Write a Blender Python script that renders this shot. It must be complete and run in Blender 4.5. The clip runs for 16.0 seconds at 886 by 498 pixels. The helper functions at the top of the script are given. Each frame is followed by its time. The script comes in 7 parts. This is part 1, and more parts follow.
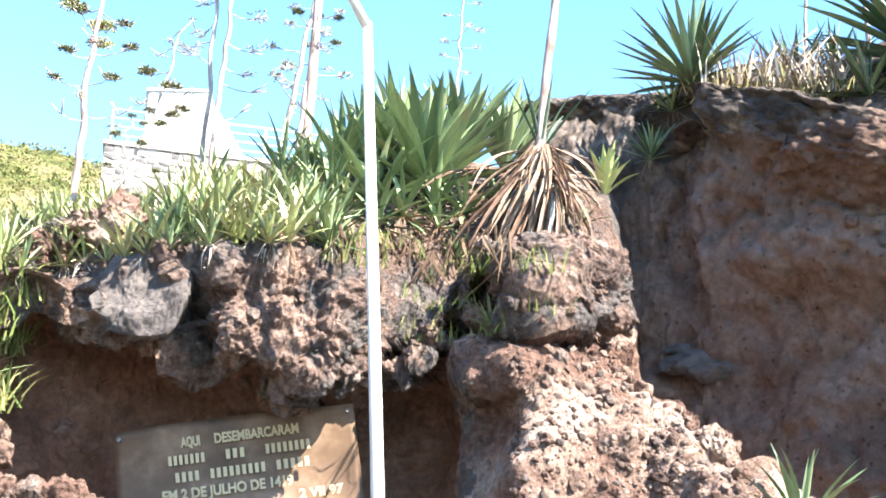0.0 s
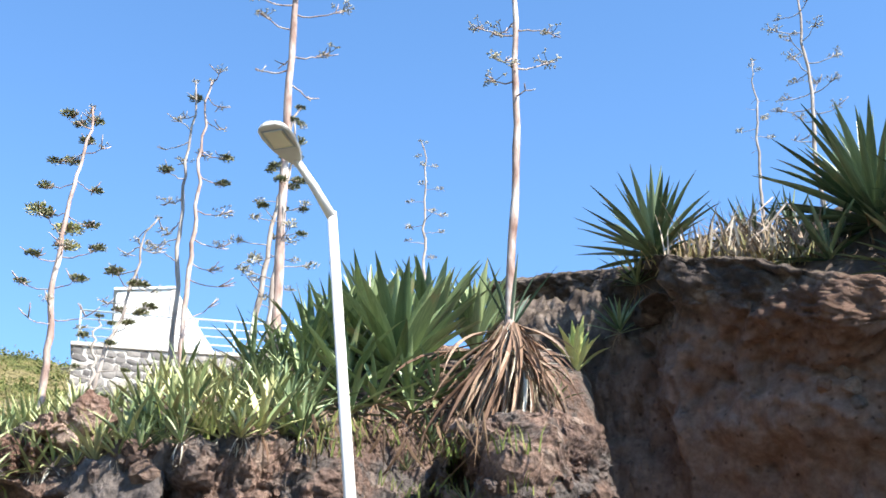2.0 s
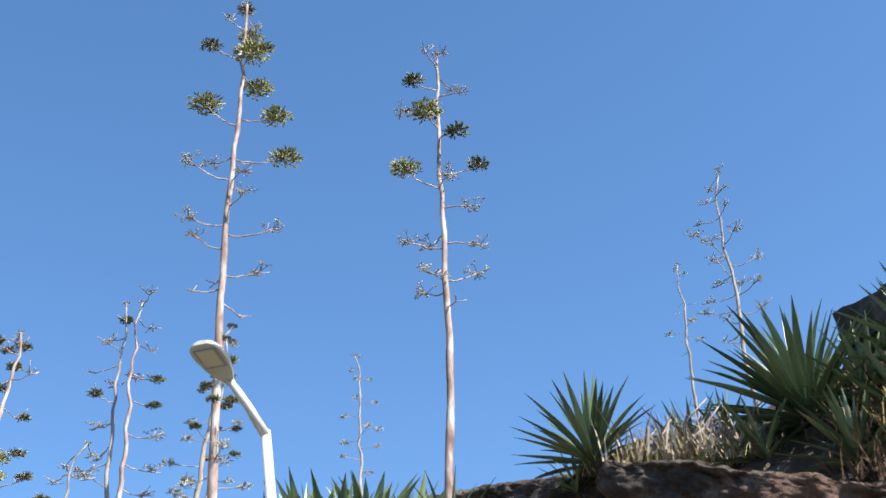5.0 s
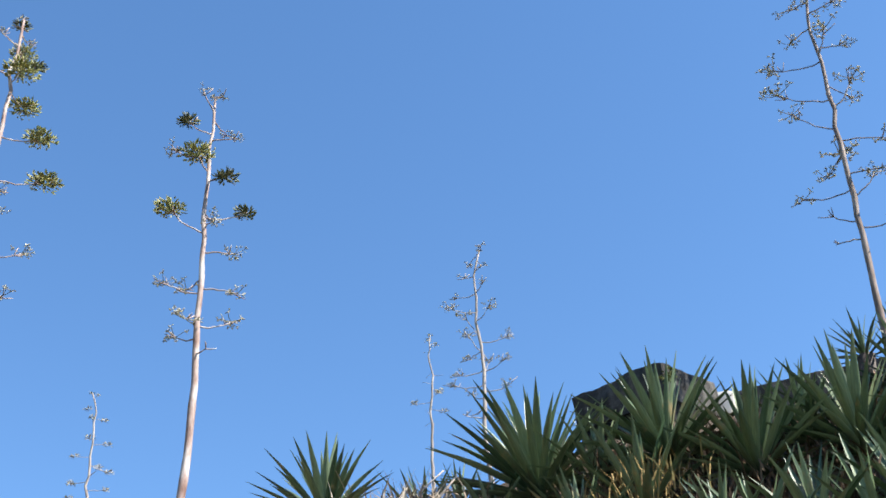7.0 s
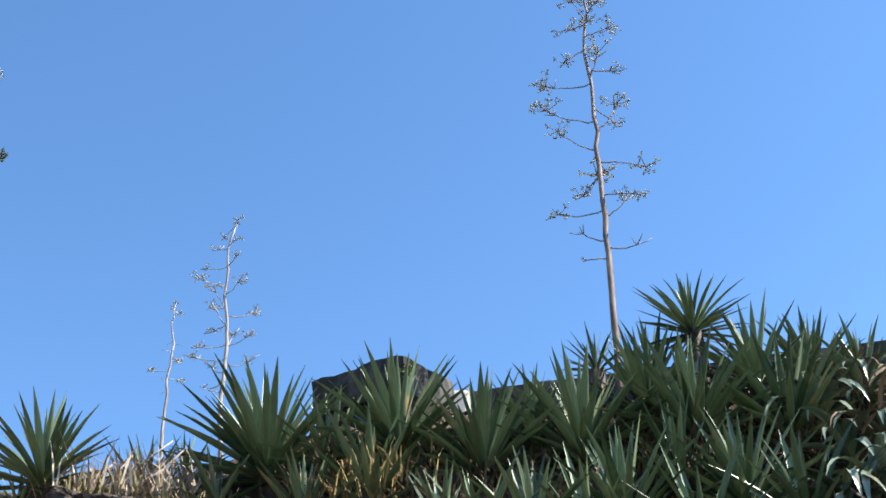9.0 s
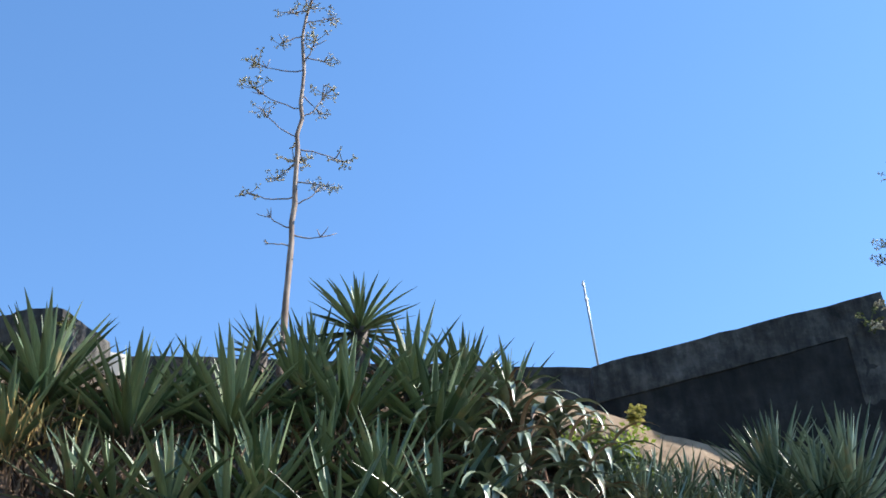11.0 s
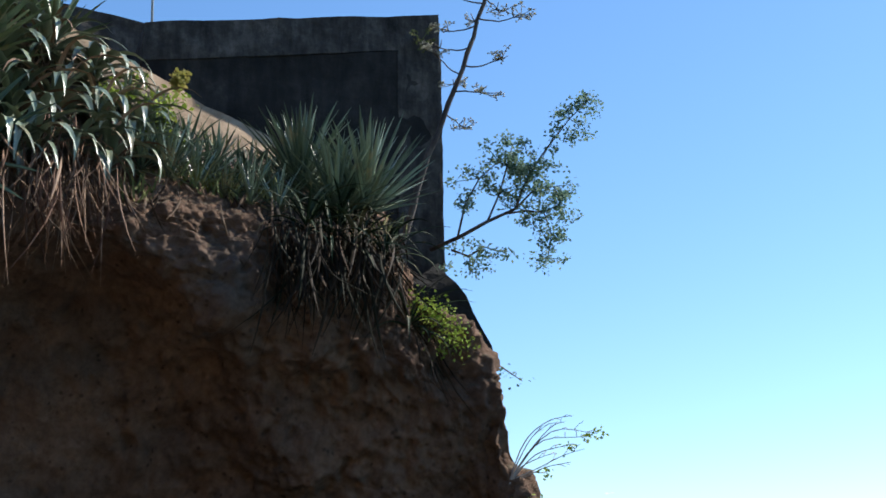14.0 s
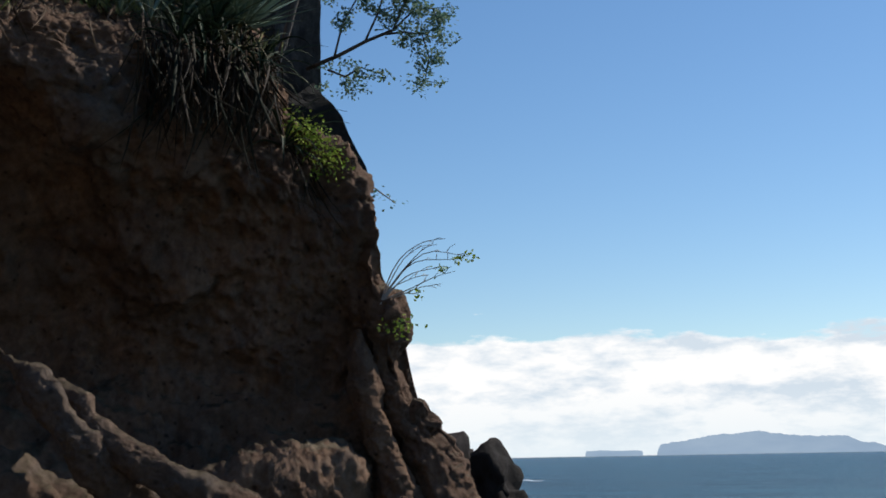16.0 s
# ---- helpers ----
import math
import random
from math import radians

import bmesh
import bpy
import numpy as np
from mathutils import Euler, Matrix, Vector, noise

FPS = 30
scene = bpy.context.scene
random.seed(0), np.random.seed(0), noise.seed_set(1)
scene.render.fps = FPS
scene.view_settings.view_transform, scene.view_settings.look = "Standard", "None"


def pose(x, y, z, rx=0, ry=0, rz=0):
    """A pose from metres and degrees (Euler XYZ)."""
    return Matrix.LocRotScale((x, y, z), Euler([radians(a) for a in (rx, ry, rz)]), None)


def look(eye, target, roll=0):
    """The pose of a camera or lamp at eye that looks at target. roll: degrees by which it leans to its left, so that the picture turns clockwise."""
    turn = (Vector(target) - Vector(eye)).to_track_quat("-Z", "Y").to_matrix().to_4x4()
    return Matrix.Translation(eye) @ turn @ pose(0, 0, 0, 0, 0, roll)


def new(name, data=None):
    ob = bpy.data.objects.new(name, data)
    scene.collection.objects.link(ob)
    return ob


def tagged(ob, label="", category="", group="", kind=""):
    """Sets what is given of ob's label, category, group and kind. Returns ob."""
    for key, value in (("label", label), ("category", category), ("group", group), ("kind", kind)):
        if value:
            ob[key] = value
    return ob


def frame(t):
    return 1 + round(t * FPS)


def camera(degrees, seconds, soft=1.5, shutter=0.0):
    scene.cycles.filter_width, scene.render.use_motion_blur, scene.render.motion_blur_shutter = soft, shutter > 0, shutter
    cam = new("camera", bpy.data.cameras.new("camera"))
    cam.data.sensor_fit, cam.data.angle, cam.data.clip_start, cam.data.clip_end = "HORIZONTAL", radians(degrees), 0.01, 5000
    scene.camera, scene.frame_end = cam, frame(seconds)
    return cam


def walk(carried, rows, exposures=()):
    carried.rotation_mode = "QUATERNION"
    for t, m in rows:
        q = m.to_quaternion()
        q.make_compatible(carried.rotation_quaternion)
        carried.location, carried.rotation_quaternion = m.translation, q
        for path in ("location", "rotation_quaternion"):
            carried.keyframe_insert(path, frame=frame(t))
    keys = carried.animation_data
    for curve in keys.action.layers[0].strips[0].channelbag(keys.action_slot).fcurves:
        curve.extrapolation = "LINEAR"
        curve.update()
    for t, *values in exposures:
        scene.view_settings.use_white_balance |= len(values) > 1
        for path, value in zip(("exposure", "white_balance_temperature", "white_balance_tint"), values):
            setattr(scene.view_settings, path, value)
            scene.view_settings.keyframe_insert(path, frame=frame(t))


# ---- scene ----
EYE = 1.6
cam = camera(37.4, 16.0, soft=1.7)
walk(cam, [
    (0.0, pose(0, 0, 1.6, 107.35, -2.29, -0.33)),
    (0.5, pose(0, 0, 1.6, 109.60, -0.66, -0.69)),
    (1.0, pose(0, 0, 1.6, 111.88, -0.12, -0.86)),
    (1.5, pose(0, 0, 1.6, 113.38, 0.38, -0.66)),
    (2.0, pose(0, 0, 1.6, 115.38, 0.89, -0.49)),
    (2.5, pose(0, 0, 1.6, 117.34, 0.94, -0.61)),
    (3.0, pose(0, 0, 1.6, 118.70, 1.53, -0.41)),
    (3.2, pose(0, 0, 1.6, 119.26, 1.80, -0.30)),
    (5.3, pose(0, 0, 1.6, 125.53, 4.64, -2.60)),
    (5.5, pose(0, 0, 1.6, 126.00, 4.81, -3.48)),
    (6.0, pose(0, 0, 1.6, 126.01, 4.66, -6.79)),
    (6.5, pose(0, 0, 1.6, 125.98, 4.82, -10.82)),
    (7.0, pose(0, 0, 1.6, 126.20, 4.80, -14.36)),
    (7.5, pose(0, 0, 1.6, 126.04, 4.70, -17.16)),
    (8.0, pose(0, 0, 1.6, 125.11, 4.40, -20.85)),
    (8.2, pose(0, 0, 1.6, 124.79, 4.23, -22.49)),
    (10.3, pose(0, 0, 1.6, 124.04, 6.41, -35.98)),
    (10.5, pose(0, 0, 1.6, 123.85, 5.93, -38.34)),
    (11.0, pose(0, 0, 1.6, 122.34, 4.38, -44.20)),
    (11.5, pose(0, 0, 1.6, 120.49, 3.09, -50.68)),
    (12.0, pose(0, 0, 1.6, 117.91, 2.35, -55.74)),
    (12.5, pose(0, 0, 1.6, 114.83, 2.67, -59.58)),
    (13.0, pose(0, 0, 1.6, 111.78, 2.65, -62.46)),
    (13.5, pose(0, 0, 1.6, 109.70, 1.87, -65.01)),
    (14.0, pose(0, 0, 1.6, 106.95, 1.20, -67.16)),
    (14.5, pose(0, 0, 1.6, 104.51, 0.70, -69.45)),
    (15.0, pose(0, 0, 1.6, 102.26, 0.50, -70.62)),
    (15.5, pose(0, 0, 1.6, 100.65, 0.85, -71.72)),
    (16.0, pose(0, 0, 1.6, 99.07, 1.03, -72.81)),
], exposures=[(0.0, 2.62), (0.5, 2.42), (1.0, 2.12), (1.5, 1.77), (2.0, 1.6), (2.5, 1.42), (3.2, 1.28), (5.3, 1.17), (7.0, 1.28),
              (8.2, 1.38), (10.3, 1.42), (11.2, 1.43), (12.0, 1.48), (12.5, 1.4), (13.5, 1.22), (14.0, 0.95), (14.5, 0.58), (16.0, 0.05)])

# ---- world, sun ----
SUN_BEARING, SUN_RISE = 131.0, 44.0
world = bpy.data.worlds.new("sky")
scene.world = world
world.use_nodes = True
wn = world.node_tree.nodes
sky = wn.new("ShaderNodeTexSky")
sky.sky_type, sky.sun_disc = "NISHITA", False
sky.sun_elevation, sky.sun_rotation = radians(SUN_RISE), radians(SUN_BEARING)
sky.altitude, sky.air_density, sky.dust_density, sky.ozone_density = 0, 1.0, 0.15, 3.3
deep = wn.new("ShaderNodeHueSaturation")
deep.inputs["Saturation"].default_value = 1.14
world.node_tree.links.new(sky.outputs[0], deep.inputs["Color"])
world.node_tree.links.new(deep.outputs[0], wn["Background"].inputs[0])
wn["Background"].inputs[1].default_value = 0.11
sun_data = bpy.data.lights.new("sun", "SUN")
sun_data.energy, sun_data.angle, sun_data.color = 4.6, radians(0.53), (1.0, 0.95, 0.87)
sun = new("sun", sun_data)
sb, sr = radians(SUN_BEARING), radians(SUN_RISE)
toward_sun = Vector((math.sin(sb) * math.cos(sr), math.cos(sb) * math.cos(sr), math.sin(sr)))
sun.matrix_world = look(toward_sun * 60, (0, 0, 0))


# ---- materials ----
class Nodes:
    """A node material under construction."""

    def __init__(self, name, rough=0.8, metal=0.0, spec=0.5):
        self.mat = bpy.data.materials.new(name)
        self.mat.use_nodes = True
        self.tree = self.mat.node_tree
        self.bsdf = self.tree.nodes["Principled BSDF"]
        self.bsdf.inputs["Roughness"].default_value = rough
        self.bsdf.inputs["Metallic"].default_value = metal
        self.bsdf.inputs["Specular IOR Level"].default_value = spec
        self.height = None

    def add(self, kind, **values):
        node = self.tree.nodes.new("ShaderNode" + kind)
        for key, value in values.items():
            node.inputs[key.replace("_", " ")].default_value = value
        return node

    def link(self, a, b):
        self.tree.links.new(a, b)

    def place(self, local=False):
        if local:
            return self.add("TexCoord").outputs["Object"]
        return self.add("NewGeometry").outputs["Position"]

    def noise(self, scale, detail=5, rough=0.6, local=False, stretch=None):
        node = self.add("TexNoise", Scale=scale, Detail=detail, Roughness=rough)
        source = self.place(local)
        if stretch:
            mapping = self.add("Mapping", Scale=stretch)
            self.link(source, mapping.inputs["Vector"])
            source = mapping.outputs["Vector"]
        self.link(source, node.inputs["Vector"])
        return node.outputs["Fac"]

    def cells(self, scale, feature="F1", local=False):
        node = self.add("TexVoronoi", Scale=scale)
        node.feature = feature
        self.link(self.place(local), node.inputs["Vector"])
        return node.outputs["Distance"]

    def ramp(self, fac, *stops):
        node = self.add("ValToRGB")
        while len(node.color_ramp.elements) < len(stops):
            node.color_ramp.elements.new(0.5)
        for element, (at, colour) in zip(node.color_ramp.elements, stops):
            element.position, element.color = at, (*colour, 1) if len(colour) == 3 else colour
        self.link(fac, node.inputs["Fac"])
        return node.outputs["Color"]

    def grey(self, fac, lo, hi, a=0.0, b=1.0):
        node = self.add("MapRange")
        for key, value in zip(("From Min", "From Max", "To Min", "To Max"), (lo, hi, a, b)):
            node.inputs[key].default_value = value
        self.link(fac, node.inputs["Value"])
        return node.outputs["Result"]

    def mix(self, fac, a, b, how="MIX"):
        node = self.tree.nodes.new("ShaderNodeMix")
        node.data_type, node.blend_type = "RGBA", how
        for socket, value in zip((node.inputs[0], node.inputs[6], node.inputs[7]), (fac, a, b)):
            if isinstance(value, (tuple, float, int)):
                socket.default_value = (*value, 1) if isinstance(value, tuple) else value
            else:
                self.link(value, socket)
        return node.outputs[2]

    def chance(self):
        return self.add("ObjectInfo").outputs["Random"]

    def island(self):
        return self.add("NewGeometry").outputs["Random Per Island"]

    def normal_z(self):
        split = self.add("SeparateXYZ")
        self.link(self.add("NewGeometry").outputs["Normal"], split.inputs[0])
        return split.outputs["Z"]

    def colour(self, value):
        if isinstance(value, tuple):
            self.bsdf.inputs["Base Color"].default_value = (*value, 1)
        else:
            self.link(value, self.bsdf.inputs["Base Color"])

    def bump(self, value, strength, distance):
        node = self.add("Bump", Strength=strength, Distance=distance)
        self.link(value, node.inputs["Height"])
        if self.height:
            self.link(self.height, node.inputs["Normal"])
        self.height = node.outputs["Normal"]
        self.link(self.height, self.bsdf.inputs["Normal"])


def lava_material():
    m = Nodes("lava_rock", 0.92, spec=0.25)
    broad = m.ramp(m.noise(0.9, 6, 0.65), (0.3, (0.085, 0.057, 0.047)), (0.45, (0.185, 0.124, 0.098)), (0.56, (0.29, 0.193, 0.15)), (0.7, (0.42, 0.33, 0.27)))
    patch = m.grey(m.noise(1.7, 4), 0.47, 0.58)
    base = m.mix(patch, broad, (0.12, 0.104, 0.096))
    fine = m.ramp(m.noise(14, 6, 0.7), (0.32, (0.42, 0.40, 0.38)), (0.66, (1.3, 1.27, 1.24)))
    base = m.mix(1.0, base, fine, "MULTIPLY")
    pale = m.grey(m.noise(3.2, 5), 0.58, 0.7)
    base = m.mix(m.grey(pale, 0, 1, 0, 0.65), base, (0.44, 0.345, 0.28))
    m.colour(base)
    m.bump(m.cells(7), 1.0, 0.06)
    m.bump(m.cells(19), 1.0, 0.035)
    m.bump(m.noise(30, 8, 0.8), 1.0, 0.03)
    return m.mat


def basalt_material():
    m = Nodes("dense_basalt", 0.85, spec=0.3)
    base = m.ramp(m.noise(1.4, 6, 0.62), (0.32, (0.06, 0.052, 0.048)), (0.5, (0.108, 0.092, 0.084)), (0.66, (0.17, 0.142, 0.126)), (0.76, (0.25, 0.18, 0.145)))
    fine = m.ramp(m.noise(9, 7, 0.7), (0.32, (0.6, 0.58, 0.57)), (0.66, (1.2, 1.18, 1.16)))
    m.colour(m.mix(1.0, base, fine, "MULTIPLY"))
    m.bump(m.noise(3.0, 4, 0.5), 0.8, 0.12)
    m.bump(m.noise(22, 8, 0.75), 0.9, 0.03)
    return m.mat


def red_earth_material():
    m = Nodes("red_earth", 0.95, spec=0.12)
    base = m.ramp(m.noise(1.1, 6, 0.65), (0.3, (0.11, 0.058, 0.040)), (0.5, (0.19, 0.105, 0.072)), (0.68, (0.27, 0.165, 0.12)))
    fine = m.ramp(m.noise(12, 7, 0.72), (0.3, (0.6, 0.58, 0.56)), (0.68, (1.25, 1.22, 1.2)))
    m.colour(m.mix(1.0, base, fine, "MULTIPLY"))
    m.bump(m.cells(6), 0.6, 0.05)
    m.bump(m.noise(20, 8, 0.78), 0.9, 0.035)
    return m.mat


def clinker_material():
    m = Nodes("pale_clinker", 0.93, spec=0.2)
    broad = m.ramp(m.noise(0.8, 6, 0.65), (0.32, (0.10, 0.058, 0.044)), (0.46, (0.19, 0.115, 0.086)), (0.56, (0.33, 0.235, 0.185)), (0.7, (0.52, 0.43, 0.36)))
    fine = m.ramp(m.noise(13, 6, 0.7), (0.32, (0.5, 0.47, 0.45)), (0.66, (1.25, 1.22, 1.2)))
    m.colour(m.mix(1.0, broad, fine, "MULTIPLY"))
    m.bump(m.cells(8), 0.9, 0.06)
    m.bump(m.cells(21), 0.9, 0.03)
    m.bump(m.noise(30, 8, 0.8), 1.0, 0.025)
    return m.mat


def tuff_material():
    m = Nodes("tuff", 0.95, spec=0.15)
    broad = m.ramp(m.noise(0.55, 5, 0.6), (0.3, (0.085, 0.052, 0.037)), (0.48, (0.145, 0.09, 0.062)), (0.6, (0.21, 0.128, 0.084)), (0.75, (0.19, 0.14, 0.11)))
    grey = m.grey(m.noise(0.35, 3, stretch=(1, 1, 1.6)), 0.5, 0.66)
    base = m.mix(grey, broad, (0.125, 0.098, 0.08))
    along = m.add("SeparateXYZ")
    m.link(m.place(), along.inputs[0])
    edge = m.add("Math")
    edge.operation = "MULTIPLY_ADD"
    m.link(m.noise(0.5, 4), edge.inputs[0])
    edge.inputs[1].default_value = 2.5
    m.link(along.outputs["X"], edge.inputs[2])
    # Pinker, paler tuff at low X; also lifts that dim wall by colour.
    pale_lift = m.ramp(m.noise(0.8, 5), (0.35, (0.12, 0.072, 0.054)), (0.5, (0.185, 0.12, 0.093)), (0.62, (0.23, 0.167, 0.142)), (0.72, (0.26, 0.21, 0.20)))
    base = m.mix(m.grey(edge.outputs[0], 5.2, 8.2, 0.9, 0.0), base, pale_lift)
    # Dark basalt above about 7 m; the ledge's shade is in this tone too.
    ledge_band = m.add("Math")
    ledge_band.operation = "MULTIPLY_ADD"
    m.link(m.noise(0.6, 4), ledge_band.inputs[0])
    ledge_band.inputs[1].default_value = 1.2
    m.link(along.outputs["Z"], ledge_band.inputs[2])
    basalt = m.ramp(m.noise(2.2, 6, 0.68), (0.35, (0.055, 0.046, 0.041)), (0.52, (0.11, 0.088, 0.077)), (0.66, (0.27, 0.225, 0.19)))
    base = m.mix(m.grey(ledge_band.outputs[0], 7.6, 8.0), base, basalt)
    # Dark dots paint the shade inside small pits of the tuff.
    pit_shade = m.grey(m.cells(6.5), 0.06, 0.22)
    base = m.mix(1.0, base, m.ramp(pit_shade, (0.0, (0.45, 0.43, 0.41)), (1.0, (1, 1, 1))), "MULTIPLY")
    fine = m.ramp(m.noise(11, 7, 0.7), (0.3, (0.62, 0.6, 0.58)), (0.7, (1.18, 1.16, 1.14)))
    base = m.mix(1.0, base, fine, "MULTIPLY")
    earth = m.grey(m.normal_z(), 0.55, 0.85)
    soil = m.ramp(m.noise(3, 6), (0.35, (0.06, 0.042, 0.028)), (0.6, (0.12, 0.092, 0.062)), (0.72, (0.2, 0.16, 0.11)))
    m.colour(m.mix(earth, base, soil))
    m.bump(m.cells(5), 0.5, 0.06)
    m.bump(m.cells(13), 0.35, 0.03)
    m.bump(m.noise(18, 8, 0.78), 0.9, 0.04)
    return m.mat


def stone_material():
    m = Nodes("loose_stone", 0.9, spec=0.25)
    base = m.ramp(m.chance(), (0.0, (0.10, 0.066, 0.053)), (0.35, (0.17, 0.112, 0.087)), (0.6, (0.27, 0.2, 0.157)), (0.85, (0.12, 0.1, 0.092)), (1.0, (0.2, 0.12, 0.086)))
    fine = m.ramp(m.noise(18, 6, 0.7), (0.3, (0.6, 0.58, 0.56)), (0.7, (1.2, 1.18, 1.16)))
    m.colour(m.mix(1.0, base, fine, "MULTIPLY"))
    m.bump(m.cells(16), 0.8, 0.04)
    m.bump(m.noise(30, 7, 0.78), 1.0, 0.03)
    return m.mat


def boulder_material():
    m = Nodes("sea_boulder", 0.9, spec=0.12)
    base = m.ramp(m.noise(1.2, 6), (0.3, (0.018, 0.016, 0.015)), (0.6, (0.036, 0.030, 0.027)), (0.75, (0.08, 0.066, 0.055)))
    m.colour(base)
    m.bump(m.noise(8, 8, 0.7), 0.7, 0.06)
    return m.mat


def leaf_material(name, dark, light, rough=0.38, dry=(0.34, 0.25, 0.13), dryness=0.12, spec=0.5):
    m = Nodes(name, rough, spec=spec)
    base = m.mix(m.chance(), dark, light)
    streak = m.ramp(m.noise(9, 3, local=True, stretch=(14, 14, 0.6)), (0.35, (0.72, 0.75, 0.7)), (0.68, (1.25, 1.22, 1.2)))
    base = m.mix(1.0, base, streak, "MULTIPLY")
    worn = m.grey(m.noise(2.2, 4), 0.66 - dryness * 0.5, 0.74)
    base = m.mix(m.grey(worn, 0, 1, 0, 0.8), base, dry)
    m.colour(base)
    m.bump(m.noise(12, 2, local=True, stretch=(30, 30, 0.5)), 0.25, 0.004)
    return m.mat


def dry_material(name, a, b, c):
    m = Nodes(name, 0.8, spec=0.2)
    base = m.ramp(m.chance(), (0.0, a), (0.5, b), (1.0, c))
    streak = m.ramp(m.noise(10, 3, local=True, stretch=(10, 10, 0.7)), (0.35, (0.65, 0.63, 0.6)), (0.65, (1.2, 1.2, 1.2)))
    m.colour(m.mix(1.0, base, streak, "MULTIPLY"))
    return m.mat


def tuft_material(name, *colours, thin=0.0):
    m = Nodes(name, 0.75, spec=0.12)
    tone = m.ramp(m.island(), *[(i / (len(colours) - 1), c) for i, c in enumerate(colours)])
    m.colour(tone)
    if thin:
        through_leaf = m.add("BsdfTranslucent")
        m.link(tone, through_leaf.inputs["Color"])
        both = m.add("MixShader", Fac=thin)
        m.link(m.bsdf.outputs[0], both.inputs[1])
        m.link(through_leaf.outputs[0], both.inputs[2])
        m.link(both.outputs[0], m.tree.nodes["Material Output"].inputs["Surface"])
    return m.mat


def bark_material(name, a, b, c):
    m = Nodes(name, 0.7, spec=0.3)
    base = m.ramp(m.noise(3.5, 5, stretch=(2.5, 2.5, 0.8)), (0.3, a), (0.5, b), (0.68, c))
    m.colour(base)
    m.bump(m.noise(14, 5, stretch=(3, 3, 0.6)), 0.4, 0.01)
    return m.mat


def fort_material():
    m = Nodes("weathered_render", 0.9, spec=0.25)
    # Near-black base holds dark staining and the wall's shade in one colour.
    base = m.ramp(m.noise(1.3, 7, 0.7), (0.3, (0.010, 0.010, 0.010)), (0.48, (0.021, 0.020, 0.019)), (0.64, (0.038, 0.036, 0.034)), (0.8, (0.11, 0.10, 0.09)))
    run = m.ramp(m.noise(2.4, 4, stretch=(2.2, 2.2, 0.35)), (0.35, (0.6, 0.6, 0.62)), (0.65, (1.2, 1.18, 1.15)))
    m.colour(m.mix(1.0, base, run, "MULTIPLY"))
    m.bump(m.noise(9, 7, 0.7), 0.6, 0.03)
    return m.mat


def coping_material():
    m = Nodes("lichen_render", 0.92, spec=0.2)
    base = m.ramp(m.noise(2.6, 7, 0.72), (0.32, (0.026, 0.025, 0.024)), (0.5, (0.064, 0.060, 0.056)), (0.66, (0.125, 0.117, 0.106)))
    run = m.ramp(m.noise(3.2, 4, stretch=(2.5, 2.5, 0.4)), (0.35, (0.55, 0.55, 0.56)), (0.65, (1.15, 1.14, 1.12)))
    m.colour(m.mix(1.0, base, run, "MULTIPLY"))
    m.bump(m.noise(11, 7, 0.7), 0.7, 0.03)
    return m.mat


def glacis_material():
    m = Nodes("earthen_plaster", 0.93, spec=0.15)
    base = m.ramp(m.noise(2.0, 7, 0.68), (0.3, (0.18, 0.125, 0.08)), (0.5, (0.28, 0.205, 0.14)), (0.66, (0.36, 0.275, 0.195)), (0.76, (0.44, 0.25, 0.16)))
    m.colour(base)
    m.bump(m.noise(12, 7, 0.7), 0.5, 0.03)
    return m.mat


def paint_material(name, colour, rough, dirt=0.25, metal=0.0):
    m = Nodes(name, rough, metal)
    stain = m.grey(m.noise(4, 6, 0.65, stretch=(2, 2, 0.5)), 0.45, 0.75, 0, dirt)
    m.colour(m.mix(stain, colour, tuple(c * 0.5 for c in colour)))
    m.bump(m.noise(40, 3), 0.1, 0.004)
    return m.mat


def plaque_material():
    m = Nodes("tarnished_metal", 0.65, 0.1, spec=0.3)
    base = m.ramp(m.noise(1.6, 5, 0.6), (0.3, (0.07, 0.04, 0.022)), (0.5, (0.15, 0.092, 0.055)), (0.66, (0.27, 0.18, 0.12)), (0.74, (0.42, 0.31, 0.23)))
    m.colour(base)
    m.link(m.grey(m.noise(2.5, 4), 0.3, 0.7, 0.38, 0.6), m.bsdf.inputs["Roughness"])
    m.bump(m.noise(1.8, 2), 0.5, 0.05)
    return m.mat


def ground_material():
    m = Nodes("dry_ground", 0.95, spec=0.15)
    base = m.ramp(m.noise(0.35, 8, 0.7), (0.3, (0.05, 0.06, 0.025)), (0.42, (0.13, 0.14, 0.045)), (0.55, (0.26, 0.22, 0.10)), (0.7, (0.33, 0.27, 0.17)))
    split = m.add("SeparateXYZ")
    m.link(m.place(), split.inputs[0])
    shingle = m.ramp(m.noise(6, 4), (0.35, (0.15, 0.135, 0.12)), (0.7, (0.30, 0.27, 0.24)))
    base = m.mix(m.grey(split.outputs["Z"], 1.5, 3.5), shingle, base)
    fine = m.ramp(m.noise(3.5, 6, 0.7), (0.35, (0.5, 0.52, 0.48)), (0.65, (1.25, 1.22, 1.18)))
    m.colour(m.mix(1.0, base, fine, "MULTIPLY"))
    m.bump(m.noise(2.5, 8, 0.75), 1.0, 0.4)
    return m.mat


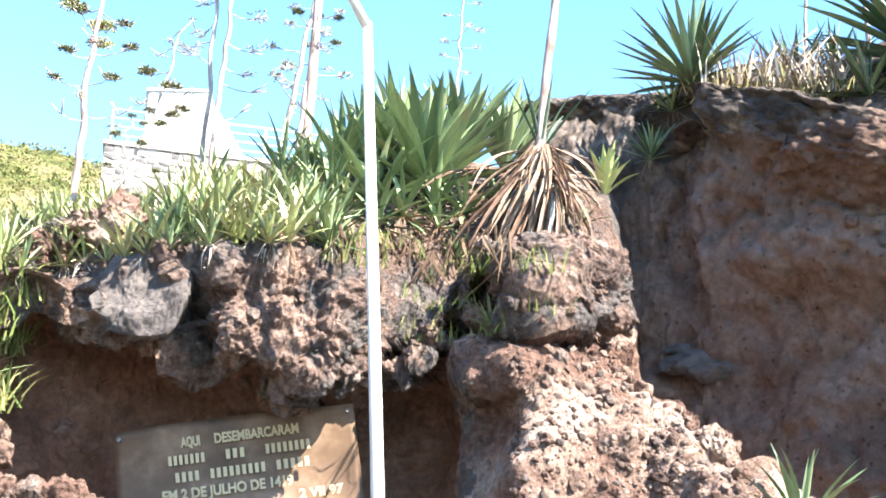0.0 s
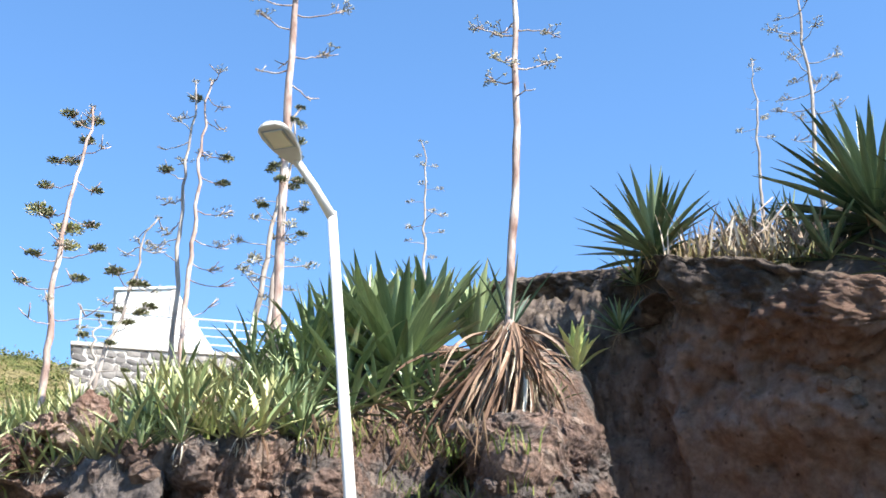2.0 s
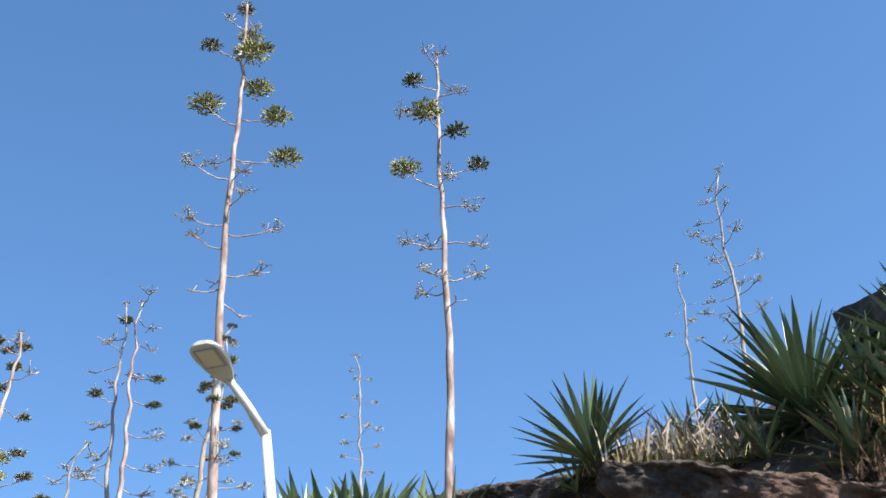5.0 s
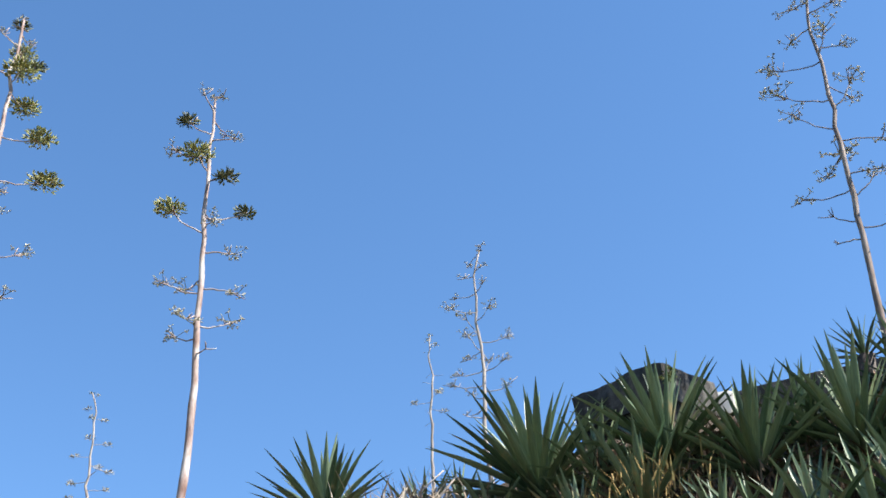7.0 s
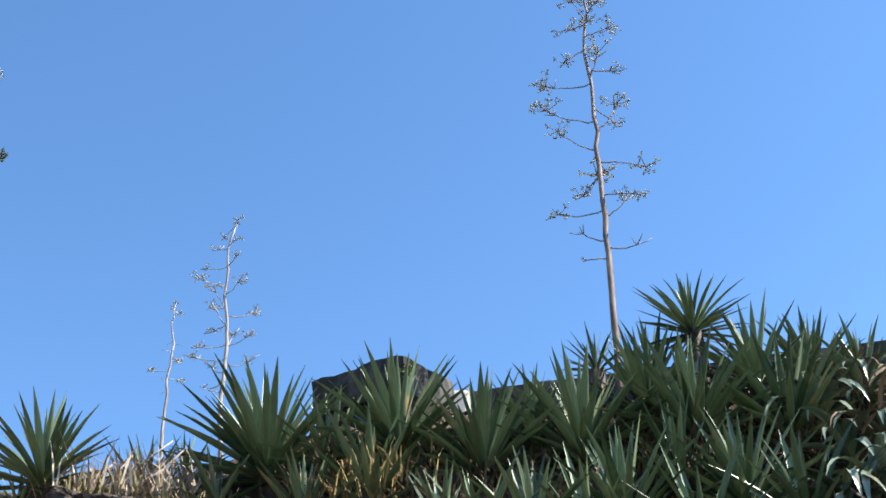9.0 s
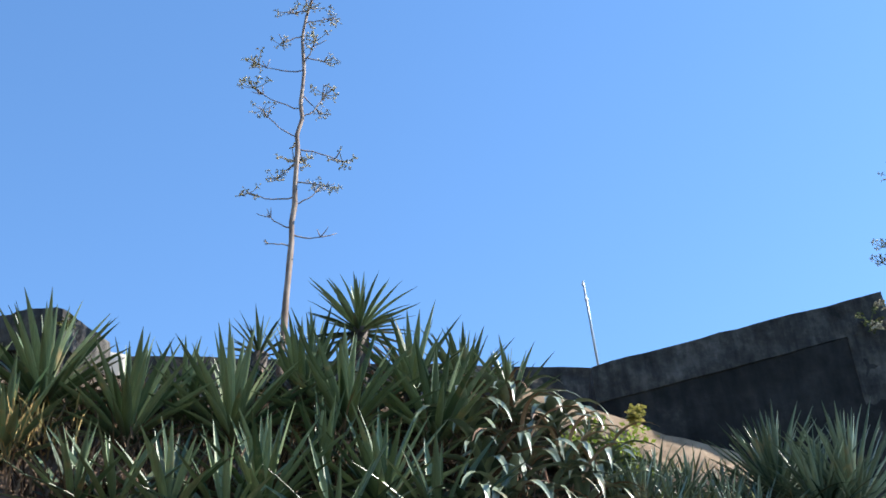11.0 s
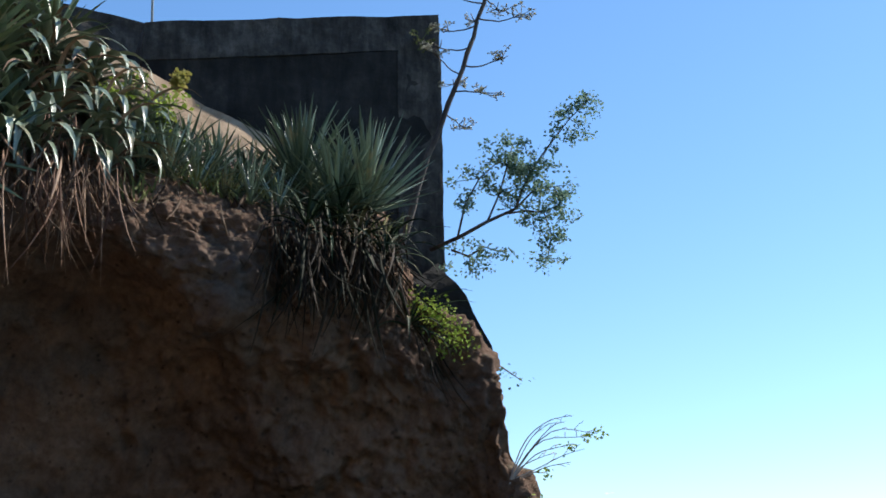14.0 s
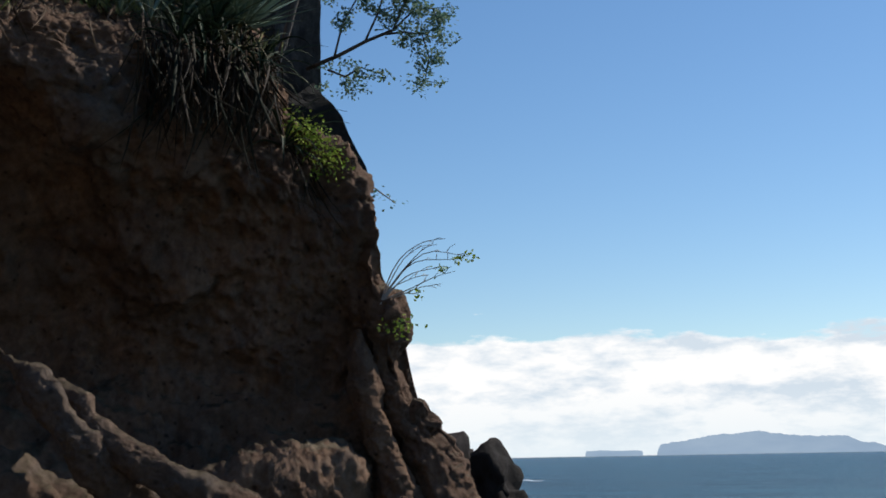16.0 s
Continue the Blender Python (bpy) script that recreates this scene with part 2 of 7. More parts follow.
def water_material():
    m = Nodes("sea_water", 0.35, spec=0.09)
    depth = m.ramp(m.noise(0.11, 7, 0.7, stretch=(1, 0.35, 1)), (0.38, (0.006, 0.038, 0.066)), (0.5, (0.017, 0.072, 0.110)), (0.62, (0.045, 0.125, 0.17)))
    swell = m.ramp(m.noise(0.012, 4, stretch=(1, 0.3, 1)), (0.35, (0.75, 0.8, 0.85)), (0.65, (1.15, 1.12, 1.1)))
    foam = m.grey(m.noise(0.3, 8, 0.8, stretch=(1, 0.4, 1)), 0.735, 0.78)
    m.colour(m.mix(foam, m.mix(1.0, depth, swell, "MULTIPLY"), (0.6, 0.65, 0.68)))
    m.bump(m.noise(0.35, 8, 0.7, stretch=(1, 0.5, 1)), 1.0, 0.7)
    m.bump(m.noise(1.6, 6, 0.7), 0.8, 0.15)
    return m.mat


BASALT, RED_EARTH, CLINKER = basalt_material(), red_earth_material(), clinker_material()
LAVA, TUFF, STONE, BOULDER = lava_material(), tuff_material(), stone_material(), boulder_material()
LEAF_DARK = leaf_material("yucca_leaf", (0.036, 0.068, 0.03), (0.205, 0.26, 0.15), 0.4, dryness=0.12, spec=0.42)
LEAF_BLUE = leaf_material("agave_leaf", (0.07, 0.115, 0.052), (0.30, 0.36, 0.18), 0.42, dryness=0.1, spec=0.4)
LEAF_PALE = leaf_material("aloe_leaf", (0.14, 0.19, 0.075), (0.58, 0.58, 0.29), 0.45, dryness=0.34, spec=0.35)
LEAF_BRIGHT = leaf_material("bright_leaf", (0.32, 0.38, 0.12), (0.58, 0.58, 0.24), 0.45, dryness=0.1)
LEAF_SHINY = leaf_material("drooping_leaf", (0.04, 0.065, 0.038), (0.26, 0.31, 0.22), 0.3, dryness=0.2, spec=0.75)
LEAF_NARROW = leaf_material("narrow_leaf", (0.035, 0.07, 0.045), (0.25, 0.31, 0.22), 0.36, dryness=0.12, spec=0.6)
# Drooping leaf darkened: shade at the cliff edge is in its colour.
LEAF_DROOP_SHADED = leaf_material("shaded_drooping_leaf", (0.012, 0.024, 0.012), (0.04, 0.06, 0.03), 0.65, dryness=0.25, spec=0.12)
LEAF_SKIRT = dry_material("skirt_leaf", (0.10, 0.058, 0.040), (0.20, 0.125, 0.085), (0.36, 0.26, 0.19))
# Dead leaf again, darkened in colour for the shade under the narrow yuccas.
LEAF_DEAD_SHADED = dry_material("shaded_dead_leaf", (0.02, 0.015, 0.01), (0.045, 0.03, 0.02), (0.12, 0.075, 0.048))
LEAF_DEAD = dry_material("dead_leaf", (0.15, 0.085, 0.05), (0.27, 0.175, 0.11), (0.42, 0.32, 0.225))
LEAF_BLEACHED = dry_material("bleached_leaf", (0.33, 0.28, 0.2), (0.46, 0.42, 0.34), (0.60, 0.57, 0.50))
STRAW = tuft_material("straw", (0.22, 0.15, 0.07), (0.40, 0.31, 0.16), (0.30, 0.30, 0.10), (0.5, 0.42, 0.26))
STRAW_GREEN = tuft_material("sprig_leaf", (0.20, 0.20, 0.05), (0.34, 0.32, 0.09), (0.45, 0.38, 0.14), thin=0.3)
WEED = tuft_material("dry_weed", (0.14, 0.09, 0.035), (0.30, 0.20, 0.08), (0.20, 0.16, 0.06), (0.40, 0.28, 0.12))
HEAP = tuft_material("heaped_leaf", (0.16, 0.11, 0.08), (0.34, 0.265, 0.19), (0.52, 0.45, 0.36), (0.24, 0.17, 0.12))
RUBBLE_CHIP = tuft_material("rubble_chip", (0.06, 0.038, 0.03), (0.125, 0.08, 0.061), (0.2, 0.148, 0.118), (0.085, 0.066, 0.057))
GRASS = tuft_material("green_grass", (0.08, 0.115, 0.03), (0.18, 0.21, 0.06), (0.28, 0.25, 0.11), thin=0.3)
SCRUB = tuft_material("scrub_leaves", (0.07, 0.09, 0.03), (0.14, 0.16, 0.05), (0.24, 0.22, 0.09))
FROND = tuft_material("dry_frond", (0.028, 0.018, 0.012), (0.07, 0.043, 0.025), (0.15, 0.098, 0.06), (0.045, 0.03, 0.02))
# Frond colours lowered to carry the shade below the yuccas.
FROND_SHADED = tuft_material("shaded_frond", (0.012, 0.009, 0.006), (0.03, 0.02, 0.013), (0.012, 0.016, 0.008), (0.06, 0.036, 0.022))
FROND_RED = tuft_material("russet_frond", (0.07, 0.038, 0.025), (0.16, 0.09, 0.06), (0.28, 0.19, 0.13), (0.10, 0.06, 0.04))
TREE_LEAF = tuft_material("tree_leaf", (0.075, 0.15, 0.11), (0.14, 0.22, 0.16), (0.22, 0.28, 0.19), thin=0.45)
VINE_LEAF = tuft_material("vine_leaf", (0.14, 0.22, 0.03), (0.27, 0.36, 0.05), (0.36, 0.40, 0.09), thin=0.2)
STEM_PALE = bark_material("stalk_bark", (0.17, 0.095, 0.072), (0.36, 0.265, 0.225), (0.58, 0.52, 0.47))
STEM_GREY = bark_material("grey_stalk_bark", (0.17, 0.135, 0.115), (0.31, 0.265, 0.23), (0.47, 0.42, 0.37))
STEM_BROWN = bark_material("brown_stalk_bark", (0.11, 0.075, 0.058), (0.20, 0.145, 0.118), (0.31, 0.25, 0.21))
# Dark bark; the leaning stalk's back-lit side is darkened into it too.
STEM_DARK = bark_material("dark_stalk_bark", (0.035, 0.026, 0.022), (0.065, 0.05, 0.042), (0.12, 0.095, 0.075))
STEM_RED = bark_material("red_trunk_bark", (0.10, 0.05, 0.035), (0.20, 0.105, 0.075), (0.32, 0.22, 0.16))
BULBIL = tuft_material("bulbil_green", (0.20, 0.215, 0.075), (0.40, 0.40, 0.16), (0.62, 0.57, 0.31), thin=0.3)
CAPSULE = tuft_material("dry_capsule", (0.22, 0.195, 0.13), (0.42, 0.385, 0.275), (0.64, 0.60, 0.48), thin=0.2)
FORT, COPING, GLACIS = fort_material(), coping_material(), glacis_material()
WHITE = paint_material("white_paint", (0.80, 0.80, 0.78), 0.6, 0.12)
LAMP_PAINT = paint_material("pale_lamp_paint", (0.70, 0.68, 0.63), 0.42, 0.15)
LAMP_UNDER = paint_material("lamp_head_paint", (0.62, 0.60, 0.54), 0.45, 0.1)
DIFFUSER = paint_material("lamp_glass", (0.72, 0.66, 0.50), 0.2, 0.05)
RAIL = paint_material("rail_paint", (0.55, 0.62, 0.68), 0.4, 0.1)
MAST = paint_material("mast_metal", (0.34, 0.37, 0.4), 0.35, 0.2, 0.4)
MORTAR = paint_material("mortar", (0.52, 0.49, 0.44), 0.95, 0.35)
PLAQUE, GOLD = plaque_material(), paint_material("gilt_lettering", (0.55, 0.43, 0.24), 0.5, 0.3, 0.2)
BOLT = paint_material("bolt_steel", (0.2, 0.18, 0.16), 0.5, 0.3, 0.7)
FOAM = paint_material("sea_foam", (0.75, 0.78, 0.8), 0.9, 0.5)
GROUND, WATER = ground_material(), water_material()
PALE_BLOCK = paint_material("pale_stone", (0.62, 0.57, 0.50), 0.85, 0.35)


# ---- building blocks ----
def site(bearing, dist, rise):
    """A place by compass bearing, horizontal distance and angle of rise from the standing point."""
    b = radians(bearing)
    return Vector((dist * math.sin(b), dist * math.cos(b), EYE + dist * math.tan(radians(rise))))


def lattice(ix, iy, iz, seed):
    h = (ix * 374761393 + iy * 668265263 + iz * 2147483647 + seed * 1274126177) & 0xFFFFFFFF
    h = ((h ^ (h >> 13)) * 1274126177) & 0xFFFFFFFF
    h = ((h ^ (h >> 16)) * 2246822519) & 0xFFFFFFFF
    return ((h ^ (h >> 15)) & 0xFFFFFF) / 0xFFFFFF


def value_noise(p, seed):
    f = np.floor(p)
    i = f.astype(np.int64)
    d = p - f
    w = d * d * d * (d * (d * 6 - 15) + 10)
    total = 0
    for c in range(8):
        o = np.array((c & 1, c >> 1 & 1, c >> 2 & 1))
        k = np.prod(np.where(o, w, 1 - w), axis=-1)
        j = i + o
        total = total + k * lattice(j[..., 0], j[..., 1], j[..., 2], seed)
    return total * 2 - 1


def fbm(p, scale, octaves=4, seed=0, gain=0.5):
    total, amp = 0, 1.0
    for k in range(octaves):
        total = total + amp * value_noise(p * scale * 2.03 ** k + 17.3 * k, seed + k)
        amp *= gain
    return total


def worley(p, scale, seed=0):
    """Distance to the nearest cell centre, and that cell's own random number."""
    q = p * scale
    i = np.floor(q).astype(np.int64)
    best = np.full(q.shape[:-1], 9.0)
    tone = np.zeros(q.shape[:-1])
    for a in (-1, 0, 1):
        for b in (-1, 0, 1):
            for c in (-1, 0, 1):
                j = i + np.array((a, b, c))
                r = np.stack([lattice(j[..., 0], j[..., 1], j[..., 2], seed + s) for s in (1, 2, 3)], -1)
                d = np.linalg.norm(j + r - q, axis=-1)
                near = d < best
                best = np.where(near, d, best)
                tone = np.where(near, r[..., 0], tone)
    return best, tone


def smooth_curve(x, xs, ys, blur=9):
    blur = int(blur * max(1, len(x) / 500)) // 2 * 2 + 1
    y = np.interp(x, xs, ys)
    k = np.hanning(blur + 2)[1:-1]
    return np.convolve(np.pad(y, blur // 2, mode="edge"), k / k.sum(), mode="valid")


def loft(ctrl, rows):
    """Catmull-Rom through the control points of each column: (columns, k, 3) to (columns, rows, 3)."""
    k = ctrl.shape[1]
    padded = np.concatenate([2 * ctrl[:, :1] - ctrl[:, 1:2], ctrl, 2 * ctrl[:, -1:] - ctrl[:, -2:-1]], 1)
    t = np.asarray(rows)
    i = np.minimum(t.astype(int), k - 2)
    u = (t - i)[None, :, None]
    a, b, c, d = (padded[:, i + n] for n in range(4))
    return 0.5 * (2 * b + (c - a) * u + (2 * a - 5 * b + 4 * c - d) * u ** 2 + (3 * b - a - 3 * c + d) * u ** 3)


def normals(grid):
    n = np.cross(np.gradient(grid, axis=0), np.gradient(grid, axis=1))
    return n / np.maximum(np.linalg.norm(n, axis=-1, keepdims=True), 1e-9)


def sheet_mesh(name, grid, material, smooth=True):
    nu, nv = grid.shape[:2]
    a = np.arange(nu * nv).reshape(nu, nv)
    quads = np.stack([a[:-1, :-1], a[1:, :-1], a[1:, 1:], a[:-1, 1:]], -1).reshape(-1, 4)
    mesh = bpy.data.meshes.new(name)
    mesh.vertices.add(nu * nv)
    mesh.vertices.foreach_set("co", grid.reshape(-1).astype(np.float32))
    mesh.loops.add(quads.size)
    mesh.loops.foreach_set("vertex_index", quads.reshape(-1).astype(np.int32))
    mesh.polygons.add(len(quads))
    mesh.polygons.foreach_set("loop_start", np.arange(0, quads.size, 4, dtype=np.int32))
    mesh.polygons.foreach_set("use_smooth", np.full(len(quads), smooth))
    mesh.update(calc_edges=True)
    mesh.validate()
    mesh.materials.append(material)
    return mesh


def part(name, bm, material, parent=None, label="", smooth=False):
    """A bmesh, or a mesh that is shared, as one object under parent."""
    if isinstance(bm, bmesh.types.BMesh):
        mesh = bpy.data.meshes.new(name)
        bm.to_mesh(mesh)
        bm.free()
        mesh.materials.append(material)
        if smooth:
            mesh.polygons.foreach_set("use_smooth", np.full(len(mesh.polygons), True))
    else:
        mesh = bm
    ob = new(name, mesh)
    ob.parent = parent
    if label:
        tagged(ob, label)
    return ob


def thing(name, at, label, category, group=""):
    ob = new(name)
    ob.empty_display_size = 0.2
    ob.location = at
    return tagged(ob, label, category, group)


def tube(bm, path, radii, sides=8, cap=True):
    """A tube of varying radius along a path."""
    rings = []
    up = Vector((0.31, 0.87, 0.38))
    for i, p in enumerate(path):
        ahead = (path[min(i + 1, len(path) - 1)] - path[max(i - 1, 0)]).normalized()
        u = ahead.cross(up).normalized()
        v = ahead.cross(u)
        rings.append([bm.verts.new(p + (u * math.cos(a) + v * math.sin(a)) * radii[i]) for a in (2 * math.pi * k / sides for k in range(sides))])
    for a, b in zip(rings, rings[1:]):
        for k in range(sides):
            bm.faces.new((a[k], a[(k + 1) % sides], b[(k + 1) % sides], b[k]))
    if cap:
        bm.faces.new(rings[0][::-1])
        bm.faces.new(rings[-1])
    return bm


def box(bm, lo, hi, m=Matrix(), bevel=0.0):
    made = bmesh.ops.create_cube(bm, size=1)["verts"]
    size = Vector(hi) - Vector(lo)
    bmesh.ops.transform(bm, matrix=m @ Matrix.Translation((Vector(lo) + Vector(hi)) / 2) @ Matrix.Diagonal((*size, 1)), verts=made)
    if bevel:
        edges = {e for v in made for e in v.link_edges}
        bmesh.ops.bevel(bm, geom=list(edges), offset=bevel, segments=2, affect="EDGES", profile=0.6)
    return bm


def prism(bm, outline, back):
    """A solid from a planar outline, pushed back by a vector."""
    front = [bm.verts.new(p) for p in outline]
    rear = [bm.verts.new(p + back) for p in outline]
    bm.faces.new(front)
    bm.faces.new(rear[::-1])
    n = len(front)
    for i in range(n):
        bm.faces.new((front[i], rear[i], rear[(i + 1) % n], front[(i + 1) % n]))
    bmesh.ops.recalc_face_normals(bm, faces=bm.faces)
    return bm


def rough_prism(outline, back, step, amount, seed):
    """A solid with worn, uneven faces and edges."""
    bm = prism(bmesh.new(), outline, back)
    bmesh.ops.triangulate(bm, faces=bm.faces)
    for _ in range(7):
        long = [e for e in bm.edges if e.calc_length() > step]
        if not long:
            break
        bmesh.ops.subdivide_edges(bm, edges=long, cuts=1)
        bmesh.ops.triangulate(bm, faces=[f for f in bm.faces if len(f.verts) > 3])
    p = np.array([v.co for v in bm.verts])
    bm.normal_update()
    d = amount * (fbm(p, 1.1, 4, seed) + 0.5 * fbm(p, 5, 2, seed + 9))
    for v, k in zip(bm.verts, d):
        v.co += v.normal * float(k)
    return bm


# ---- landform ----
def outcrop_grid():
    b = np.linspace(-36, 19, 700)
    xs = (-36, -26, -20, -18.6, -14, -10, -4, 0, 4, 5.2, 6.5, 8.9, 11.8, 14, 19)
    lip_r = smooth_curve(b, xs, (13.4, 12.8, 12.3, 12.0, 11.7, 11.6, 11.7, 12.0, 11.8, 11.9, 12.2, 12.3, 11.8, 11.3, 10.2))
    lip_e = smooth_curve(b, xs, (13.5, 14.2, 14.8, 15.4, 16.4, 16.9, 16.7, 16.9, 17.0, 16.4, 13.8, 11.6, 8.9, 6.8, 2.8))
    overhang = smooth_curve(b, (-19.5, -17, -0.8, 0.8), (0, 1, 1, 0), 15)
    ridge = smooth_curve(b, (7.4, 9.2), (0, 1), 9)
    spur = smooth_curve(b, (5.4, 7.0), (0, 1), 9)
    top_e = smooth_curve(b, (-36, -24, -18, -14, -10, -6, -2, 1, 3.5, 5, 7.5, 9), (14, 15.5, 16.8, 18.0, 19.4, 20.6, 20.9, 21.0, 20.8, 20.8, 20.4, 15), 21)
    far_e = smooth_curve(b, (-36, -18, -10, 0, 8), (13, 15.5, 17.6, 18.5, 16), 21)

    def at(r, z):
        a = np.radians(b)
        return np.stack([r * np.sin(a), r * np.cos(a), z], -1)

    def high(r, e):
        return EYE + r * np.tan(np.radians(e))

    step = smooth_curve(b, (-4.2, -2.6, 2.2, 3.6), (0, 1, 1, 0), 15)
    lip_r = lip_r + 0.8 * step
    lip = high(lip_r, lip_e)
    foot_off = overhang * 0.75 + (1 - overhang) * -2.5 - 0.7 * step * overhang
    rec_off = overhang * 0.8 + (1 - overhang) * -1.35 - 0.7 * step * overhang
    und_off = overhang * 0.6 + (1 - overhang) * -0.35 - spur * 0.45 - 0.75 * step
    und_b = smooth_curve(b, (-20, -12, -9, -5, 0), (11.5, 11.6, 10.9, 10.3, 10.2)) + 0.6 * fbm(np.stack([b, b * 0, b * 0], -1), 0.55, 3, 19)
    und_e = overhang * und_b + (1 - overhang) * 13.9 * (1 - spur) + (1 - overhang) * spur * (lip_e - 2.2)
    ctrl = np.stack([
        at(lip_r + foot_off, 0 * b - 0.7),
        at(lip_r + rec_off, np.minimum(2.5, lip * 0.55)),
        at(lip_r + und_off, high(lip_r, und_e)),
        at(lip_r - 0.38 + 0.1 * spur - 0.6 * step, 0.5 * step + high(lip_r - 0.38 - 0.6 * step, (1 - overhang) * (lip_e - 1.5 + spur * 0.7) + overhang * (und_b + 0.75))),
        at(lip_r, lip),
        at(lip_r + 1.1 - 0.6 * step, (lip + 0.45 + 0.1 * step + 0.3 * np.exp(-((b - 6.9) / 1.0) ** 2)) * (1 - ridge) + ridge * (lip - 0.35)),
        at(lip_r + 3.0 - 0.8 * step, high(lip_r + 3.0 - 0.8 * step, top_e) * (1 - ridge) + ridge * (lip - 1.0)),
        at(lip_r + 7.0, (high(lip_r + 3.0, top_e) + 0.6) * (1 - ridge) + ridge * (lip - 1.4)),
        at(0 * b + 31, high(31, far_e) * (1 - ridge) + ridge * 1.0),
        at(0 * b + 38, high(38, far_e) * 0 + 9.0 - ridge * 8),
    ], 1)
    rows = np.concatenate([np.linspace(0, 1, 30), np.linspace(1, 5, 220)[1:], np.linspace(5, 9, 60)[1:]])
    grid = loft(ctrl, rows)
    n = normals(grid)
    if n[350, 160] @ np.array((0, -1, 0.2)) < 0:
        n = -n
    bulge, grey = masses(grid)
    front = np.interp(rows, (0.8, 1.6, 4.6, 5.6), (0, 1, 1, 0))[None, :]
    reach = np.hypot(grid[..., 0], grid[..., 1])
    grid[..., :2] *= (1 - bulge * front / reach)[..., None]
    n = normals(grid)
    if n[350, 160] @ np.array((0, -1, 0.2)) < 0:
        n = -n
    d1, tone = worley(grid + 0.25 * np.stack([fbm(grid, 1.3, 2, s) for s in (3, 4, 5)], -1), 1.05, 5)
    d2, tone2 = worley(grid, 3.1, 15)
    calm = np.interp(rows, (0, 4.8, 5.7, 9), (1, 1, 0.35, 0.25))[None, :]
    smooth_left = (0.85 - 0.6 * grey) * np.interp(rows, (0.8, 1.9, 2.6), (0.35, 0.35, 1))[None, :]
    push = 0.30 * fbm(grid, 0.55, 3, 1) + smooth_left * (0.26 * (tone - 0.5) - 0.16 * (d1 - 0.5)) + smooth_left * (0.17 * (tone2 - 0.5) - 0.2 * (d2 - 0.45))
    push = soften(push, 7)
    d3, tone3 = worley(grid + 0.05 * np.stack([fbm(grid, 6, 2, s) for s in (23, 24, 25)], -1), 8.0, 35)
    clinker = np.clip(0.75 + 0.9 * fbm(grid, 0.8, 2, 37), 0.15, 1.3)
    d4, tone4 = worley(grid + 0.03 * np.stack([fbm(grid, 9, 2, s) for s in (26, 27, 28)], -1), 17.0, 39)
    push = push + smooth_left * (0.06 * fbm(grid, 5.5, 4, 31, 0.62) + clinker * (0.085 * (tone3 - 0.5) - 0.11 * (d3 - 0.45) + 0.045 * (tone4 - 0.5) - 0.05 * (d4 - 0.45)))
    push = push + 0.05 * (1 - smooth_left) * fbm(grid, 2.6, 5, 33, 0.6)
    grid = grid + n * (push * calm)[..., None]
    kind = np.zeros(grid.shape[:2], int)
    ragged = 0.25 * fbm(grid, 2.4, 3, 211)
    kind[(b[:, None] > 1.4 + 3 * ragged) & (lip_e[:, None] * 0 + bearing_rise(grid)[1] < 13.6 + 2 * ragged)] = 3
    kind[(rows[None, :] < 2.35 + ragged) & (overhang[:, None] > 0.4)] = 2
    kind[(grey + ragged > 0.55) & (rows[None, :] > 2.2)] = 1
    return grid, kind


def soften(a, times):
    for _ in range(times):
        p = np.pad(a, 1, mode="edge")
        a = (p[1:-1, 1:-1] * 2 + p[:-2, 1:-1] + p[2:, 1:-1] + p[1:-1, :-2] + p[1:-1, 2:]) / 6
    return a


def bearing_rise(grid):
    flat = np.hypot(grid[..., 0], grid[..., 1])
    return np.degrees(np.arctan2(grid[..., 0], grid[..., 1])), np.degrees(np.arctan2(grid[..., 2] - EYE, flat))


def masses(grid):
    """The outcrop's large blocks and hollows, and where its rock is dense grey basalt."""
    b, e = bearing_rise(grid)
    b = b + 0.45 * fbm(grid, 1.1, 3, 201)
    e = e + 0.4 * fbm(grid, 1.1, 3, 205)
    out, grey = 0 * b, 0 * b
    for cb, ce, wb, we, push, dense in (
            (-17.4, 14.2, 1.8, 1.3, 0.15, 0.4), (-13.6, 14.2, 2.3, 2.0, 0.26, 1), (-11.1, 13.3, 0.45, 1.3, -0.5, 0), (-7.4, 13.9, 3.0, 2.7, 0.3, 0),
            (-2.1, 12.5, 0.7, 0.45, -0.35, 0), (1.3, 11.9, 2.3, 0.7, 0.25, 1), (1.6, 15.6, 0.8, 0.7, -0.4, 0),
            (5.2, 15.6, 2.5, 1.8, 0.3, 0), (3.2, 13.5, 3.6, 0.35, -0.35, 0)):
        d = (np.abs((b - cb) / wb) ** 3 + np.abs((e - ce) / we) ** 3) ** (1 / 3)
        k = np.clip((1.2 - d) / 0.4, 0, 1)
        k = k * k * (3 - 2 * k)
        out = out + push * k
        grey = np.maximum(grey, dense * k)
    return out, grey


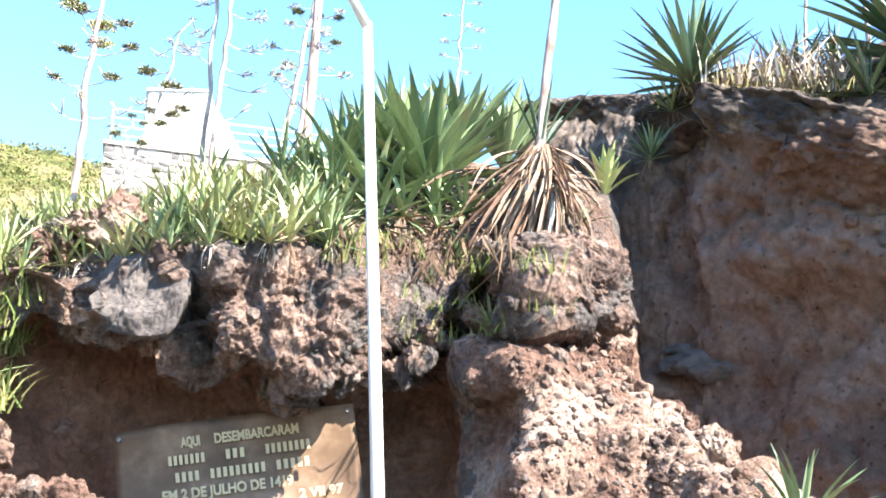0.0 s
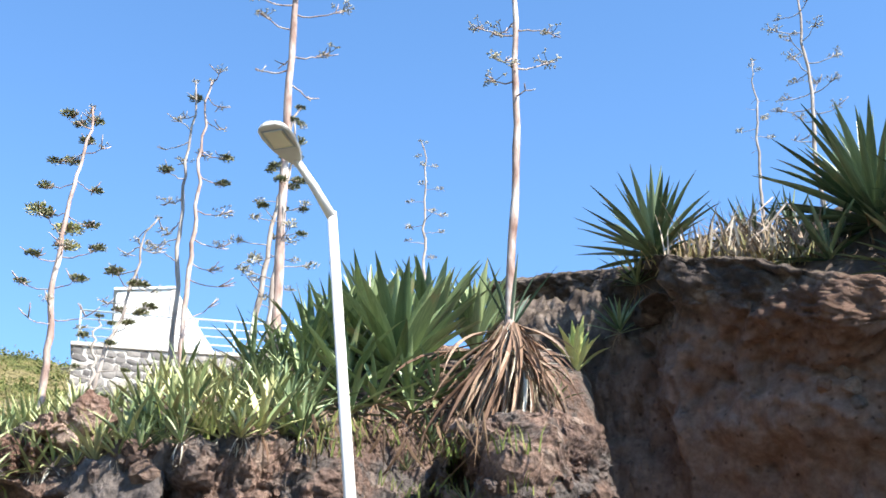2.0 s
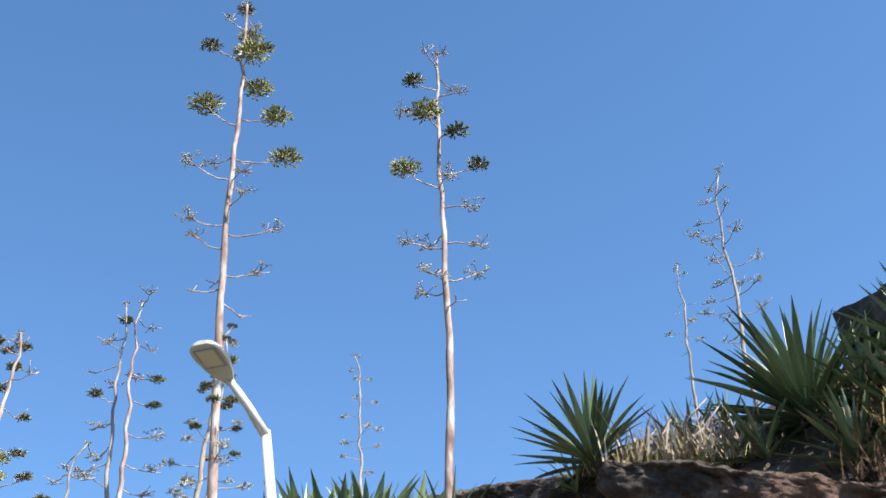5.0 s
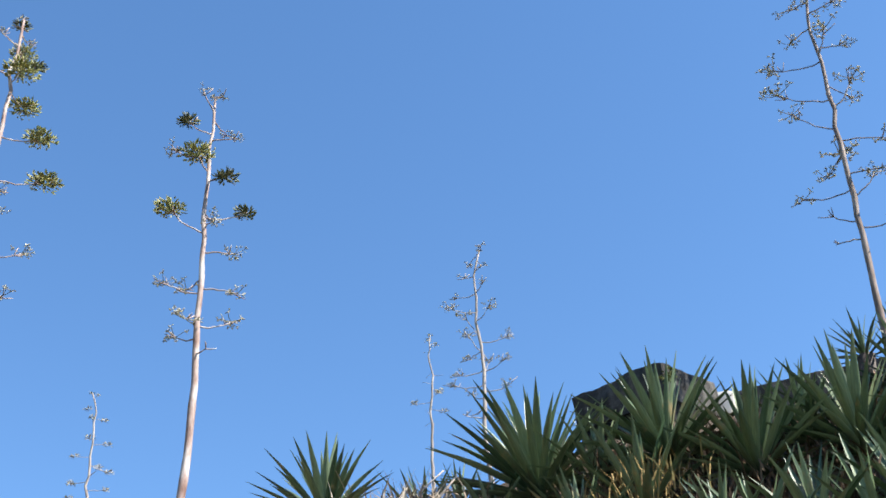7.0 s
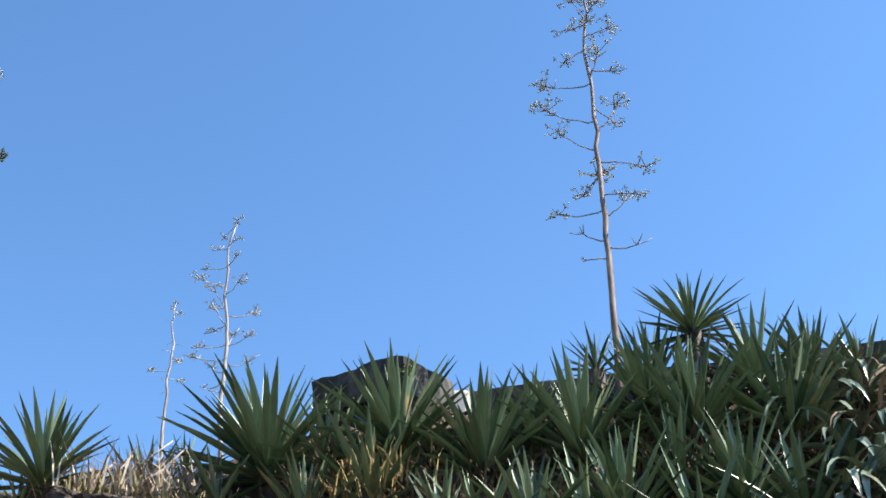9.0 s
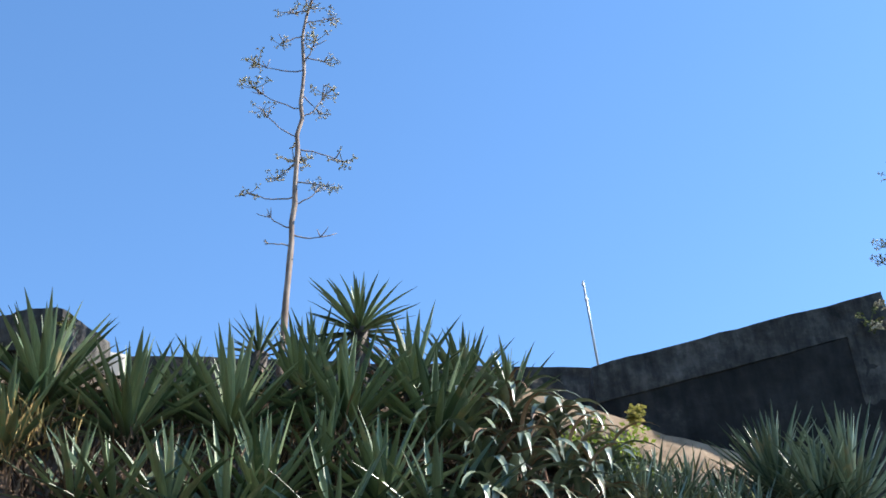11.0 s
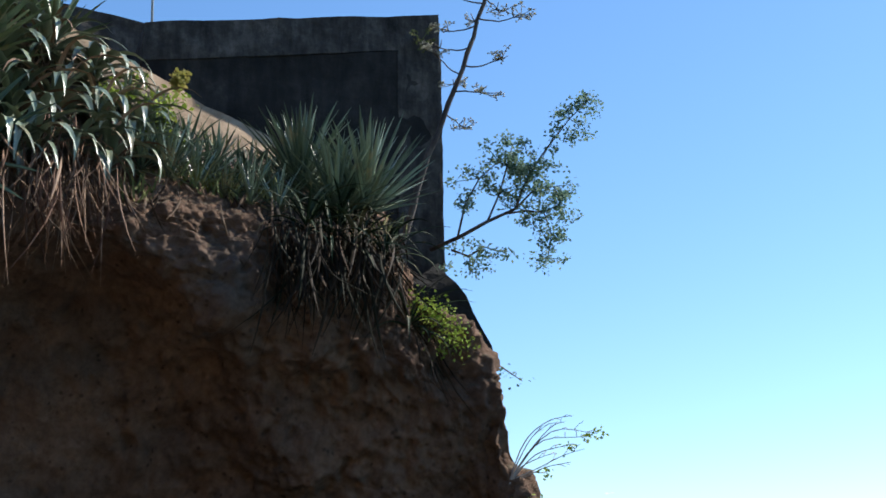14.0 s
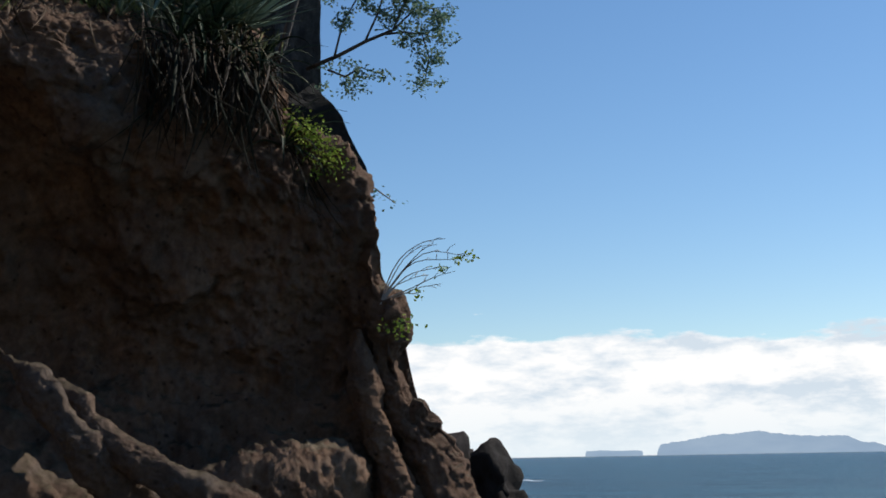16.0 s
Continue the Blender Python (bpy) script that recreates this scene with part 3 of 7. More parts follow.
def cliff_grid():
    w = np.linspace(0, 13, 620)
    k = np.arange(14)
    col = lambda *v: smooth_curve(w, k, v, 25)
    bend = lambda *v: smooth_curve(w, k, v, 11)
    lip_b = bend(3, 7.6, 10.4, 11.3, 18.9, 28, 40, 52.6, 58.3, 64, 66.7, 69.0, 65.8, 62)
    lip_r = bend(16.6, 16.0, 15.2, 13.9, 12.8, 12.5, 12.7, 13.25, 13.5, 13.8, 14.15, 14.5, 16.0, 22)
    lip_e = col(24.0, 24.2, 24.1, 24.8, 23.1, 21.3, 19.4, 18.6, 18.2, 16.9, 15.6, 12.9, 11, 8) + 0.4 * np.exp(-((lip_b - 15.3) / 2.4) ** 2)
    brow_e = col(22.0, 22.2, 22.0, 22.3, 20.6, 19.0, 18.2, 17.2, 14.3, 12.9, 11.2, 9.5, 8.5, 6)
    brow_o = col(0.05, 0.05, -0.05, -0.12, -0.1, -0.08, -0.05, -0.1, -0.14, -0.12, -0.15, -0.15, 0, 0)
    hol_o = col(-1.7, -1.2, -0.55, 0.6, 1.3, 1.6, 1.7, 1.6, 1.35, 1.1, 0.6, 0.15, 0, 0)
    hol_b = bend(3, 7.6, 10.4, 11.3, 18.9, 28, 40, 52.6, 58.3, 64, 68.3, 72.1, 68.2, 64)
    foot_b = bend(3, 7.6, 10.4, 11.3, 18.9, 28, 40, 52.6, 58.3, 64, 69.5, 74.5, 70.5, 66)
    foot_o = col(1.1, 1.0, 0.9, 0.8, 0.8, 0.8, 0.8, 0.6, 0.3, 0.1, 0.2, 0.5, 0.3, 0)
    top_e = col(22.4, 22.6, 22.4, 23.6, 25.3, 26.8, 26.4, 24.4, 20.9, 19.6, 17.6, 14.2, 12, 9)
    ledge = np.interp(w, (0, 4.2, 5.2), (1, 1, 0))
    swell = np.exp(-((w - 11) / 0.55) ** 2)
    inward = np.interp(w, (9, 11.5), (0, 1))[:, None]
    level = np.interp(w, (10, 11.5, 13), (0, 1, 1))

    def at(bearing, r, z):
        a = np.radians(bearing)
        return np.stack([r * np.sin(a), r * np.cos(a), z], -1)

    def high(r, e):
        return EYE + r * np.tan(np.radians(e))

    lip = at(lip_b, lip_r, high(lip_r, lip_e) * (1 - level) + level * 4.95)
    out = lip[:, :2] / np.linalg.norm(lip[:, :2], axis=1, keepdims=True)
    aim = np.array((16.5, 14.0)) - lip[:, :2]
    aim = aim / np.linalg.norm(aim, axis=1, keepdims=True)
    way = out * (1 - inward) + aim * inward
    way = way / np.linalg.norm(way, axis=1, keepdims=True)

    def back(dist, z):
        return np.concatenate([lip[:, :2] + way * dist, np.broadcast_to(z, w.shape)[:, None]], 1)

    brow_z = high(lip_r, brow_e) * (1 - level) + level * 4.0
    hol_z = brow_z * 0.56
    top = high(lip_r + 2.5, top_e) * (1 - level) + level * 5.4
    ctrl = np.stack([
        at(foot_b, lip_r + foot_o - 0.35, 0 * w - 3.2),
        at(foot_b, lip_r + foot_o, 0 * w + 0.9),
        at(hol_b, lip_r + hol_o, hol_z),
        at(lip_b * 0.5 + hol_b * 0.5 + 1.0 * swell, lip_r + brow_o * 0.4 + hol_o * 0.55, brow_z - 0.35 - 0.6 * np.interp(w, (7, 8.5), (0, 1))),
        at(lip_b * 0.75 + hol_b * 0.25 + 0.75 * swell, lip_r + brow_o, brow_z),
        at(lip_b * 0.93 + hol_b * 0.07 + 0.4 * swell, lip_r + brow_o * 0.25 - 0.1 * ledge, (brow_z * 0.3 + lip[:, 2] * 0.7) * (1 - ledge) + ledge * (lip[:, 2] - 0.17)),
        lip,
        back(0.2, lip[:, 2] + (0.03 + 0.1 * (top - lip[:, 2])) * (1 - ledge) + 0.04 * ledge),
        back(0.9, lip[:, 2] + (top - lip[:, 2]) * (0.4 - 0.3 * ledge)),
        back(2.5, top),
        back(4.2, top + 0.35),
        back(8.0, top * 0 + 6.4),
        back(13.0, top * 0 + 5.0),
    ], 1)
    rows = np.concatenate([np.linspace(0, 1, 40), np.linspace(1, 7.6, 270)[1:], np.linspace(7.6, 12, 50)[1:]])
    grid = loft(ctrl, rows)
    n = normals(grid)
    if n[300, 120] @ (-np.append(out[300], 0)) < 0:
        n = -n
    calm = np.interp(rows, (0, 6, 8, 12), (1, 1, 0.5, 0.3))[None, :]
    crag = smooth_curve(w, (0, 3, 4.4, 5.5, 7.5, 8.5, 12), (1.2, 1.2, 0.9, 0.35, 0.3, 0.4, 0.4), 41)[:, None]
    band = np.interp(rows, (0, 1, 2.2, 3.2, 4.0, 5.2), (1, 0.8, 0.3, 0.5, 1, 1))[None, :]
    near_lip = np.interp(rows, (4.3, 5.2, 7.2, 8), (0, 1, 1, 0.4))[None, :] * ledge[:, None]
    crag = crag * (1 - 0.55 * near_lip)
    warp = grid + 0.3 * np.stack([fbm(grid, 0.9, 2, s) for s in (43, 44, 45)], -1)
    d1, tone = worley(warp, 0.85, 51)
    d2, _ = worley(warp, 2.2, 61)
    push = 0.28 * (1 - 0.75 * near_lip) * fbm(grid * np.array((1, 1, 1.4)), 0.45, 4, 71) + 0.09 * (1 - 0.7 * near_lip) * fbm(grid, 2.2, 3, 81)
    push = push + crag * band * (0.42 * (tone - 0.5) - 0.24 * (d1 - 0.5) - 0.17 * (d2 - 0.45)) + 0.055 * fbm(grid, 6, 4, 91, 0.65)
    d3, tone3 = worley(warp, 2.6, 97)
    push = push - np.where(tone3 > 0.72, np.clip(0.42 - d3, 0, 1) * 0.5, 0) * (1 - 0.5 * crag)
    d4, tone4 = worley(warp, 5.5, 107)
    push = push - np.where(tone4 > 0.6, np.clip(0.4 - d4, 0, 1) * 0.28, 0) * np.interp(w, (0, 2, 5, 9.5, 10.5), (0.3, 0.3, 1, 1, 0.2))[:, None]
    broad = 0.4 * fbm(grid, 0.8, 2, 171)
    corner = np.interp(w, (9.4, 10.5), (0, 1))[:, None]
    flute = 0.2 * fbm(grid * np.array((1, 1, 0.4)), 1.7, 4, 181, 0.6)
    push = push * (1 - 0.4 * corner) + (broad * 0.4 + flute) * corner
    edge = np.interp(rows, (5.2, 5.7, 6.6, 7.2), (0, 1, 1, 0))[None, :] * ledge[:, None]
    return grid + n * (push * calm * (1 - 0.5 * edge))[..., None]


def ground_grid():
    r = np.concatenate([np.linspace(0, 70, 90), np.geomspace(72, 4800, 46)])
    a = np.radians(np.linspace(-180, 180, 217))
    x, y = r[None] * np.sin(a)[:, None], r[None] * np.cos(a)[:, None]
    deg = np.degrees(a)[:, None] + 0 * x
    inland = np.interp(deg, (-180, -120, -60, 40, 62, 180), (0.2, 1, 1, 1, 0, 0))
    shore = np.clip((16 - x) / 4, 0, 1) * np.where(deg > 68, np.clip((9 - r[None]) / 4, 0, 1), 1)
    z = -6 + 6 * np.maximum(shore, inland)
    climb = np.interp(r, (14, 30, 46, 62, 80, 200, 4800), (-0.4, 4, 13, 24.9, 23, 28, 40))[None] * inland
    hill = np.interp(deg, (-60, -40, -18.5, -16, -8, 10, 40, 55), (1, 1.02, 1.0, 0.97, 0.86, 0.8, 0.55, 0.2))
    z = z + np.maximum(climb, 0) * hill
    p = np.stack([x, y, z], -1)
    bumpy = np.clip((r - 28) / 20, 0, 1)[None] * inland
    p[..., 2] += bumpy * 0.9 * fbm(p, 0.16, 4, 7)
    return p


FLOOR = ground_grid()
tagged(new("ground", sheet_mesh("ground", FLOOR, GROUND)), "dry grassy hillside and shore ground", "ground", kind="structure")
(OUTCROP, LAVA_KIND), CLIFF = outcrop_grid(), cliff_grid()
outcrop = tagged(new("rock_outcrop", sheet_mesh("rock_outcrop", OUTCROP, LAVA, False)), "craggy brown and grey lava outcrop with an overhang", "rock outcrop", kind="structure")
for extra in (BASALT, RED_EARTH, CLINKER):
    outcrop.data.materials.append(extra)
outcrop.data.polygons.foreach_set("material_index", LAVA_KIND[:-1, :-1].reshape(-1).astype(np.int32))
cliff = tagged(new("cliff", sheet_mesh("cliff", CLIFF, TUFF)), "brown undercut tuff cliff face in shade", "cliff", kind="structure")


def water_grid():
    r = np.concatenate([np.linspace(0.5, 120, 60), np.geomspace(125, 4850, 40)])
    a = np.radians(np.linspace(-180, 180, 181))
    x, y = r[None] * np.sin(a)[:, None], r[None] * np.cos(a)[:, None]
    return np.stack([x, y, 0 * x - 2.6], -1)


tagged(new("water", sheet_mesh("water", water_grid(), WATER)), "deep blue choppy sea reaching the horizon", "sea", kind="structure")

from mathutils.bvhtree import BVHTree


def solid(*grids):
    verts, faces, base = [], [], 0
    for g in grids:
        nu, nv = g.shape[:2]
        a = np.arange(nu * nv).reshape(nu, nv) + base
        faces += np.stack([a[:-1, :-1], a[1:, :-1], a[1:, 1:], a[:-1, 1:]], -1).reshape(-1, 4).tolist()
        verts += g.reshape(-1, 3).tolist()
        base += nu * nv
    return BVHTree.FromPolygons(verts, faces)


LAND = solid(OUTCROP, CLIFF, FLOOR)


def seat(bearing, rise, dist):
    """Where a plant roots: on the slope along that line of sight, or straight below the place at that distance."""
    eye, goal = Vector((0, 0, EYE)), site(bearing, dist, rise)
    hit = LAND.ray_cast(eye, (goal - eye).normalized())[0]
    if hit and abs(math.hypot(hit.x, hit.y) - dist) < 2.0:
        return hit
    hit = LAND.ray_cast(Vector((goal.x, goal.y, 40)), Vector((0, 0, -1)))[0]
    return hit if hit else goal


# ---- fort ----
def fort_wall(name, b0, r0, b1, r1, top0, top1, low, thick, label, seed, quoin=False, worn=0.022):
    a, c = site(b0, r0, 0), site(b1, r1, 0)
    a.z = c.z = 0
    run = (c - a).normalized()
    inward = Vector((-run.y, run.x, 0))
    if inward.dot(a) < 0:
        inward.negate()
    up = Vector((0, 0, 1))
    za, zc = site(b0, r0, top0).z, site(b1, r1, top1).z
    band = 0.55
    root = tagged(thing(name, a + up * low, label, "fort wall"), kind="structure")
    inv = Matrix.Translation(-root.location)

    def add(piece, bm, material, text=""):
        bm.transform(inv)
        return part(piece, bm, material, root, text)

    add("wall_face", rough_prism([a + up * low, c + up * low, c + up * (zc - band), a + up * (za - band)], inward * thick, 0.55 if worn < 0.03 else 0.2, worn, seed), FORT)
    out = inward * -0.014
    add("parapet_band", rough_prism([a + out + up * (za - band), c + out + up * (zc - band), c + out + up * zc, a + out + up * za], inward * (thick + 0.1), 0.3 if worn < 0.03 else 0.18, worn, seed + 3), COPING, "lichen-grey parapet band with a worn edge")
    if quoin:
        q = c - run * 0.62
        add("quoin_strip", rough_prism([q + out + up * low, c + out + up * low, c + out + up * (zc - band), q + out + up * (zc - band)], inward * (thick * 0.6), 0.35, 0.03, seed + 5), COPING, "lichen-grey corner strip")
    return root


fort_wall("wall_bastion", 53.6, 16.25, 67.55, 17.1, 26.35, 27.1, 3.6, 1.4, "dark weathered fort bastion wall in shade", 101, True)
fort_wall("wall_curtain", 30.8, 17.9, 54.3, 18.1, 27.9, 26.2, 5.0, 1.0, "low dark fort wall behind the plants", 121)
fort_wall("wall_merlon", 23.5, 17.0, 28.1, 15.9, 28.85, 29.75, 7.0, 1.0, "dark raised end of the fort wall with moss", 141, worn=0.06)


def return_wall():
    a = site(67.55, 17.1, 0)
    away = Vector((0.866, 0.5, 0))
    outline = [Vector((*a.xy, 3.4)), Vector((*a.xy, 10.2)), Vector((*(a + away * 7).xy, 10.2)), Vector((*(a + away * 7).xy, 3.4))]
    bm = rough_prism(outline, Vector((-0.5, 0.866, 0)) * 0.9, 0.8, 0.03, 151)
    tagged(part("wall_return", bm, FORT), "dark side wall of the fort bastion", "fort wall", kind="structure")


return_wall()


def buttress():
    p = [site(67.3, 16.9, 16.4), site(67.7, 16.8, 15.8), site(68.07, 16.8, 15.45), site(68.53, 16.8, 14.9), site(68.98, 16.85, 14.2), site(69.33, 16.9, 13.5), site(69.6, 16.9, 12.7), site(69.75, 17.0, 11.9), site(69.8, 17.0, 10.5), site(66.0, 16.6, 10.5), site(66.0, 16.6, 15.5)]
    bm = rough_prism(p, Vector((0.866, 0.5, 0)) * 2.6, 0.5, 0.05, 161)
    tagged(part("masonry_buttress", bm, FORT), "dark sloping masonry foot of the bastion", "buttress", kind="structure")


buttress()


def glacis():
    p = [site(49.2, 15.95, 26.35), site(59.9, 16.3, 21.5), site(60.5, 14.9, 19.0), site(50.5, 14.6, 20.3)]
    bm = rough_prism(p, Vector((0.5, 0.4, -1.2)), 0.35, 0.04, 171)
    tagged(part("wall_glacis", bm, GLACIS), "sunlit sloping earthen plaster ramp below the bastion", "ramp", kind="structure")


glacis()


def pale_block():
    at = site(30.2, 17.4, 26.9)
    bm = bmesh.new()
    box(bm, (-0.26, -0.25, -0.4), (0.26, 0.25, 0.34), Matrix.Translation(at) @ pose(0, 0, 0, 4, 6, -30), 0.06)
    tagged(part("stone_block", bm, PALE_BLOCK), "pale weathered stone block on the fort wall", "stone block")


pale_block()


def mast():
    base, tip = site(54.0, 18.5, 24.4), site(53.85, 18.5, 30.1)
    root = thing("mast", base, "thin pale metal mast with small brackets", "mast")
    span = tip - base
    part("pole", tube(bmesh.new(), [Vector(), span * 0.7, span], (0.022, 0.020, 0.017), 10), MAST, root, smooth=True)
    bm = box(bmesh.new(), (-0.035, -0.015, -0.02), (0.015, 0.015, 0.03), Matrix.Translation(span * 0.97), 0.006)
    part("tip_fitting", bm, MAST, root)
    bm = box(bmesh.new(), (-0.03, -0.015, -0.03), (0.05, 0.015, 0.015), Matrix.Translation(span * 0.86), 0.006)
    part("bracket", bm, MAST, root)


mast()


# ---- distance ----
def islands():
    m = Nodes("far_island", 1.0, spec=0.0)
    # Islands glow by themselves; aerial haze is put into their pale blue colour.
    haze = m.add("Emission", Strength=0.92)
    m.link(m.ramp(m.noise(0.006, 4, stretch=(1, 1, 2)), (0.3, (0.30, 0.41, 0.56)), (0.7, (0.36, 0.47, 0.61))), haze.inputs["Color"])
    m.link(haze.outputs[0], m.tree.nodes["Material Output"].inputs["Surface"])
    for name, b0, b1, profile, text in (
            ("far_island", 82.0, 92.6, ((0, 0.05), (0.012, 0.36), (0.05, 0.45), (0.14, 0.6), (0.19, 0.71), (0.27, 0.78), (0.4, 0.9), (0.44, 0.84), (0.5, 0.72), (0.58, 0.65), (0.74, 0.63), (0.78, 0.38), (0.84, 0.3), (0.9, 0.12), (1, 0.05)), "long flat-topped island on the horizon, haze painted into its blue"),
            ("far_islet", 78.95, 81.4, ((0, 0.05), (0.02, 0.17), (0.3, 0.2), (0.5, 0.17), (0.9, 0.17), (0.98, 0.15), (1, 0.05)), "low islet on the horizon, haze painted into its blue")):
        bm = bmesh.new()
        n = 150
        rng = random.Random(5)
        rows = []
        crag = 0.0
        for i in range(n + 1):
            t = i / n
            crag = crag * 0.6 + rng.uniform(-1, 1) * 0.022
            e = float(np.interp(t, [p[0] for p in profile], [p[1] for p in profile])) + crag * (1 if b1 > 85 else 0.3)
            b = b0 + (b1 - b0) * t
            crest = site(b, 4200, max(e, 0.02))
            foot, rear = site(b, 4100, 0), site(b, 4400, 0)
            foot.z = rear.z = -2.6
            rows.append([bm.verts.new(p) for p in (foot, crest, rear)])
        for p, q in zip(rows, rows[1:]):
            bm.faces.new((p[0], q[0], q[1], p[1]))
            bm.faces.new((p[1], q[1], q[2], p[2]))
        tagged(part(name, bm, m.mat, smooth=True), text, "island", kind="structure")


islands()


def cloud_bank():
    m = Nodes("cloud")
    mat = m.mat
    out = m.tree.nodes["Material Output"]
    billow = m.noise(0.0045, 8, 0.58, stretch=(1, 1, 3.0))
    wisp = m.noise(0.0018, 4, 0.5, stretch=(1, 1, 7))
    split = m.add("SeparateXYZ")
    m.link(m.place(), split.inputs[0])
    top = m.grey(split.outputs["Z"], 330, 450, 0.32, -0.2)
    total = m.add("Math")
    total.operation = "MULTIPLY_ADD"
    m.link(billow, total.inputs[0])
    total.inputs[1].default_value = 0.62
    m.link(top, total.inputs[2])
    more = m.add("Math")
    more.operation = "MULTIPLY_ADD"
    m.link(wisp, more.inputs[0])
    more.inputs[1].default_value = 0.62
    m.link(total.outputs[0], more.inputs[2])
    cover = m.grey(more.outputs[0], 0.60, 0.69)
    shade = m.ramp(m.noise(0.0034, 8, 0.6, stretch=(1, 1, 3.0)), (0.37, (0.66, 0.75, 0.84)), (0.46, (0.86, 0.90, 0.94)), (0.53, (1.0, 1.0, 1.0)))
    low = m.grey(split.outputs["Z"], 0, 220, 0.8, 0)
    shade = m.mix(low, shade, (0.79, 0.88, 0.935))
    glow = m.add("Emission", Strength=0.97)
    m.link(shade, glow.inputs["Color"])
    clear = m.add("BsdfTransparent")
    blend = m.add("MixShader")
    m.link(cover, blend.inputs[0])
    m.link(clear.outputs[0], blend.inputs[1])
    m.link(glow.outputs[0], blend.inputs[2])
    m.link(blend.outputs[0], out.inputs["Surface"])
    b = np.linspace(58, 150, 90)
    e = np.linspace(-0.05, 7.5, 10)
    grid = np.array([[site(x, 4600, y) for y in e] for x in b])
    ob = tagged(new("backdrop", sheet_mesh("backdrop", grid, mat)), "bank of white cumulus cloud low over the sea", "cloud bank", kind="structure")
    ob.visible_shadow = False


cloud_bank()


def foam_line():
    rng = random.Random(2)
    b = np.linspace(75.3, 77.2, 40)
    rows = []
    for k, x in enumerate(b):
        half = 4.5 * math.sin(math.pi * (k + 0.5) / 40) * rng.uniform(0.5, 1.2)
        mid = 228 + 5 * math.sin(k * 0.35)
        rows.append([site(x, mid + s * half, 0) for s in (-1, 0, 1)])
    grid = np.array([[(p.x, p.y, -2.5) for p in row] for row in rows])
    tagged(new("foam", sheet_mesh("foam", grid, FOAM)), "thin white line of foam on the sea", "foam", kind="structure")


foam_line()


# ---- terrace on the hill ----
def terrace():
    run0, run1 = site(-16.0, 36, 0), site(-4, 36.5, 0)
    top = site(-16.0, 36, 20.75).z
    run = Vector((*(run1 - run0).xy, 0)).normalized()
    back = Vector((-run.y, run.x, 0))
    length = (run1 - run0).xy.length
    turn = Matrix(((run.x, back.x, 0, run0.x), (run.y, back.y, 0, run0.y), (0, 0, 1, top), (0, 0, 0, 1)))
    wall = tagged(thing("wall_terrace", run0, "grey rubble stone retaining wall with pale joints", "stone wall"), kind="structure")
    wall.matrix_world = turn
    part("mortar_core", box(bmesh.new(), (0, 0.0, -8.5), (length, 0.8, -0.12), bevel=0.02), MORTAR, wall)
    part("coping", box(bmesh.new(), (-0.08, -0.08, -0.12), (length, 0.9, 0.0), bevel=0.03), MORTAR, wall, "pale concrete coping")
    kinds = [stone_mesh("wall_stone", 700 + i, (0.5, 0.3, 0.5), RUBBLE, 0.3) for i in range(9)]
    rng = random.Random(12)
    z = -0.16
    while z > -2.2:
        x, h = 0.02, rng.uniform(0.16, 0.26)
        while x < 5.2:
            w = rng.uniform(0.12, 0.42)
            tall = h * rng.uniform(0.78, 1.15)
            s = part("stone", rng.choice(kinds), None, wall)
            s.matrix_basis = pose(x + w / 2, 0.012, z - h / 2 + rng.uniform(-0.04, 0.04), 0, rng.uniform(-16, 16), 0) @ Matrix.Diagonal((w * 1.02, 0.07, tall * 1.02, 1))
            x += w + 0.025
        z -= h + 0.015
    rail = thing("railing", run0, "pale metal railing with horizontal bars on the terrace edge", "railing")
    rail.matrix_world = turn
    rng = random.Random(3)
    for i in range(9):
        x = 0.1 + i * 1.1
        part("post", tube(bmesh.new(), [Vector((x, 0.25, 0)), Vector((x, 0.25, 1.08))], (0.03, 0.03), 8), RAIL, rail, smooth=True)
    for z in (0.3, 0.56, 0.82, 1.08):
        part("bar", tube(bmesh.new(), [Vector((0.1, 0.25, z)), Vector((8.9, 0.25, z))], (0.022 if z < 1 else 0.03,) * 2, 8), RAIL, rail, smooth=True)
    shed = thing("white_building", run0, "small white rendered building with a sloping flank", "building")
    shed.matrix_world = turn
    x0, x1, x2 = 1.0, 2.75, 4.25
    body = prism(bmesh.new(), [Vector(p) for p in ((x0 + 0.0, 1.0, 0), (x2, 1.0, 0), (x1, 1.0, 2.3), (x0 + 0.03, 1.0, 2.08))], Vector((0, 2.4, 0)))
    bmesh.ops.bevel(body, geom=list(body.edges), offset=0.03, segments=2, affect="EDGES")
    part("wall", body, WHITE, shed)
    roof = prism(bmesh.new(), [Vector(p) for p in ((x0 - 0.06, 0.92, 2.09), (x1 + 0.06, 0.92, 2.31), (x1 + 0.06, 0.92, 2.38), (x0 - 0.06, 0.92, 2.16))], Vector((0, 2.56, 0)))
    part("roof", roof, RAIL, shed, "thin grey roof slab")
    # Added grey strip stands in for the pale shading along this corner edge.
    part("corner_pilaster", box(bmesh.new(), (x1 - 0.14, 0.95, 0.0), (x1 + 0.02, 1.05, 2.26), bevel=0.02), MORTAR, shed, "grey corner strip")


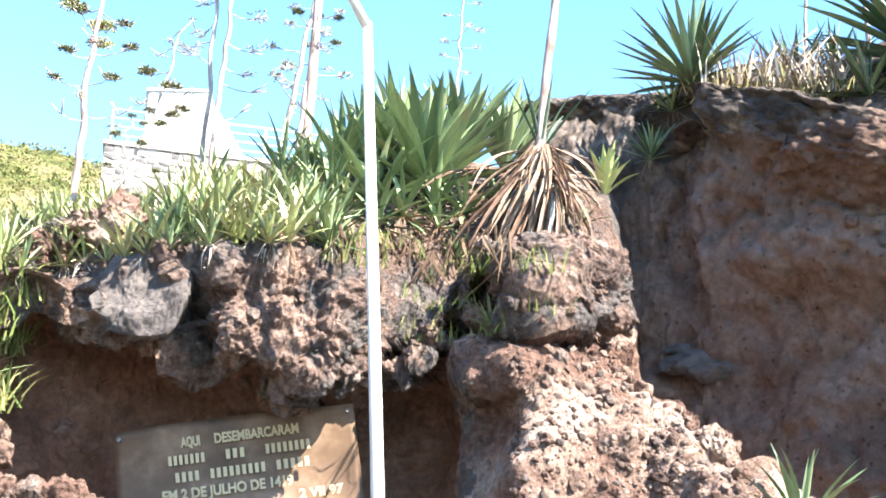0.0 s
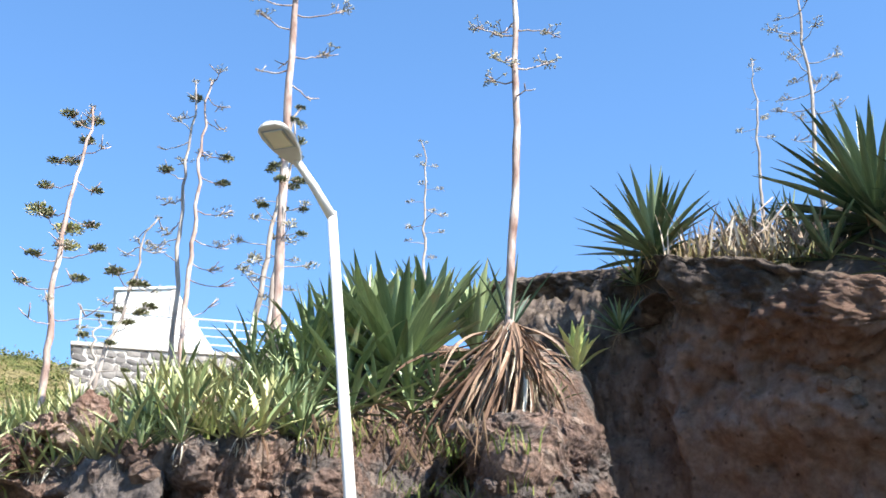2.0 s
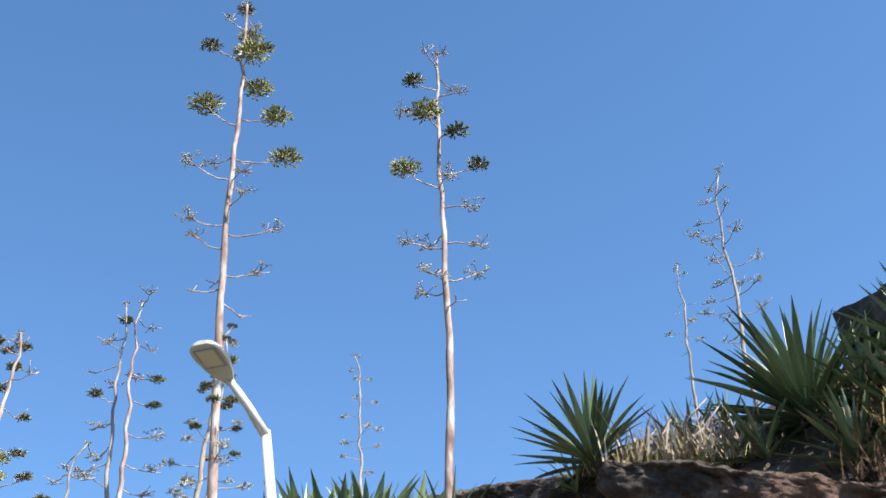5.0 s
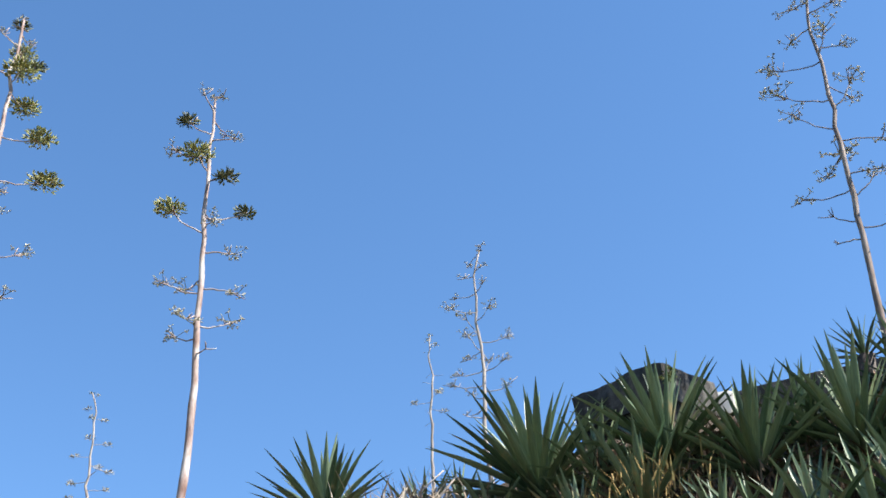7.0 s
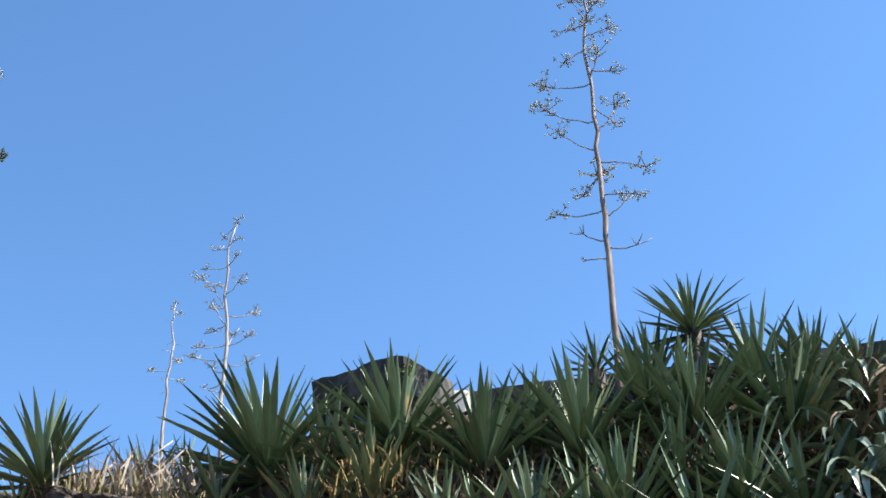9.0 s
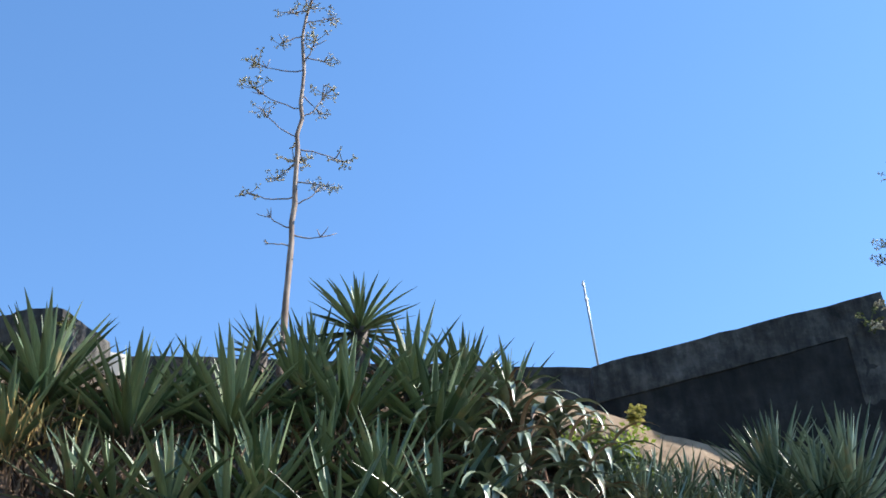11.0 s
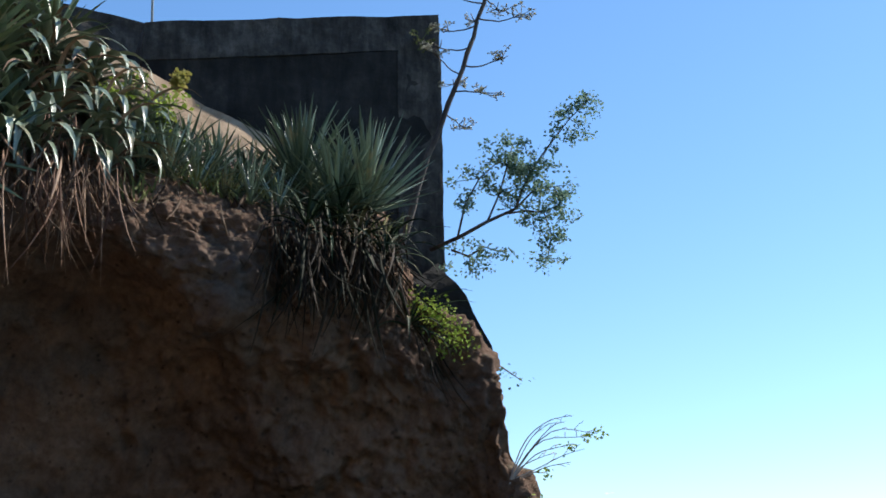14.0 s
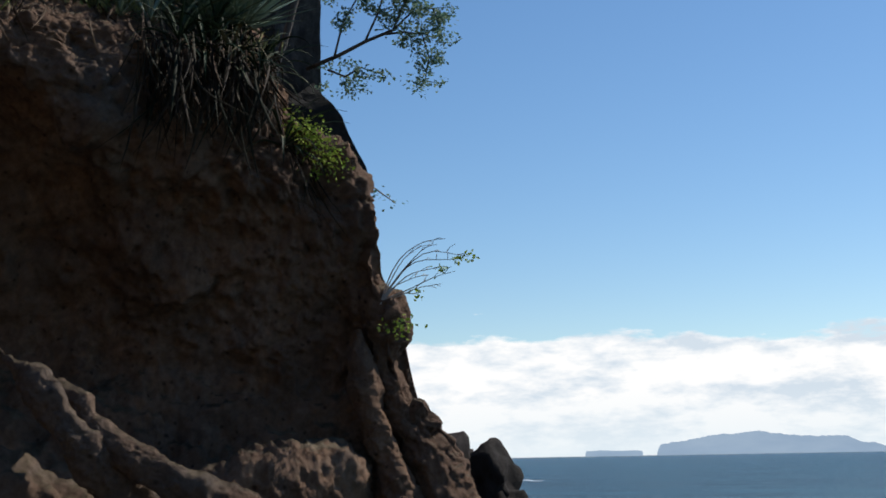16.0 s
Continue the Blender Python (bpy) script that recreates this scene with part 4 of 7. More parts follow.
def stone_mesh(name, seed, size, material, rough=0.22, level=2, crust=0.0):
    bm = bmesh.new()
    bmesh.ops.create_icosphere(bm, subdivisions=level, radius=0.62)
    p = np.array([v.co for v in bm.verts])
    d1, tone = worley(p + seed, 1.6, seed)
    d = rough * (fbm(p + seed, 1.5, 3, seed) + 0.9 * (tone - 0.5))
    if crust:
        near, shade = worley(p + seed + 0.1 * fbm(p, 3, 2, seed)[..., None], 6.0, seed + 9)
        d = d + crust * (0.6 * (shade - 0.5) - (near - 0.45)) + 0.5 * crust * fbm(p + seed, 9, 3, seed + 4, 0.6)
    for v, k in zip(bm.verts, d):
        c = v.co.normalized() * (0.6 + float(k))
        top = max(abs(c.x), abs(c.y), abs(c.z))
        v.co = c * (0.65 + 0.35 * 0.5 / max(top, 0.2))
    mesh = bpy.data.meshes.new(name)
    bm.to_mesh(mesh)
    bm.free()
    mesh.materials.append(material)
    return mesh


def rubble_material():
    m = Nodes("rubble_stone", 0.9, spec=0.25)
    base = m.ramp(m.chance(), (0.0, (0.12, 0.11, 0.105)), (0.5, (0.21, 0.195, 0.18)), (1.0, (0.32, 0.29, 0.255)))
    m.colour(m.mix(1.0, base, m.ramp(m.noise(7, 5), (0.3, (0.7, 0.7, 0.7)), (0.7, (1.15, 1.15, 1.15))), "MULTIPLY"))
    m.bump(m.noise(15, 5), 0.4, 0.03)
    return m.mat


RUBBLE = rubble_material()
terrace()


# ---- street lamp ----
def street_lamp():
    bend, low = site(-4.5, 10.1, 26.95), site(-2.78, 10.1, 6.73)
    foot = low + (low - bend) * ((low.z + 0.05) / (bend.z - low.z))
    neck, tip = site(-6.4, 9.85, 29.25), site(-7.75, 9.32, 30.7)
    root = thing("street_lamp", foot, "pale painted street lamp with a cranked arm and flat head", "street lamp")
    at = lambda p: p - foot
    column = [at(foot), at(foot).lerp(at(bend), 0.5), at(bend)]
    part("column", tube(bmesh.new(), column, (0.062, 0.052, 0.041), 16), LAMP_PAINT, root, smooth=True)
    part("arm", tube(bmesh.new(), [at(bend) - Vector((0, 0, 0.04)), at(bend).lerp(at(neck), 0.5), at(neck)], (0.044, 0.038, 0.033), 14), LAMP_PAINT, root, smooth=True)
    part("base_plate", box(bmesh.new(), (-0.2, -0.2, 0.0), (0.2, 0.2, 0.03), bevel=0.01), LAMP_PAINT, root)
    ahead = (tip - neck).normalized()
    side = ahead.cross(Vector((0, 0, 1))).normalized()
    under = side.cross(ahead).normalized()
    if under.z > 0:
        under, side = -under, -side
    frame_m = Matrix((side, ahead, -under)).transposed().to_4x4()
    frame_m.translation = at(neck)
    long = (tip - neck).length
    bm = bmesh.new()
    rows = []
    for t, w, h in ((-0.1, 0.045, 0.04), (0.0, 0.06, 0.05), (0.12, 0.09, 0.05), (0.35, 0.125, 0.052), (0.65, 0.145, 0.05), (0.85, 0.135, 0.042), (0.95, 0.105, 0.034), (1.0, 0.06, 0.024)):
        rows.append([bm.verts.new(Vector((w * x, t * long, h * z))) for x, z in ((-1, -0.25), (-0.9, -0.6), (0.9, -0.6), (1, -0.25), (0.8, 0.6), (0.3, 1), (-0.3, 1), (-0.8, 0.6))])
    for a, b in zip(rows, rows[1:]):
        for k in range(8):
            bm.faces.new((a[k], a[(k + 1) % 8], b[(k + 1) % 8], b[k]))
    bm.faces.new(rows[0][::-1])
    bm.faces.new(rows[-1])
    bmesh.ops.recalc_face_normals(bm, faces=bm.faces)
    head = part("lamp_head", bm, LAMP_UNDER, root, "flat cream lamp head", smooth=False)
    head.matrix_local = frame_m
    glass = part("diffuser", box(bmesh.new(), (-0.08, long * 0.44, -0.038), (0.08, long * 0.88, -0.029), bevel=0.012), DIFFUSER, head, "square pale lens")
    rim = bmesh.new()
    for lo, hi in (((-0.1, long * 0.40, -0.034), (-0.085, long * 0.88, -0.026)), ((0.085, long * 0.40, -0.034), (0.1, long * 0.88, -0.026)),
                   ((-0.1, long * 0.39, -0.034), (0.1, long * 0.42, -0.026)), ((-0.1, long * 0.86, -0.034), (0.1, long * 0.89, -0.026))):
        box(rim, lo, hi)
    part("lens_rim", rim, MAST, head, "dark rim round the lens")


street_lamp()


# ---- memorial plaque ----
def lettering(text, size, m, parent, width=None):
    data = bpy.data.curves.new("lettering", "FONT")
    data.body, data.size, data.extrude, data.align_x = text, size, 0.008, "LEFT"
    data.offset = 0.004
    probe = bpy.data.objects.new("lettering", data)
    mesh = bpy.data.meshes.new_from_object(probe)
    bpy.data.objects.remove(probe)
    xs = [v.co.x for v in mesh.vertices]
    lo, hi = min(xs), max(xs)
    k = width / (hi - lo) if width else 1
    mesh.transform(Matrix.Diagonal((k, 1, 1, 1)) @ Matrix.Translation((-lo, 0, 0)))
    mesh.materials.clear()
    mesh.materials.append(GOLD)
    ob = part("lettering", mesh, GOLD, parent, "gilt raised lettering")
    ob.matrix_basis = m
    return ob


def plaque():
    left, right = site(-14.2, 12.2, 8.42), site(-4.08, 12.05, 10.39)
    run = (right - left).normalized()
    out = Vector((run.y, -run.x, 0)).normalized()
    up = run.cross(out) * -1
    if up.z < 0:
        up.negate()
    width, tall = (right - left).length, 1.12
    root = thing("memorial_plaque", left, "tarnished bent metal plaque with gilt capital letters", "plaque")
    m = Matrix((run, up, out)).transposed().to_4x4()
    m.translation = left + out * 0.05
    root.matrix_world = m
    bm = bmesh.new()
    nx, ny = 36, 20
    grid = []
    for i in range(nx + 1):
        row = []
        for j in range(ny + 1):
            x, y = width * i / nx, -tall * j / ny
            warp = 0.035 * math.sin(x * 2.6 + 0.6 * y) + 0.02 * math.sin(y * 5 + x) - 0.05 * max(0, x / width - 0.75) * (1 + y)
            sag = 0.035 * (x / width) * (1 - x / width) * 2
            row.append((x, y + sag * (1 if j == 0 else 0.5), warp))
        grid.append(row)
    front = [[bm.verts.new(p) for p in row] for row in grid]
    rear = [[bm.verts.new((p[0], p[1], p[2] - 0.012)) for p in row] for row in grid]
    for i in range(nx):
        for j in range(ny):
            bm.faces.new((front[i][j], front[i][j + 1], front[i + 1][j + 1], front[i + 1][j]))
            bm.faces.new((rear[i][j], rear[i + 1][j], rear[i + 1][j + 1], rear[i][j + 1]))
    rim = [(i, 0) for i in range(nx)] + [(nx, j) for j in range(ny)] + [(i, ny) for i in range(nx, 0, -1)] + [(0, j) for j in range(ny, 0, -1)]
    for (a, b), (c, d) in zip(rim, rim[1:] + rim[:1]):
        bm.faces.new((front[a][b], front[c][d], rear[c][d], rear[a][b]))
    bmesh.ops.recalc_face_normals(bm, faces=bm.faces)
    part("plate", bm, PLAQUE, root, smooth=True)
    lift = 0.055

    def line(text, x, y, w, size=0.125):
        lettering(text, size, pose(x, y, lift), root, w)

    line("AQUI", 0.60, -0.21, 0.17)
    line("DESEMBARCARAM", 0.90, -0.21, 0.76)
    line("EM 2 DE JULHO DE 1419", 0.40, -0.67, 1.16)
    line("2 VII 97", 1.60, -0.80, 0.40, 0.115)

    def bars(y, words):
        for x0, x1, n in words:
            bm = bmesh.new()
            pitch = (x1 - x0) / n
            for i in range(n):
                box(bm, (x0 + pitch * (i + 0.14), y, lift - 0.004), (x0 + pitch * (i + 0.72), y + 0.086, lift + 0.006))
            part("lettering_bar", bm, GOLD, root, "gilt bars of raised lettering")

    bars(-0.365, ((0.47, 0.81, 7), (0.98, 1.17, 3), (1.34, 1.76, 8)))
    bars(-0.52, ((0.52, 0.75, 4), (0.83, 1.34, 9), (1.42, 1.74, 5)))
    for x, y in ((0.06, -0.07), (width - 0.06, -0.07), (0.06, -tall + 0.07), (width - 0.06, -tall + 0.07)):
        b = part("bolt", tube(bmesh.new(), [Vector((x, y, 0)), Vector((x, y, 0.06))], (0.022, 0.018), 8), BOLT, root)


plaque()


# ---- leaves and rosettes ----
def leaf_mesh(name, width, bend, fold, material, twist=0.0, crumple=0.0, seed=0, late=1.6):
    """A sword leaf one metre long, rising along z and bending towards y."""
    rng = random.Random(seed)
    bm = bmesh.new()
    y = z = 0.0
    rows = []
    steps = 8
    for i in range(steps + 1):
        t = i / steps
        angle = bend * t ** late
        w = width * 0.5 * (0.62 + 0.9 * t) if t < 0.42 else width * 0.5 * (1 - ((t - 0.42) / 0.58) ** 1.7)
        w = max(w, 0.0015)
        n = Vector((0, -math.cos(angle), math.sin(angle)))
        c = Vector((crumple * math.sin(3 * t + seed), y, z))
        turn = twist * t
        s = Vector((math.cos(turn), 0, 0)) + n * math.sin(turn)
        thick = 0.008 * (1 - t) + 0.0015
        rows.append([bm.verts.new(c - s * w + n * fold * w), bm.verts.new(c + n * thick * 0.2), bm.verts.new(c + s * w + n * fold * w), bm.verts.new(c - n * thick)])
        y += math.sin(angle) / steps
        z += math.cos(angle) / steps
    for a, b in zip(rows, rows[1:]):
        for k in range(4):
            bm.faces.new((a[k], a[(k + 1) % 4], b[(k + 1) % 4], b[k]))
    for a, b in zip(rows, rows[1:]):
        for k in (0, 1, 2):
            bm.edges.get((a[k], b[k])).smooth = False
    for f in bm.faces:
        f.smooth = True
    bmesh.ops.recalc_face_normals(bm, faces=bm.faces)
    mesh = bpy.data.meshes.new(name)
    bm.to_mesh(mesh)
    bm.free()
    mesh.materials.append(material)
    return mesh


def leaf_set(material, width, bends, fold=0.55, crumple=0.0, twist=0.25, late=1.6):
    return [leaf_mesh("leaf", width * (0.9 + 0.07 * i), b, fold, material, twist * (-1) ** i, crumple, i, late) for i, b in enumerate(bends)]


YUCCA = leaf_set(LEAF_DARK, 0.074, (0.05, 0.12, 0.2, 0.32, 0.08))
SWORD = leaf_set(LEAF_DARK, 0.078, (0.03, 0.08, 0.14, 0.22, 0.05), 0.62, 0.0, 0.12)
YUCCA_THIN = leaf_set(LEAF_NARROW, 0.056, (0.05, 0.15, 0.28, 0.1))
NARROW_DROOP = leaf_set(LEAF_DROOP_SHADED, 0.05, (1.3, 1.8, 2.2, 1.0), 0.4, 0.03, 0.5)
AGAVE = leaf_set(LEAF_BLUE, 0.096, (0.1, 0.22, 0.38, 0.6, 0.15), 0.5)
AGAVE_BROAD = leaf_set(LEAF_BLUE, 0.125, (0.04, 0.1, 0.18, 0.3, 0.07), 0.5)
ALOE = leaf_set(LEAF_PALE, 0.105, (0.1, 0.3, 0.45, 0.2), 0.5)
LEDGE = leaf_set(LEAF_NARROW, 0.08, (0.1, 0.3, 0.5, 0.2), 0.5)
ALOE_GREEN = leaf_set(LEAF_BLUE, 0.088, (0.1, 0.3, 0.5, 0.2), 0.5)
BRIGHT = leaf_set(LEAF_BRIGHT, 0.17, (0.1, 0.3, 0.45), 0.4)
DROOP = leaf_set(LEAF_SHINY, 0.088, (2.3, 2.7, 2.9, 2.0, 3.0), 0.3, 0.02, 0.3, 0.95) + leaf_set(LEAF_SKIRT, 0.05, (2.2,), 0.2, 0.03, 0.6)
SKIRT = leaf_set(LEAF_SKIRT, 0.03, (1.9, 1.5, 1.1, 0.7, 0.4), 0.5, 0.06, 1.4)
SKIRT_PALE = leaf_set(LEAF_BLEACHED, 0.034, (1.9, 1.5, 1.1, 0.7, 0.4), 0.4, 0.07, 1.4)
ALOE_SLIM = leaf_set(LEAF_PALE, 0.075, (0.15, 0.4, 0.7, 0.25), 0.5)
BLEACHED = leaf_set(LEAF_BLEACHED, 0.05, (0.3, 0.9, 1.5, 0.5, 2.0), 0.3, 0.03, 0.8)
DEAD_SHADED = leaf_set(LEAF_DEAD_SHADED, 0.034, (0.3, 0.9, 1.5, 0.5, 2.0), 0.3, 0.03, 0.8)
DEAD = leaf_set(LEAF_DEAD, 0.034, (0.3, 0.9, 1.5, 0.5, 2.0), 0.3, 0.03, 0.8)


def rosette(bearing, rise, dist, leaves, count, length, label, spread=95, inner=4, trunk=0.0, dead=0, group="", category="yucca", seed=0, lean=None, tilt_power=0.8, dead_len=0.85, name="yucca_plant", crown_at=False, husks=None, nudge=0.0):
    """A rosette of sword leaves rooted on the slope; dead leaves hang below it."""
    rng = random.Random(seed * 7 + int(bearing * 31) + int(rise * 17))
    foot = seat(bearing, rise, dist)
    foot = foot - Vector((foot.x, foot.y, 0)).normalized() * nudge
    if crown_at:
        trunk = max(trunk, min(1.5, site(bearing, math.hypot(foot.x, foot.y), rise).z - foot.z))
    root = thing(name, foot - Vector((0, 0, 0.04)), label, category, group)
    out = Vector((-foot.x, -foot.y, 0)).normalized()
    tip = lean if lean is not None else rng.uniform(2, 14)
    axis = Vector((-out.y, out.x, 0))
    sway = Matrix.Rotation(radians(tip), 4, axis) @ Matrix.Rotation(rng.uniform(0, 6.28), 4, "Z")
    crown = Vector((0, 0, trunk))
    if trunk > 0.05:
        path = [Vector((0, 0, -0.15)), Vector((0.02, 0.01, trunk * 0.5)), crown + Vector((0, 0, 0.06))]
        part("trunk", tube(bmesh.new(), path, (0.13, 0.11, 0.12), 9), STEM_DARK, root, "shaggy brown trunk", smooth=True)
    for i in range(count):
        t = (i + 0.5) / count
        tilt = inner + (spread - inner) * t ** tilt_power + rng.uniform(-5, 5)
        s = length * (0.78 + 0.3 * math.sin(math.pi * min(1, t * 0.8 + 0.2))) * rng.uniform(0.85, 1.1)
        ob = part("leaf", rng.choice(leaves), None, root)
        turn = Matrix.Rotation(i * 2.39996 + rng.uniform(-0.2, 0.2), 4, "Z") @ Matrix.Rotation(-radians(tilt), 4, "X")
        ob.matrix_basis = Matrix.Translation(crown + Vector((0, 0, 0.10 * (1 - t) * length))) @ sway @ turn @ Matrix.Translation((0, 0, 0.02)) @ Matrix.Diagonal((s, s, s, 1))
    for i in range(dead):
        tilt = rng.uniform(118, 172)
        s = length * dead_len * rng.uniform(0.55, 1.15)
        ob = part("dead_leaf", rng.choice(husks or DEAD), None, root, "dry brown leaf")
        turn = Matrix.Rotation(rng.uniform(0, 6.28), 4, "Z") @ Matrix.Rotation(-radians(tilt), 4, "X")
        ob.matrix_basis = Matrix.Translation(crown * rng.uniform(0.5, 1) + Vector((0, 0, 0.05))) @ turn @ Matrix.Diagonal((s, s, s, 1))
    return root


# ---- flower stalks ----
def cluster_mesh(name, count, radius, flat, material, seed, bit=0.05, slim=0.3):
    """A tuft of small bulbils or capsules at a branch's end."""
    rng = random.Random(seed)
    bm = bmesh.new()
    for _ in range(count):
        d = Vector((rng.gauss(0, 1), rng.gauss(0, 1), abs(rng.gauss(0, 0.8)) - 0.2)).normalized()
        c = Vector((d.x, d.y, d.z * flat)) * radius * rng.uniform(0.35, 1.0)
        axis = (d + Vector((rng.uniform(-0.5, 0.5), rng.uniform(-0.5, 0.5), rng.uniform(0, 0.7)))).normalized()
        side = axis.orthogonal().normalized()
        side2 = axis.cross(side)
        h, w = bit * rng.uniform(0.7, 1.5), bit * slim * rng.uniform(0.8, 1.3)
        ring = [bm.verts.new(c + (side * math.cos(a) + side2 * math.sin(a)) * w) for a in (0, 2.09, 4.19)]
        a, b = bm.verts.new(c - axis * h), bm.verts.new(c + axis * h)
        for k in range(3):
            bm.faces.new((ring[k], ring[(k + 1) % 3], b))
            bm.faces.new((ring[(k + 1) % 3], ring[k], a))
    for _ in range(max(3, count // 12)):
        e = Vector((rng.gauss(0, 1), rng.gauss(0, 1), abs(rng.gauss(0, 0.6)))).normalized() * radius * 0.8
        tube(bm, [Vector((0, 0, -radius * 0.25)), e * 0.5, Vector((e.x, e.y, e.z * flat))], (0.009, 0.006, 0.004), 4, False)
    mesh = bpy.data.meshes.new(name)
    bm.to_mesh(mesh)
    bm.free()
    mesh.materials.append(material)
    return mesh


LUSH = [cluster_mesh("flower_tuft", 190, 0.185, 0.46, BULBIL, 40 + i, 0.03, 0.36) for i in range(4)]
SPARE = [cluster_mesh("flower_tuft", 30, 0.12, 0.6, CAPSULE, 50 + i, 0.032) for i in range(4)]
# Greyer, darker copy of the bulbil green: back-lit tone put into the colour.
BULBIL_BACKLIT = tuft_material("bulbil_backlit", (0.09, 0.10, 0.05), (0.19, 0.20, 0.105), (0.34, 0.33, 0.2), thin=0.2)
MID = [cluster_mesh("flower_tuft", 120, 0.12, 0.55, BULBIL_BACKLIT, 60 + i, 0.026, 0.36) for i in range(4)]


def umbel_mesh(seed):
    """A bare seed head: thin spokes that end in curled split capsules."""
    rng = random.Random(seed)
    bm = bmesh.new()
    for i in range(8):
        a = rng.uniform(0, 6.28)
        long = rng.uniform(0.06, 0.18)
        end = Vector((math.cos(a) * long, math.sin(a) * long, rng.uniform(-0.02, 0.08)))
        tube(bm, [Vector(), end * 0.5 + Vector((0, 0, -0.012)), end], (0.006, 0.005, 0.004), 4, False)
        for _ in range(5):
            way = Vector((rng.gauss(0, 1), rng.gauss(0, 1), rng.gauss(0, 0.7))).normalized()
            c = end + way * rng.uniform(0.0, 0.03)
            curl = c + way * 0.026 + Vector((0, 0, 0.012))
            tube(bm, [c, curl, curl + Vector((way.y, -way.x, -0.6)) * 0.022], (0.005, 0.0105, 0.003), 4)
    mesh = bpy.data.meshes.new("flower_tuft")
    bm.to_mesh(mesh)
    bm.free()
    mesh.materials.append(CAPSULE)
    return mesh


def branch_mesh(seed, material, lift=0.35):
    """A side branch one metre long, going out along y and curving up."""
    rng = random.Random(seed)
    bm = bmesh.new()
    path = [Vector((0, 0, 0))]
    for i in range(1, 7):
        t = i / 6
        path.append(Vector((rng.uniform(-0.025, 0.025), t, lift * (t ** 1.8 - 0.35 * t * (1 - t)) + rng.uniform(-0.015, 0.015))))
    tube(bm, path, [0.020 - 0.009 * i / 6 for i in range(7)], 6)
    e = path[5] + Vector((rng.uniform(-0.2, 0.2), rng.uniform(0.02, 0.12), rng.uniform(0.02, 0.1)))
    tube(bm, [path[5], path[5].lerp(e, 0.6) + Vector((0, 0.03, 0)), e], (0.011, 0.008, 0.006), 5)
    mesh = bpy.data.meshes.new("branch")
    bm.to_mesh(mesh)
    bm.free()
    mesh.materials.append(material)
    mesh.polygons.foreach_set("use_smooth", np.full(len(mesh.polygons), True))
    return mesh


BRANCHES = {m: [branch_mesh(80 + i, m, (0.10, -0.02, 0.16, 0.04)[i]) for i in range(4)] for m in (STEM_PALE, STEM_GREY, STEM_DARK, STEM_BROWN)}


UMBEL = [umbel_mesh(70 + i) for i in range(6)]
HEADS = {"L": (LUSH, 1.15, "green bulbil tuft"), "M": (MID, 1.1, "small green bulbil tuft"), "S": (UMBEL, 0.82, "dry seed tuft"), "B": (UMBEL, 1.1, "large dry seed tuft")}


def limb(root, path, foot, d, rise, b, e, kind, material, size, rng):
    """One side branch from the stem, given by the rise where it leaves and the direction of its end."""
    z = EYE + d * math.tan(radians(rise)) - foot.z
    k = min(range(len(path) - 1), key=lambda i: abs((path[i].z + path[i + 1].z) / 2 - z))
    p = path[k].lerp(path[k + 1], max(0, min(1, (z - path[k].z) / (path[k + 1].z - path[k].z))))
    end = site(b, d, e) - foot
    far = Vector((foot.x, foot.y, 0)).normalized()
    slack = math.sqrt(max(0.02, 0.4 ** 2 - (end - p).length_squared))
    end = end + far * rng.choice((-1, 1)) * rng.uniform(0.4, 1.0) * min(slack, 0.4)
    span = end - p
    long = span.length
    path_out = []
    for i in range(7):
        t = i / 6
        sag = -0.11 * long * math.sin(math.pi * t) ** 0.8 * (1 if span.z > -0.1 * long else -0.4)
        path_out.append(span * t + Vector((rng.uniform(-0.012, 0.012), rng.uniform(-0.012, 0.012), sag + rng.uniform(-0.01, 0.01))) * (1 if 0 < i < 6 else 0))
    bm = tube(bmesh.new(), path_out, [(0.0115 - 0.005 * i / 6) * min(1, size) for i in range(7)], 6)
    for _ in range(3):
        tip = span + Vector((rng.uniform(-0.14, 0.14), rng.uniform(-0.14, 0.14), rng.uniform(-0.01, 0.09)))
        tube(bm, [path_out[5], path_out[5].lerp(tip, 0.6) + Vector((0, 0, -0.01)), tip], (0.008, 0.007, 0.005), 5)
    ob = part("branch", bm, material, root, smooth=True)
    ob.location = p
    if kind in HEADS:
        meshes, scale, text = HEADS[kind]
        tuft = part("flower_tuft", rng.choice(meshes), None, ob, text)
        g = scale * size * rng.uniform(0.85, 1.15) * (0.62 if path[-1].z - p.z < 0.9 and kind in "SB" else 1)
        tuft.matrix_basis = Matrix.Translation(span) @ Matrix.Rotation(rng.uniform(0, 6.28), 4, "Z") @ Matrix.Diagonal((g * 1.15, g * 1.15, g, 1))


